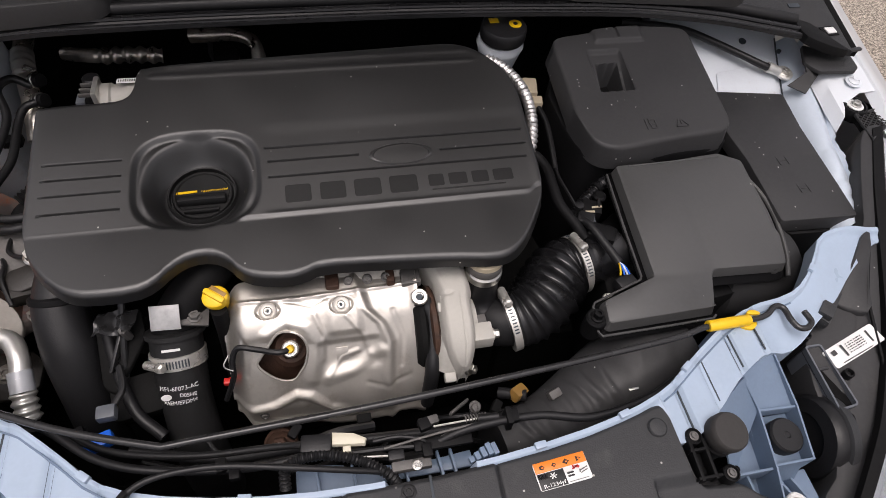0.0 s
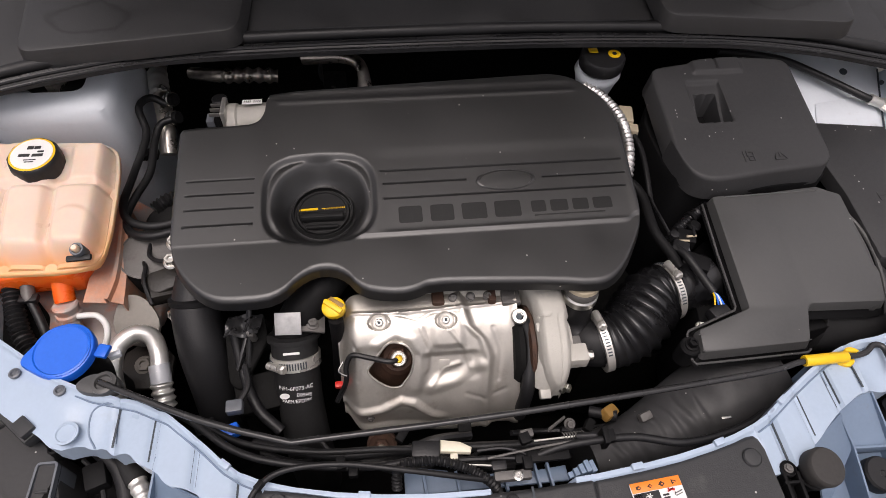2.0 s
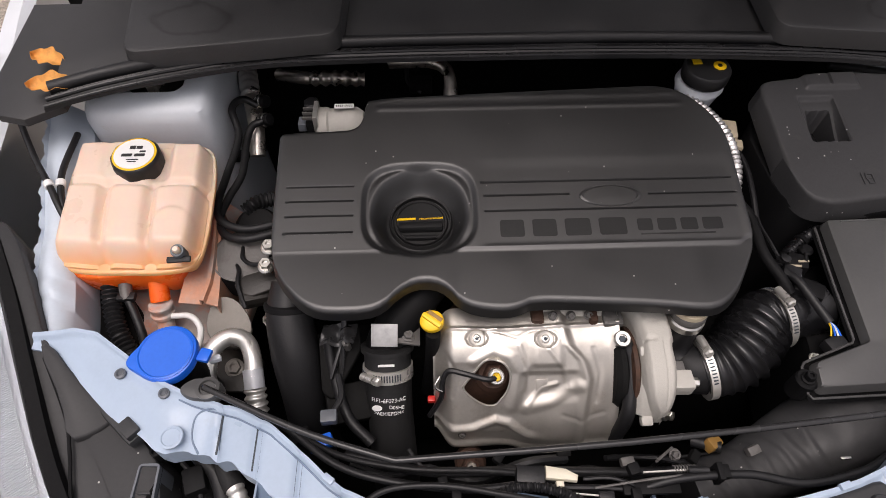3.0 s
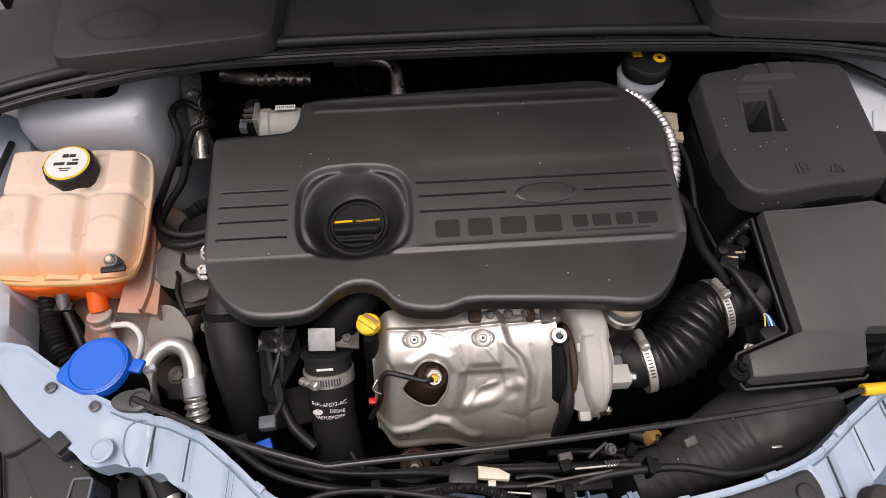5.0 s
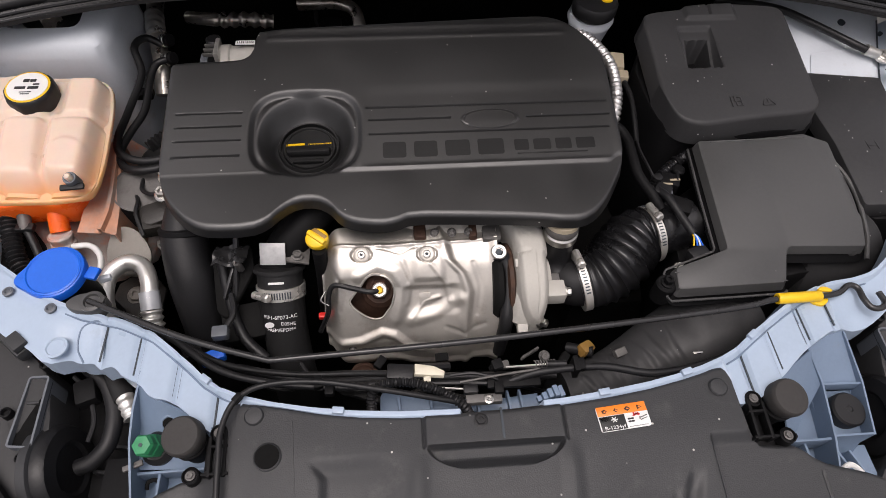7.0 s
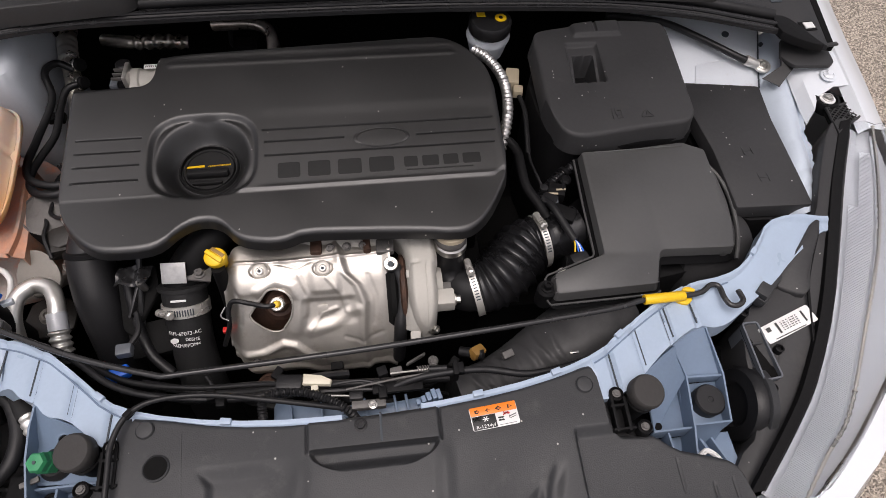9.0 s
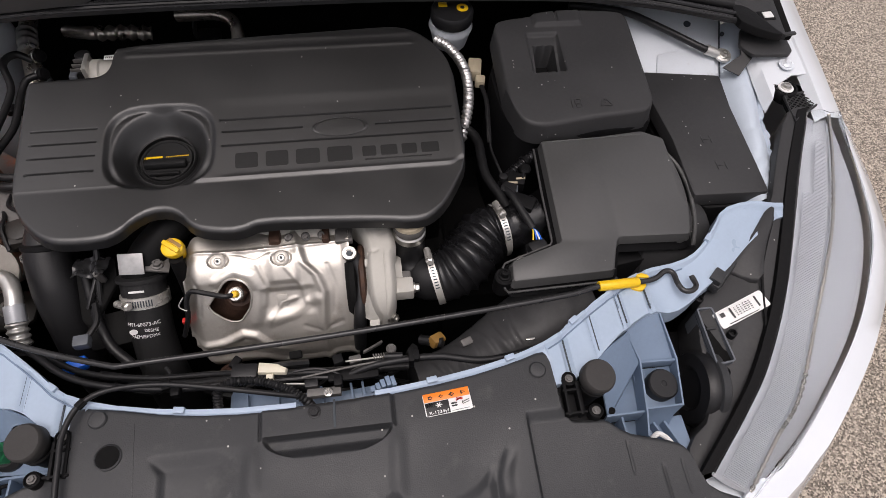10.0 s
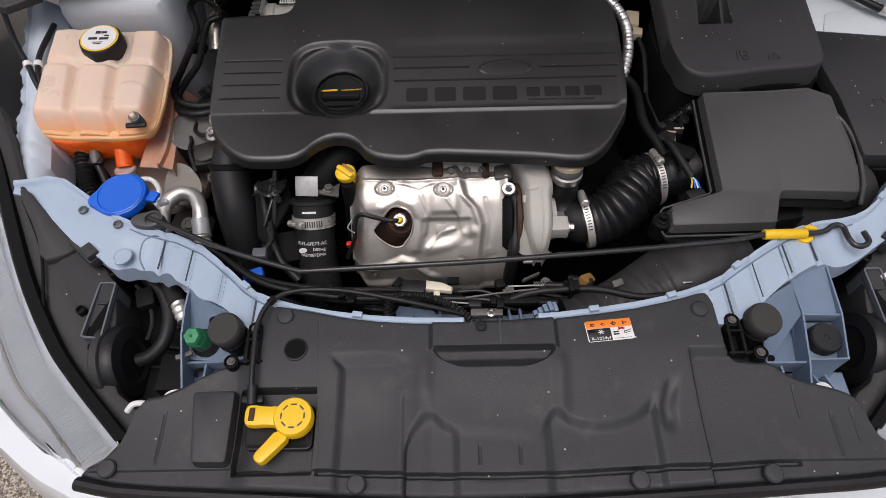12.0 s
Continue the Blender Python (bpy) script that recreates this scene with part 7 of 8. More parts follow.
shelf_pts = [(-0.120, 0.033), (-0.116, 0.041), (-0.072, 0.033), (-0.069, 0.028), (0.014, 0.023), (0.061, 0.027), (0.062, 0.010), (-0.120, 0.010)]
part("lower_flange", slab(shelf_pts, 0.806, 0.004, 0.001, rounds=0), M_TRAY, body, "blue-grey steel flange behind the front panel")
for x in (-0.098, -0.062, -0.010, 0.026, 0.040):
    part("flange_fold", block((x, 0.016, 0.811), (0.003, 0.026, 0.010), 0.0008, (0, 0, 6)), M_TRAY, body)
link = thing("shift_linkage", (0.05, 0.04, 0.82), "dark steel linkage with a small coil spring", "linkage")
part("rod", tube([(-0.03, 0.030, 0.845), (0.04, 0.037, 0.848), (0.098, 0.040, 0.848)], 0.0014, 8, 6), M_DULL, link)
part("bracket", block((0.03, 0.030, 0.838), (0.060, 0.014, 0.006), 0.002), M_DARK, link)
part("bracket", block((0.100, 0.040, 0.845), (0.006, 0.018, 0.022), 0.001), M_DARK, link)
part("bracket", block((-0.005, 0.012, 0.836), (0.040, 0.010, 0.010), 0.002), M_DULL, link)
sp_pts = [(0.055 + 0.0006 * k, 0.046 + 0.0034 * math.cos(k * 1.2), 0.846 + 0.0034 * math.sin(k * 1.2)) for k in range(40)]
part("spring", tube(sp_pts, 0.0008, 6, 3), M_DULL, link)
hexbolt((0.000, 0.010, 0.842), (0, 0, 1), 0.004, 0.004, link)
part("carrier", tube([(-0.080, 0.035, 0.836), (-0.021, 0.032, 0.838), (0.008, 0.030, 0.836)], 0.0030, 8, curve=False), M_RUBBER, link)
part("carrier", tube([(-0.040, 0.040, 0.842), (-0.014, 0.040, 0.844), (0.008, 0.034, 0.842), (0.014, 0.029, 0.838)], 0.0022, 8, 6), M_RUBBER, link)
part("pull_rod", tube([(0.022, 0.043, 0.848), (0.067, 0.044, 0.848)], 0.0011, 6, curve=False), M_CLAMP, link, "bright thin pull rod")
part("lock_rod", tube([(-0.077, 0.029, 0.842), (-0.017, 0.022, 0.842)], 0.0011, 6, curve=False), M_CLAMP, link, "bright thin lock rod")
part("cable_end", tube([(0.069, 0.044, 0.848), (0.090, 0.043, 0.848)], 0.0042, 10, curve=False), M_RUBBER, link)
part("catch", block((-0.019, 0.022, 0.842), (0.016, 0.010, 0.008), 0.002), M_RUBBER, link)
part("catch", block((0.013, 0.047, 0.846), (0.012, 0.012, 0.010), 0.002, (0, 0, 15)), M_DARK, link)
hexbolt((0.078, 0.075, 0.80), (0, -0.5, 1), 0.005, 0.008, link, M_DULL)
part("blade", block((0.055, 0.066, 0.83), (0.030, 0.003, 0.006), 0.001, (0, 20, 35)), M_DULL, link)
amber = thing("amber_sensor", (0.145, 0.095, 0.74), "amber plastic sensor low in the bay", "sensor")
part("head", block((0.142, 0.098, 0.762), (0.022, 0.016, 0.016), 0.005, (0, 20, 30)), M_AMBER, amber)
part("stem", tube([(0.12, 0.105, 0.755), (0.15, 0.092, 0.765)], 0.007, 10, curve=False), M_RUBBER, amber)
upr = thing("edge_clip", (0.052, 0.0, 0.85), "folded ice-blue steel tab on the panel edge", "tab")
for dx, dy, h_ in ((0.0, 0.000, 0.006), (0.006, 0.002, 0.010), (0.012, 0.004, 0.014), (0.018, 0.006, 0.016), (0.024, 0.006, 0.012)):
    part("fold", block((0.052 + dx, 0.002 + dy, 0.854), (0.0052, 0.006 + dy, h_), 0.0008, (0, 0, 14)), M_TRAY, upr)
bluep = thing("blue_plug", (-0.335, 0.105, 0.76), "small blue electrical plug low in the bay", "plug")
part("plug", block((-0.328, 0.112, 0.770), (0.030, 0.016, 0.014), 0.004, (0, 0, 20)), M_BLUE, bluep)
part("socket", block((-0.352, 0.118, 0.774), (0.024, 0.018, 0.016), 0.003, (0, 0, 20)), M_DARK, bluep)
lowers = thing("engine_bracket", (-0.30, 0.21, 0.70), "dark bracket and wiring between the hoses", "bracket")
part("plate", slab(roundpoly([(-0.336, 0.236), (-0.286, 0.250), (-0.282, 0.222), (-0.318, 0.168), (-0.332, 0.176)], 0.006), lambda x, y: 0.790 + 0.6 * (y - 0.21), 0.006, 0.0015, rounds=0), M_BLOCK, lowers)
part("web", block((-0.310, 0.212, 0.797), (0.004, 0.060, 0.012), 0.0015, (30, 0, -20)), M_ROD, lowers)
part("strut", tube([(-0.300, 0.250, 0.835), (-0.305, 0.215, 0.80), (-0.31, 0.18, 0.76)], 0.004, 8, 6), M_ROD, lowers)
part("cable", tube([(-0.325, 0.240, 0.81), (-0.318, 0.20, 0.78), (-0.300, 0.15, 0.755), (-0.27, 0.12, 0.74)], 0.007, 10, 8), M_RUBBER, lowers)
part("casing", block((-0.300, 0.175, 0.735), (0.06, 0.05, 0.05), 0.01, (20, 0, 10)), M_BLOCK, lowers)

# ---- headlights ----
LAMP_IN = [(0.775, 0.380, 0.866), (0.719, 0.280, 0.852), (0.672, 0.187, 0.840), (0.616, 0.080, 0.826), (0.558, -0.007, 0.815), (0.512, -0.059, 0.808), (0.441, -0.128, 0.799)]
LAMP_SEAM = [(0.806, 0.367, 0.874), (0.772, 0.275, 0.862), (0.724, 0.167, 0.845), (0.655, 0.049, 0.820), (0.594, -0.048, 0.800), (0.545, -0.095, 0.790), (0.490, -0.150, 0.782)]
LAMP_OUT = [(0.836, 0.372, 0.852), (0.832, 0.259, 0.826), (0.812, 0.165, 0.802), (0.748, 0.055, 0.780), (0.660, -0.041, 0.758), (0.60, -0.095, 0.745), (0.500, -0.158, 0.752)]


def housing_z(x, y):
    return 0.797 + 0.13 * (y + 0.12) + max(-0.014, min(0.008, 0.22 * (abs(x) - 0.56)))


def headlight(s):
    t = thing("headlight", (s * 0.62, 0.10, 0.70), "clear-lens headlight with a black plastic housing", "headlight", "headlights")

    def m3(pts, dx=0.0, dz=0.0):
        return resample([(s * (x + dx), y, z + dz) for x, y, z in pts], 60)

    rin, rse, rou = m3(LAMP_IN), m3(LAMP_SEAM), m3(LAMP_OUT)
    # housing top: black moulding between the cross panel and the lens
    o = [(0.505, 0.098), (0.545, 0.118), (0.585, 0.155), (0.645, 0.212), (0.690, 0.300), (0.735, 0.378), (0.768, 0.392)] + [(x + 0.004, y) for x, y, z in LAMP_IN[0:]] + [(0.420, -0.118), (0.432, -0.085), (0.470, -0.060), (0.480, -0.010), (0.488, 0.050)]
    part("housing", slab([(s * x, y) for x, y in o], housing_z, 0.10, 0.004, rounds=1), M_BOX, t, "dusty black plastic lamp housing")
    part("inner_flange", thicken(plate_mesh([m3(LAMP_IN, -0.020, -0.004), m3(LAMP_IN, -0.018, 0.006), m3(LAMP_IN, -0.004, 0.010), m3(LAMP_IN, 0.002, 0.002)]), 0.002), M_DARK, t, "black plastic edge strip")
    # silvered inside, with fine flutes near the inner edge
    fl = []
    for k, (a, b, c) in enumerate(zip(m3(LAMP_IN, 0.004, -0.010), m3(LAMP_SEAM, 0.0, -0.016), m3(LAMP_OUT, -0.006, -0.012))):
        fl.append((a, b, c))
    part("reflector", thicken(plate_mesh([[q[0] for q in fl], [q[0].lerp(q[1], 0.5) + Vector((0, 0, -0.006)) for q in fl], [q[1] for q in fl], [q[1].lerp(q[2], 0.5) + Vector((0, 0, -0.004)) for q in fl], [q[2] for q in fl]]), 0.002), M_LAMP, t, "silver-grey inner reflector")
    part("chrome_strip", tube([tuple(p + Vector((0, 0, -0.006))) for p in resample([tuple(q) for q in rse], 120)], 0.0024, 8, curve=False, wave=lambda q: 0.0009 * math.cos(2 * math.pi * q / 0.0108)), M_CHROME, t, "bright beaded strip")
    dense_a = resample([tuple(q) for q in m3(LAMP_IN, 0.006, -0.006)], 240)
    dense_b = resample([tuple(q) for q in m3(LAMP_SEAM, -0.004, -0.010)], 240)
    bm = bmesh.new()
    for k in range(20, 239):
        a, b = dense_b[k].lerp(dense_a[k], 0.06), dense_b[k].lerp(dense_a[k], 0.80 if k > 60 else 0.5)
        d = (dense_a[k] - dense_a[k - 1]).normalized() * 0.0007
        up = Vector((0, 0, 0.0008))
        q = [bm.verts.new(v) for v in (a - d, a + d, b + d, b - d, a + up, b + up)]
        for f in ((0, 3, 5, 4), (1, 4, 5, 2), (0, 4, 1), (3, 2, 5)):
            bm.faces.new([q[i] for i in f])
    part("flutes", bm, M_LAMP, t, "fine moulded flutes", smooth=False)
    shoulder = [a.lerp(b, 0.5) + Vector((s * 0.004, 0, 0.010)) for a, b in zip(rse, rou)]
    crown = [a.lerp(b, 0.5) + Vector((0, 0, 0.007)) for a, b in zip(rin, rse)]
    lens = part("lens", thicken(plate_mesh([rin, crown, rse, shoulder, rou]), 0.002), M_CLEAR, t, "clear plastic lens")
    lens.visible_shadow = False
    # open socket, round rubber cover and screws
    sock = roundpoly([(s * x, y) for x, y in ((0.493, 0.080), (0.516, 0.080), (0.518, 0.000), (0.490, -0.003))], 0.005)
    # rim in lighter slate grey: its edge highlights are put into the colour
    soc = part("socket", ring_wall(sock, 0.77, 0.815, 0.0024), M_SLATE, t, "open socket box, grey rim standing in for edge highlights")
    part("floor", slab(sock, 0.8075, 0.002, 0.0005, rounds=0), M_BLACKHOLE, soc)
    part("contact", block((s * 0.505, 0.050, 0.809), (0.014, 0.003, 0.005), 0.001), M_SHIELD, soc)
    for p in ((0.499, 0.091, 0.822), (0.500, -0.011, 0.812), (0.526, 0.037, 0.820)):
        part("screw_post", lathe([(0.006, -0.02), (0.006, 0.0), (0.004, 0.001), (0.003, -0.003)], (s * p[0], p[1], p[2]), (0, 0, 1), 16), M_DARK, t)
    part("bulb_cover", lathe([(0.046, -0.02), (0.050, -0.012), (0.050, 0.006), (0.046, 0.012), (0.030, 0.014), (0.026, 0.010)], (s * 0.478, -0.014, 0.766), (-s, 0.10, 0.16), 40), M_RUBBER, t, "round black rubber bulb cover")
    part("cover_rim", lathe([(0.050, -0.016), (0.0535, -0.014), (0.0535, -0.004), (0.050, -0.002)], (s * 0.478, -0.014, 0.766), (-s, 0.10, 0.16), 40), M_SHIELD, t)
    seam = [(0.642, 0.196), (0.600, 0.128), (0.586, 0.088), (0.566, 0.020), (0.520, -0.052), (0.470, -0.100)]
    part("housing_seam", tube([(s * x, y, housing_z(x, y) + 0.0006) for x, y in seam], 0.0022, 8, 5), M_DARK, t)
    part("housing_step", slab([(s * x, y) for x, y in ((0.548, 0.126), (0.600, 0.172), (0.640, 0.214), (0.650, 0.205), (0.606, 0.142), (0.590, 0.100), (0.566, 0.108))], lambda x, y: housing_z(x, y) + 0.006, 0.012, 0.003, rounds=1), M_BOX, t)
    part("hood", block((s * 0.535, 0.118, 0.834), (0.060, 0.020, 0.018), 0.006, (0, 0, s * 42)), M_SHIELD, t)
    part("tab", block((s * 0.522, 0.108, 0.846), (0.022, 0.016, 0.010), 0.002, (0, 0, s * 42)), M_SHIELD, t)
    if s > 0:
        lb = part("label", slab(roundpoly([(0.512, 0.069), (0.581, 0.090), (0.589, 0.067), (0.521, 0.046)], 0.003), lambda x, y: 0.8215 + 0.13 * (y - 0.0675) + 0.22 * (x - 0.55), 0.002, 0.0004, rounds=0), M_LABEL, t, "white printed label")
        mm = pose(0.5505, 0.0680, 0.8222, 7.4, -12.4, 16)
        rnd = random.Random(4)
        for cx, cy, w_, h_ in [(-0.014, 0.001, 0.0025, 0.015), (0.024, 0.001, 0.0025, 0.015), (-0.027, 0.004, 0.006, 0.006), (0.0, -0.0105, 0.05, 0.0012)] + [(-0.008 + 0.0045 * i, -0.0045 + 0.0028 * j, 0.0012 + 0.0025 * rnd.random(), 0.0012) for i in range(6) for j in range(5)]:
            b_ = block((cx, cy, 0.0004), (w_, h_, 0.0006), 0.0001)
            b_.transform(mm)
            part("printed_bar", b_, M_PRINT, lb)
    return t


headlight(1)
headlight(-1)

# loose parts below the left panel arm
lh = thing("lamp_hose", (-0.43, 0.03, 0.70), "black hose with a bright crimped end beside the lamp", "hose")
part("hose", tube([(-0.475, 0.110, 0.79), (-0.462, 0.095, 0.788), (-0.442, 0.078, 0.785), (-0.428, 0.045, 0.78), (-0.429, 0.012, 0.775), (-0.445, -0.006, 0.768), (-0.462, -0.012, 0.765)], 0.0095, 14, 8), M_RUBBER, lh)
part("fat_hose", tube([(-0.440, 0.105, 0.79), (-0.428, 0.078, 0.79), (-0.415, 0.057, 0.79)], 0.0120, 14, 8), M_HOSE, lh)
part("ferrule", tube([(-0.416, 0.059, 0.79), (-0.409, 0.047, 0.79), (-0.402, 0.034, 0.787)], 0.0098, 16, 12, wave=lambda q: 0.0008 * math.sin(2 * math.pi * q / 0.009)), M_ALU, lh)
part("wire", tube([(-0.48, 0.088, 0.79), (-0.462, 0.07, 0.785), (-0.452, 0.04, 0.775), (-0.455, 0.015, 0.77)], 0.003, 8, 8), M_RUBBER, lh)
part("plug", block((-0.462, 0.068, 0.785), (0.024, 0.030, 0.020), 0.004, (0, 0, 20)), M_DARK, lh)

# ---- brake fluid reservoir ----
brake = thing("brake_reservoir", (0.225, 0.60, 0.80), "black cap on a pale brake fluid reservoir", "brake reservoir")
part("reservoir", lathe([(0.028, -0.06), (0.034, -0.034), (0.037, -0.026), (0.034, -0.016)], (0.228, 0.608, 0.918), (0, -0.05, 1), 32), M_INNER, brake, "pale translucent reservoir")
part("cap", lathe([(0.034, -0.014), (0.035, -0.010), (0.035, 0.003), (0.032, 0.007), (0.006, 0.008)], (0.228, 0.603, 0.921), (0, -0.05, 1), 36), M_RUBBER, brake)
part("yellow_symbol", lathe([(0.0095, 0.008), (0.0095, 0.0088), (0.004, 0.0089)], (0.244, 0.601, 0.921), (0, -0.05, 1), 20), M_YELLOW, brake)
part("yellow_symbol", block((0.213, 0.611, 0.9295), (0.014, 0.012, 0.0008), 0.0002), M_YELLOW, brake)
part("symbol_core", lathe([(0.0035, 0.0088), (0.0035, 0.0094)], (0.244, 0.601, 0.921), (0, -0.05, 1), 14), M_RUBBER, brake)

# ---- pipes and fittings behind the cover ----
rearp = thing("rear_pipe", (-0.30, 0.74, 0.75), "dull metal pipe with a crimped end against the bulkhead", "pipe", "rear pipes")
part("pipe", tube([(-0.455, 0.775, 0.795), (-0.42, 0.757, 0.803), (-0.385, 0.748, 0.806), (-0.345, 0.745, 0.808), (-0.30, 0.75, 0.80)], (0.011, 0.011, 0.012, 0.012, 0.012), 14, 14, wave=lambda q: 0.0022 * smoothstep(0.06, 0.07, q) * math.sin(2 * math.pi * q / 0.018)), M_PIPE, rearp)
rearq = thing("rear_pipe", (-0.18, 0.75, 0.75), "dull metal pipe bent down behind the engine cover", "pipe", "rear pipes")
part("pipe", tube([(-0.255, 0.785, 0.812), (-0.22, 0.778, 0.816), (-0.185, 0.776, 0.816), (-0.158, 0.765, 0.812), (-0.148, 0.745, 0.80), (-0.148, 0.72, 0.775)], (0.013, 0.012, 0.011, 0.011, 0.011, 0.014), 14, 8), M_PIPE, rearq)
part("bracket", block((-0.20, 0.745, 0.79), (0.040, 0.030, 0.02), 0.004), M_DARK, rearq)
part("thin_line", tube([(-0.225, 0.77, 0.806), (-0.222, 0.745, 0.795), (-0.20, 0.73, 0.785)], 0.004, 8, 6), M_RUBBER, rearq)
acl = thing("air_conditioning_line", (-0.475, 0.67, 0.72), "dull metal line with two capped service valves", "pipe")
part("pipe", tube([(-0.497, 0.77, 0.835), (-0.490, 0.715, 0.833), (-0.478, 0.665, 0.823), (-0.470, 0.625, 0.808), (-0.468, 0.585, 0.78)], (0.014, 0.014, 0.014, 0.013, 0.013), 14, 8), M_PIPE, acl)
for p, ax in (((-0.468, 0.655, 0.834), (0.7, -0.4, 0.35)), ((-0.462, 0.622, 0.822), (0.7, -0.3, 0.35))):
    v = part("valve", lathe([(0.0075, 0), (0.0075, 0.010), (0.0100, 0.011), (0.0100, 0.024), (0.0085, 0.026), (0.003, 0.0262)], p, ax, 18), M_DARK, acl)
    for h_ in (0.008, 0.015):
        part("ring", lathe([(0.0100, h_), (0.0116, h_ + 0.0006), (0.0116, h_ + 0.0028), (0.0100, h_ + 0.0034)], p, ax, 20), M_STEEL, v)
part("crimp", tube([(-0.4925, 0.725, 0.834), (-0.486, 0.695, 0.831), (-0.481, 0.675, 0.826)], 0.0155, 16, 16, wave=lambda q: 0.0012 * math.sin(2 * math.pi * q / 0.014)), M_ALU, acl)
egr = thing("exhaust_valve", (-0.335, 0.60, 0.78), "grey cast valve body with a black plug and white tag", "valve")
part("casting", lathe([(0.024, -0.032), (0.028, -0.028), (0.028, -0.016), (0.0255, -0.013), (0.0255, 0.006), (0.028, 0.010), (0.027, 0.030), (0.020, 0.040)], (-0.330, 0.598, 0.832), (1, 0, 0), 26), M_CAST, egr)
part("plug", block((-0.374, 0.594, 0.838), (0.020, 0.028, 0.024), 0.004), M_DARK, egr)
part("flange", block((-0.362, 0.596, 0.850), (0.008, 0.040, 0.034), 0.003), M_ALU, egr)
part("tag", block((-0.318, 0.601, 0.8668), (0.030, 0.010, 0.001), 0.0002), M_LABEL, egr)
for k in range(9):
    part("printed_bar", block((-0.3300 + 0.0030 * k, 0.601, 0.8676), (0.0012 if k != 4 else 0.0004, 0.0045, 0.0006), 0.0001), M_PRINT, egr)
part("pin_housing", block((-0.384, 0.588, 0.844), (0.012, 0.020, 0.014), 0.002), M_SLATE, egr)
for k in range(3):
    part("clip_bar", block((-0.372, 0.580 + 0.011 * k, 0.862), (0.020, 0.0025, 0.006), 0.0008), M_DULL, egr)
part("ring_clip", lathe([(0.010, 0), (0.012, 0.002), (0.012, 0.006), (0.010, 0.008)], (-0.370, 0.615, 0.858), (0, 0, 1), 16), M_RUBBER, egr)
hc = thing("heater_hoses", (-0.48, 0.50, 0.70), "two thin black hoses looping beside the engine cover", "hose")
for pts in ([(-0.462, 0.640, 0.838), (-0.484, 0.642, 0.850), (-0.497, 0.618, 0.850), (-0.484, 0.575, 0.832), (-0.493, 0.498, 0.822), (-0.497, 0.448, 0.820), (-0.485, 0.416, 0.820), (-0.453, 0.401, 0.820), (-0.418, 0.406, 0.820), (-0.395, 0.42, 0.82)],
            [(-0.452, 0.610, 0.832), (-0.468, 0.600, 0.830), (-0.474, 0.572, 0.822), (-0.473, 0.512, 0.815), (-0.486, 0.468, 0.812), (-0.492, 0.430, 0.812), (-0.480, 0.398, 0.814), (-0.450, 0.383, 0.820), (-0.416, 0.390, 0.820), (-0.395, 0.40, 0.82)]):
    part("hose", tube(pts, 0.0058, 10, 8), M_RUBBER, hc)
part("clip", block((-0.485, 0.56, 0.806), (0.026, 0.018, 0.012), 0.003), M_DARK, hc)
part("corrugated", tube([(-0.475, 0.475, 0.77), (-0.455, 0.49, 0.775), (-0.43, 0.50, 0.77)], 0.011, 12, 24, wave=lambda q: 0.0015 * math.sin(2 * math.pi * q / 0.006)), M_RUBBER, hc)
part("drum", lathe([(0.030, -0.03), (0.034, 0.0), (0.028, 0.01)], (-0.455, 0.455, 0.755), (0.2, -0.3, 1), 26), M_DARK, hc)

# right of the cover: foil-wrapped line, plug, hose
foil = thing("foil_wrapped_line", (0.23, 0.47, 0.82), "silver foil-wrapped line at the cover's edge", "line")
part("line", tube([(0.200, 0.580, 0.885), (0.216, 0.558, 0.888), (0.230, 0.520, 0.890), (0.235, 0.480, 0.890), (0.231, 0.435, 0.886), (0.222, 0.400, 0.876), (0.212, 0.375, 0.86)], 0.0075, 12, 18, wave=lambda q: 0.0014 * math.sin(2 * math.pi * q / 0.008)), M_FOIL, foil)
plug = thing("beige_plug", (0.257, 0.52, 0.84), "beige plastic electrical plug", "plug")
part("plug", block((0.257, 0.527, 0.864), (0.022, 0.036, 0.020), 0.003, (0, 0, -12)), M_TAN, plug)
part("plug_neck", block((0.262, 0.500, 0.862), (0.016, 0.018, 0.014), 0.003, (0, 0, -12)), M_TAN, plug)
part("lead", tube([(0.263, 0.495, 0.860), (0.266, 0.46, 0.858), (0.262, 0.42, 0.855), (0.258, 0.38, 0.845)], 0.004, 8, 8), M_RUBBER, plug)
bh = thing("breather_hose", (0.24, 0.33, 0.80), "black rubber breather hose beside the engine cover", "hose")
part("hose", tube([(0.205, 0.392, 0.872), (0.226, 0.386, 0.868), (0.236, 0.365, 0.864), (0.236, 0.335, 0.862), (0.238, 0.305, 0.858), (0.252, 0.276, 0.850), (0.262, 0.26, 0.84)], 0.0070, 12, 8), M_DARK, bh)

# ---- right inner wing: earth cable, hinge bracket, cowl end ----
def folded_flap(*rows):
    """A small sheet folded across rows of points."""
    return thicken(plate_mesh([[Vector(p) for p in row] for row in rows]), 0.003)


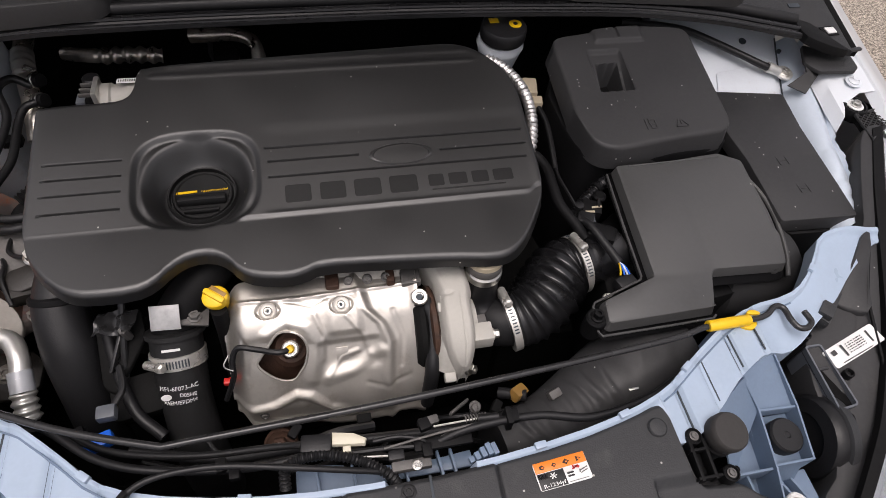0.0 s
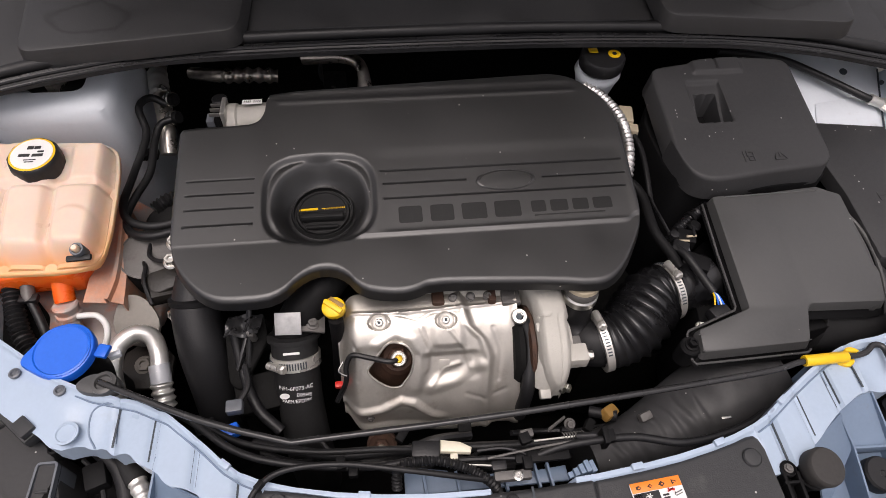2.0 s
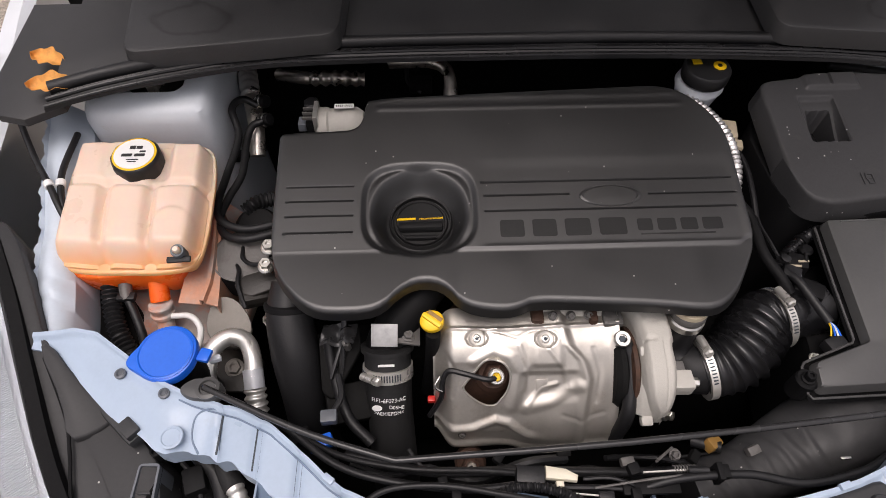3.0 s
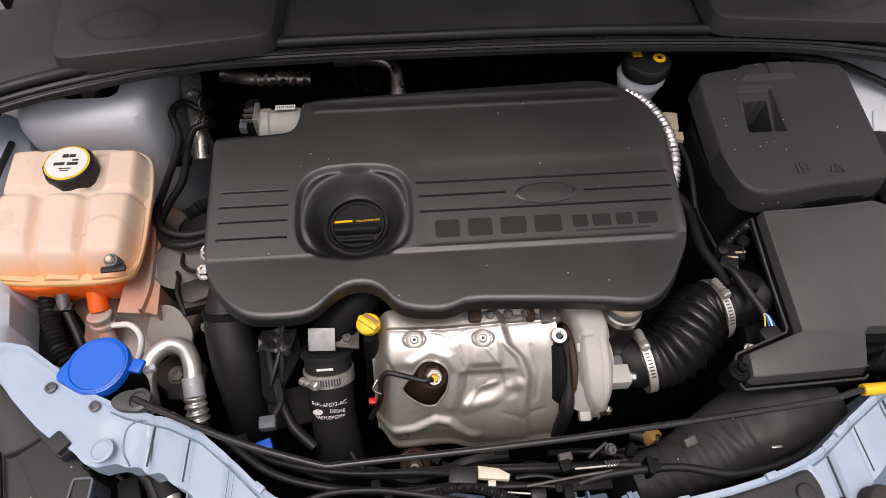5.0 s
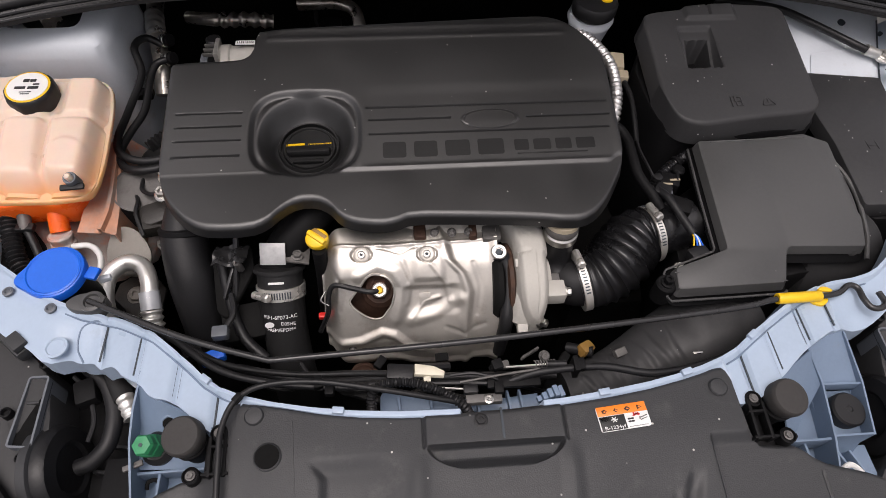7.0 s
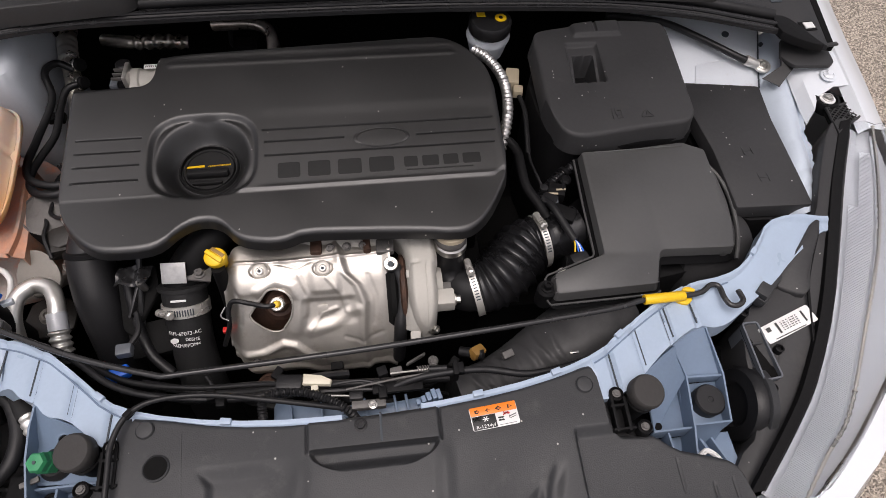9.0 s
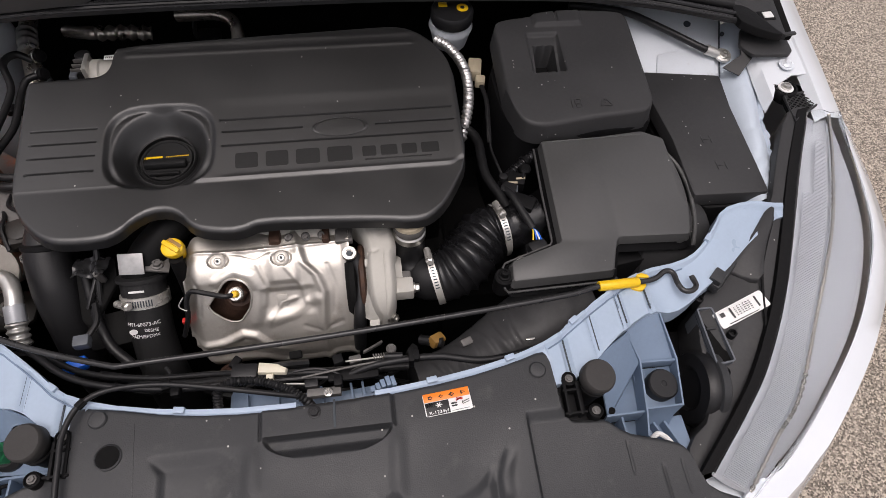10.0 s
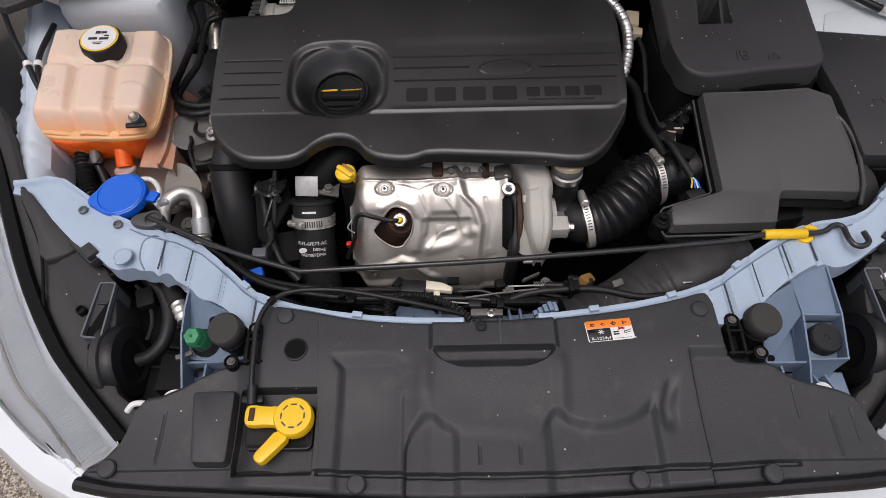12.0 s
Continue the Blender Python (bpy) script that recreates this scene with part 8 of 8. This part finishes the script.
earth = thing("earth_cable", (0.62, 0.57, 0.86), "thick black earth cable with a metal lug", "cable")
part("cable", tube([(0.440, 0.640, 0.897), (0.504, 0.625, 0.897), (0.541, 0.609, 0.897), (0.575, 0.583, 0.894), (0.618, 0.556, 0.885), (0.651, 0.532, 0.879), (0.666, 0.528, 0.875)], 0.0058, 12, 8), M_RUBBER, earth)
part("lug", tube([(0.658, 0.530, 0.877), (0.680, 0.524, 0.871)], (0.0085, 0.0075), 12, curve=False), M_ALU, earth)
part("ring", lathe([(0.014, 0), (0.014, 0.004), (0.010, 0.005), (0.007, 0.002)], (0.690, 0.523, 0.866), (0, -0.2, 1), 22), M_ALU, earth)
hexbolt((0.690, 0.523, 0.869), (0, -0.2, 1), 0.006, 0.007, earth)
for k, (px, py, pz) in enumerate(((0.650, 0.600, 0.8745), (0.708, 0.575, 0.8695))):
    part("panel_hole", lathe([(0.0062 - 0.0026 * k, 0), (0.0062 - 0.0026 * k, 0.004)], (px, py, pz), (0, -0.2, 1), 18), M_SEAM, body)

hinge = thing("wing_bracket", (0.77, 0.40, 0.86), "black plastic wing bracket with a diamond mesh", "bracket")
part("boss", lathe([(0.0205, -0.014), (0.0205, -0.002), (0.0190, 0.0), (0.0160, 0.0), (0.0150, -0.003), (0.004, -0.003)], (0.7615, 0.4320, 0.8725), (0, -0.05, 1), 32), M_DARK, hinge)
for k in range(8):
    a = math.pi * (0.25 + 0.16 * k)
    part("boss_rib", block((0.7615 + 0.0178 * math.cos(a), 0.4320 + 0.0178 * math.sin(a), 0.8728), (0.0050, 0.0014, 0.0016), 0.0004, (0, 0, math.degrees(a))), M_COWL, hinge)
MESH = [(0.7500, 0.4130), (0.8010, 0.4240), (0.8060, 0.3960), (0.7440, 0.3590)]
part("plate", slab(MESH, 0.8655, 0.006, 0.001, rounds=0), M_BLACKHOLE, hinge)
frame_line = [(x, y, 0.8690) for x, y in MESH]
part("mesh_frame", tube(frame_line + frame_line[:1], 0.0022, 8, curve=False), M_COWL, hinge)
for turn in (40, -40):
    d_, n_ = Vector((math.cos(radians(turn)), math.sin(radians(turn)))), Vector((-math.sin(radians(turn)), math.cos(radians(turn))))
    for k in range(-9, 10):
        base_ = Vector((0.775, 0.395)) + n_ * (0.0062 * k)
        cut = []
        for i in range(4):
            a_, b_ = Vector(MESH[i]), Vector(MESH[(i + 1) % 4])
            den = d_.x * (b_ - a_).y - d_.y * (b_ - a_).x
            w_ = a_ - base_
            t_, u_ = (w_.x * (b_ - a_).y - w_.y * (b_ - a_).x) / den, (w_.x * d_.y - w_.y * d_.x) / den
            if 0 <= u_ <= 1:
                cut.append(t_)
        if len(cut) == 2 and abs(cut[0] - cut[1]) > 0.004:
            p_, q_ = base_ + d_ * cut[0], base_ + d_ * cut[1]
            part("mesh_bar", tube([(p_.x, p_.y, 0.8685), (q_.x, q_.y, 0.8685)], 0.0009, 6, curve=False), M_COWL, hinge)
part("arm", slab([(0.744, 0.440), (0.752, 0.452), (0.800, 0.446), (0.804, 0.424), (0.782, 0.420), (0.770, 0.410), (0.748, 0.414)], 0.8640, 0.012, 0.002, rounds=1), M_DARK, hinge)
part("washer", lathe([(0.0125, 0.0), (0.0125, 0.0015), (0.011, 0.002)], (0.7615, 0.4320, 0.8705), (0, 0, 1), 24), M_LABEL, hinge, "white washer")
hexbolt((0.7615, 0.4320, 0.8725), (0, 0, 1), 0.0065, 0.006, hinge, M_STEEL)
part("wing_bolt", lathe([(0.009, 0), (0.009, 0.002), (0.005, 0.004), (0.004, 0.006)], (0.773, 0.470, 0.8868), (0, -0.1, 1), 20), M_PAINT, body, "white painted bolt")
part("wing_washer", lathe([(0.0130, 0), (0.0130, 0.0012), (0.0110, 0.0018)], (0.773, 0.470, 0.8855), (0, -0.1, 1), 24), M_INNER, body)
part("wing_flange", thicken(plate_mesh([resample([(0.722, 0.400, 0.848), (0.720, 0.45, 0.858), (0.722, 0.52, 0.872)], 10), resample([(0.732, 0.412, 0.868), (0.733, 0.46, 0.876), (0.738, 0.53, 0.886)], 10), resample([(0.745, 0.436, 0.872), (0.752, 0.48, 0.882), (0.758, 0.53, 0.890)], 10), resample([(0.775, 0.450, 0.880), (0.785, 0.49, 0.890), (0.79, 0.53, 0.898)], 10), resample([(0.802, 0.446, 0.886), (0.803, 0.49, 0.894), (0.806, 0.53, 0.900)], 10)]), 0.002), M_PAINT, body, "white painted wing flange")
part("cowl_end", slab([(-0.690, 0.535), (-0.735, 0.510), (-0.775, 0.520), (-0.800, 0.60), (-0.795, 0.75), (-0.66, 0.75)], lambda x, y: 0.930 + 0.10 * (y - 0.5), 0.012, 0.004, rounds=0), M_COWL, cowl, "black plastic cowl corner")
part("cowl_end", slab([(0.705, 0.545), (0.742, 0.528), (0.760, 0.508), (0.770, 0.502), (0.788, 0.641), (0.795, 0.75), (0.66, 0.75), (0.66, 0.58)], lambda x, y: 0.920 + 0.10 * (y - 0.5), 0.010, 0.002, rounds=0), M_COWL, cowl, "weathered black plastic cowl corner")
part("corner_gap", slab([(0.766, 0.510), (0.783, 0.505), (0.802, 0.640), (0.808, 0.75), (0.795, 0.75), (0.786, 0.641)], lambda x, y: 0.918 + 0.10 * (y - 0.5), 0.012, 0.001, rounds=0), M_BLACKHOLE, cowl)
part("tapered_end", slab([(0.686, 0.524), (0.690, 0.566), (0.722, 0.572), (0.742, 0.548), (0.756, 0.520), (0.768, 0.508), (0.762, 0.503), (0.737, 0.503), (0.704, 0.512)], lambda x, y: 0.9385 - 0.24 * (x - 0.69), 0.014, 0.003, rounds=1), M_DARK, cowl, "tapered black rubber end of the seal")
part("end_tip", block((0.778, 0.507, 0.9185), (0.022, 0.007, 0.004), 0.001, (0, 0, 8)), M_COWL, cowl)
part("corner_shelf", slab(roundpoly([(0.716, 0.547), (0.699, 0.507), (0.706, 0.495), (0.714, 0.484), (0.775, 0.480), (0.785, 0.488), (0.788, 0.523), (0.753, 0.530)], 0.004), lambda x, y: 0.900 + 0.06 * (y - 0.5), 0.006, 0.0015, rounds=0), M_COWL, cowl, "black plastic corner shelf")
part("corner_flap", folded_flap([(0.703, 0.512, 0.899), (0.727, 0.511, 0.899)], [(0.700, 0.494, 0.892), (0.721, 0.490, 0.892)], [(0.672, 0.486, 0.874), (0.694, 0.466, 0.872)]), M_RUBBER, cowl)
part("panel_joint", tube([(0.678, 0.488, 0.862 + 0.25 * -0.046), (0.692, 0.54, 0.862 + 0.25 * 0.006), (0.710, 0.60, 0.862 + 0.25 * 0.066)], 0.0014, 6, 4), M_SEAM, body)
part("tag_seat", block((0.752, 0.548, 0.9252), (0.026, 0.021, 0.002), 0.0004, (5, 0, 4)), M_DARK, cowl)
part("white_tag", block((0.754, 0.548, 0.9268), (0.017, 0.013, 0.002), 0.0004, (5, 0, 4)), M_LABEL, cowl)
part("slot", block((0.722, 0.612, 0.9315), (0.020, 0.009, 0.002), 0.0004, (5, 0, 0)), M_SEAM, cowl)

# left corner: washer tubes, clips and dry leaves
wt = thing("washer_tube", (-0.72, 0.45, 0.85), "thin black washer tubes with white clips", "tube")
part("tube", tube([(-0.815, 0.62, 0.885), (-0.797, 0.581, 0.882), (-0.742, 0.492, 0.880), (-0.705, 0.440, 0.877), (-0.686, 0.410, 0.872), (-0.664, 0.375, 0.85), (-0.65, 0.35, 0.80)], 0.0045, 10, 8), M_RUBBER, wt)
part("tube", tube([(-0.702, 0.545, 0.872), (-0.699, 0.480, 0.874), (-0.693, 0.445, 0.873), (-0.680, 0.408, 0.868), (-0.668, 0.37, 0.84)], 0.0045, 10, 8), M_RUBBER, wt)
part("clip", lathe([(0.0065, -0.005), (0.0065, 0.005)], (-0.705, 0.440, 0.877), (0.55, -0.8, -0.1), 14), M_LABEL, wt)
part("clip", lathe([(0.0065, -0.005), (0.0065, 0.005)], (-0.693, 0.445, 0.873), (0.25, -0.9, -0.1), 14), M_LABEL, wt)


def leaf(at, size, turn):
    t = thing("dry_leaf", at, "curled dry orange-brown leaf on the cowl corner", "leaf", "dry leaves")
    q = pose(*at, 12, -10, turn)

    def fn(u, v):
        a = 2 * u - 1
        w = math.sin(math.pi * min(1, 0.06 + 0.94 * v)) ** 0.7 * (0.42 + 0.07 * math.sin(17 * v))
        return q @ Vector((a * w * size, (v - 0.5) * size * 1.5, size * (0.22 * a * a + 0.12 * math.sin(5 * v))))
    part("blade", thicken(patch(10, 22, fn), 0.0004), M_LEAF, t)
    part("stalk", tube([tuple(q @ Vector((0, -0.72 * size, 0.0))), tuple(q @ Vector((0.1 * size, -1.05 * size, 0.1 * size)))], 0.0012, 6, curve=False), M_LEAF, t)


leaf((-0.722, 0.604, 0.958), 0.034, 70)
leaf((-0.704, 0.552, 0.952), 0.040, 95)

# ---- small parts deep in the bay ----
lo2 = thing("lower_oxygen_sensor", (-0.147, 0.105, 0.66), "bronze-brown lower sensor with a black rim", "sensor")
part("boss", lathe([(0.020, -0.02), (0.020, 0.0), (0.017, 0.003), (0.014, 0.001)], (-0.147, 0.104, 0.698), (0, -0.5, 0.85), 24), M_RUST, lo2)
part("nut", lathe([(0.011, 0.0), (0.011, 0.012), (0.009, 0.014)], (-0.147, 0.104, 0.698), (0, -0.5, 0.85), 6), M_RUST, lo2, smooth=False)
part("sleeve", lathe([(0.006, 0.012), (0.006, 0.024), (0.004, 0.026)], (-0.147, 0.104, 0.698), (0, -0.5, 0.85), 16), M_PIPE, lo2)
part("lead", tube([(-0.147, 0.092, 0.720), (-0.160, 0.082, 0.728), (-0.185, 0.080, 0.735), (-0.21, 0.09, 0.74), (-0.225, 0.11, 0.74)], 0.0032, 8, 6), M_RUBBER, lo2)
gplug = thing("grey_connector", (-0.318, 0.137, 0.77), "small dark grey electrical connector", "connector")
part("shell", block((-0.318, 0.137, 0.786), (0.020, 0.016, 0.014), 0.003, (0, 0, 4)), M_SLATE, gplug)
part("lead", tube([(-0.312, 0.146, 0.785), (-0.305, 0.165, 0.786), (-0.310, 0.190, 0.79)], 0.004, 8, 6), M_RUBBER, gplug)
crimp = thing("crumpled_plate", (-0.308, 0.228, 0.80), "crumpled black plastic plate under the engine cover", "plate")


def crumple(u, v):
    return Vector((-0.330 + 0.042 * u + 0.004 * v, 0.212 + 0.030 * v, 0.826 + 0.006 * noise.noise(Vector((4 * u, 3 * v, 1.7))) + 0.003 * math.sin(9 * u + 3 * v)))


part("sheet", thicken(patch(18, 14, crumple), 0.0012), M_ROD, crimp)
part("stud", lathe([(0.005, -0.02), (0.005, 0.004), (0.003, 0.006)], (-0.298, 0.216, 0.822), (0, -0.2, 1), 6), M_DULL, crimp, smooth=False)
loom = thing("corrugated_conduit", (0.32, 0.34, 0.82), "black corrugated wiring conduit by the battery", "conduit")
part("conduit", tube([(0.262, 0.300, 0.832), (0.276, 0.315, 0.840), (0.303, 0.337, 0.844), (0.340, 0.360, 0.842), (0.37, 0.38, 0.83)], 0.0075, 12, 30, wave=lambda q: 0.0013 * math.sin(2 * math.pi * q / 0.005)), M_BELLOW, loom)
part("tie", lathe([(0.0095, -0.003), (0.0095, 0.003)], (0.303, 0.337, 0.844), (0.8, 0.6, 0), 16), M_DARK, loom)
part("wire", tube([(0.268, 0.31, 0.84), (0.262, 0.335, 0.845), (0.258, 0.37, 0.846), (0.262, 0.41, 0.85)], 0.0022, 6, 6), M_RUBBER, loom)
part("wire", tube([(0.290, 0.33, 0.846), (0.296, 0.315, 0.852), (0.292, 0.298, 0.852)], 0.0022, 6, 6), M_RUBBER, loom)
coil = thing("relay_block", (0.285, 0.30, 0.83), "black relay block with a brass strip", "relay")
part("case", block((0.284, 0.302, 0.842), (0.026, 0.022, 0.020), 0.003, (0, 0, -20)), M_DARK, coil)
part("brass_strip", block((0.289, 0.299, 0.8525), (0.014, 0.003, 0.0016), 0.0005, (0, 0, 0)), M_TAN, coil)
part("clip_frame", block((0.276, 0.285, 0.846), (0.014, 0.018, 0.003), 0.001, (0, 0, -12)), M_SLATE, coil)
part("dome", lathe([(0.009, 0.0), (0.009, 0.004), (0.006, 0.007)], (0.300, 0.318, 0.848), (0, 0, 1), 16), M_DARK, coil)
# fine scratches across the battery cover
for (ax_, ay_), (bx_, by_) in (((0.300, 0.560), (0.330, 0.550)), ((0.312, 0.545), (0.346, 0.538)), ((0.330, 0.552), (0.350, 0.546)), ((0.47, 0.50), (0.478, 0.505))):
    part("scratch", tube([(ax_, ay_, 0.9012), ((ax_ + bx_) / 2, (ay_ + by_) / 2 + 0.002, 0.9012), (bx_, by_, 0.9012)], 0.0005, 5, 4), M_TAG, battery)
# spare leads and hoses low behind the front panel
low = thing("low_wiring", (0.0, 0.09, 0.70), "black leads and hoses low behind the front panel", "wiring")
rnd = random.Random(11)
for k in range(9):
    x0 = -0.30 + 0.065 * k
    z0 = 0.70 + 0.05 * rnd.random()
    part("lead", tube([(x0 + 0.05 * i + 0.012 * rnd.uniform(-1, 1), 0.085 + 0.02 * rnd.uniform(-1, 1), z0 + 0.02 * rnd.uniform(-1, 1)) for i in range(5)], rnd.choice((0.003, 0.004, 0.006)), 8, 6), M_RUBBER, low)
for k in range(5):
    p = (-0.12 + 0.075 * k, 0.075 + 0.012 * rnd.random(), 0.775 + 0.02 * rnd.random())
    part("lug", block(p, (0.016, 0.010, 0.010), 0.002, (20 * rnd.random(), 0, 60 * rnd.random())), rnd.choice((M_DULL, M_DARK, M_BLOCK)), low)
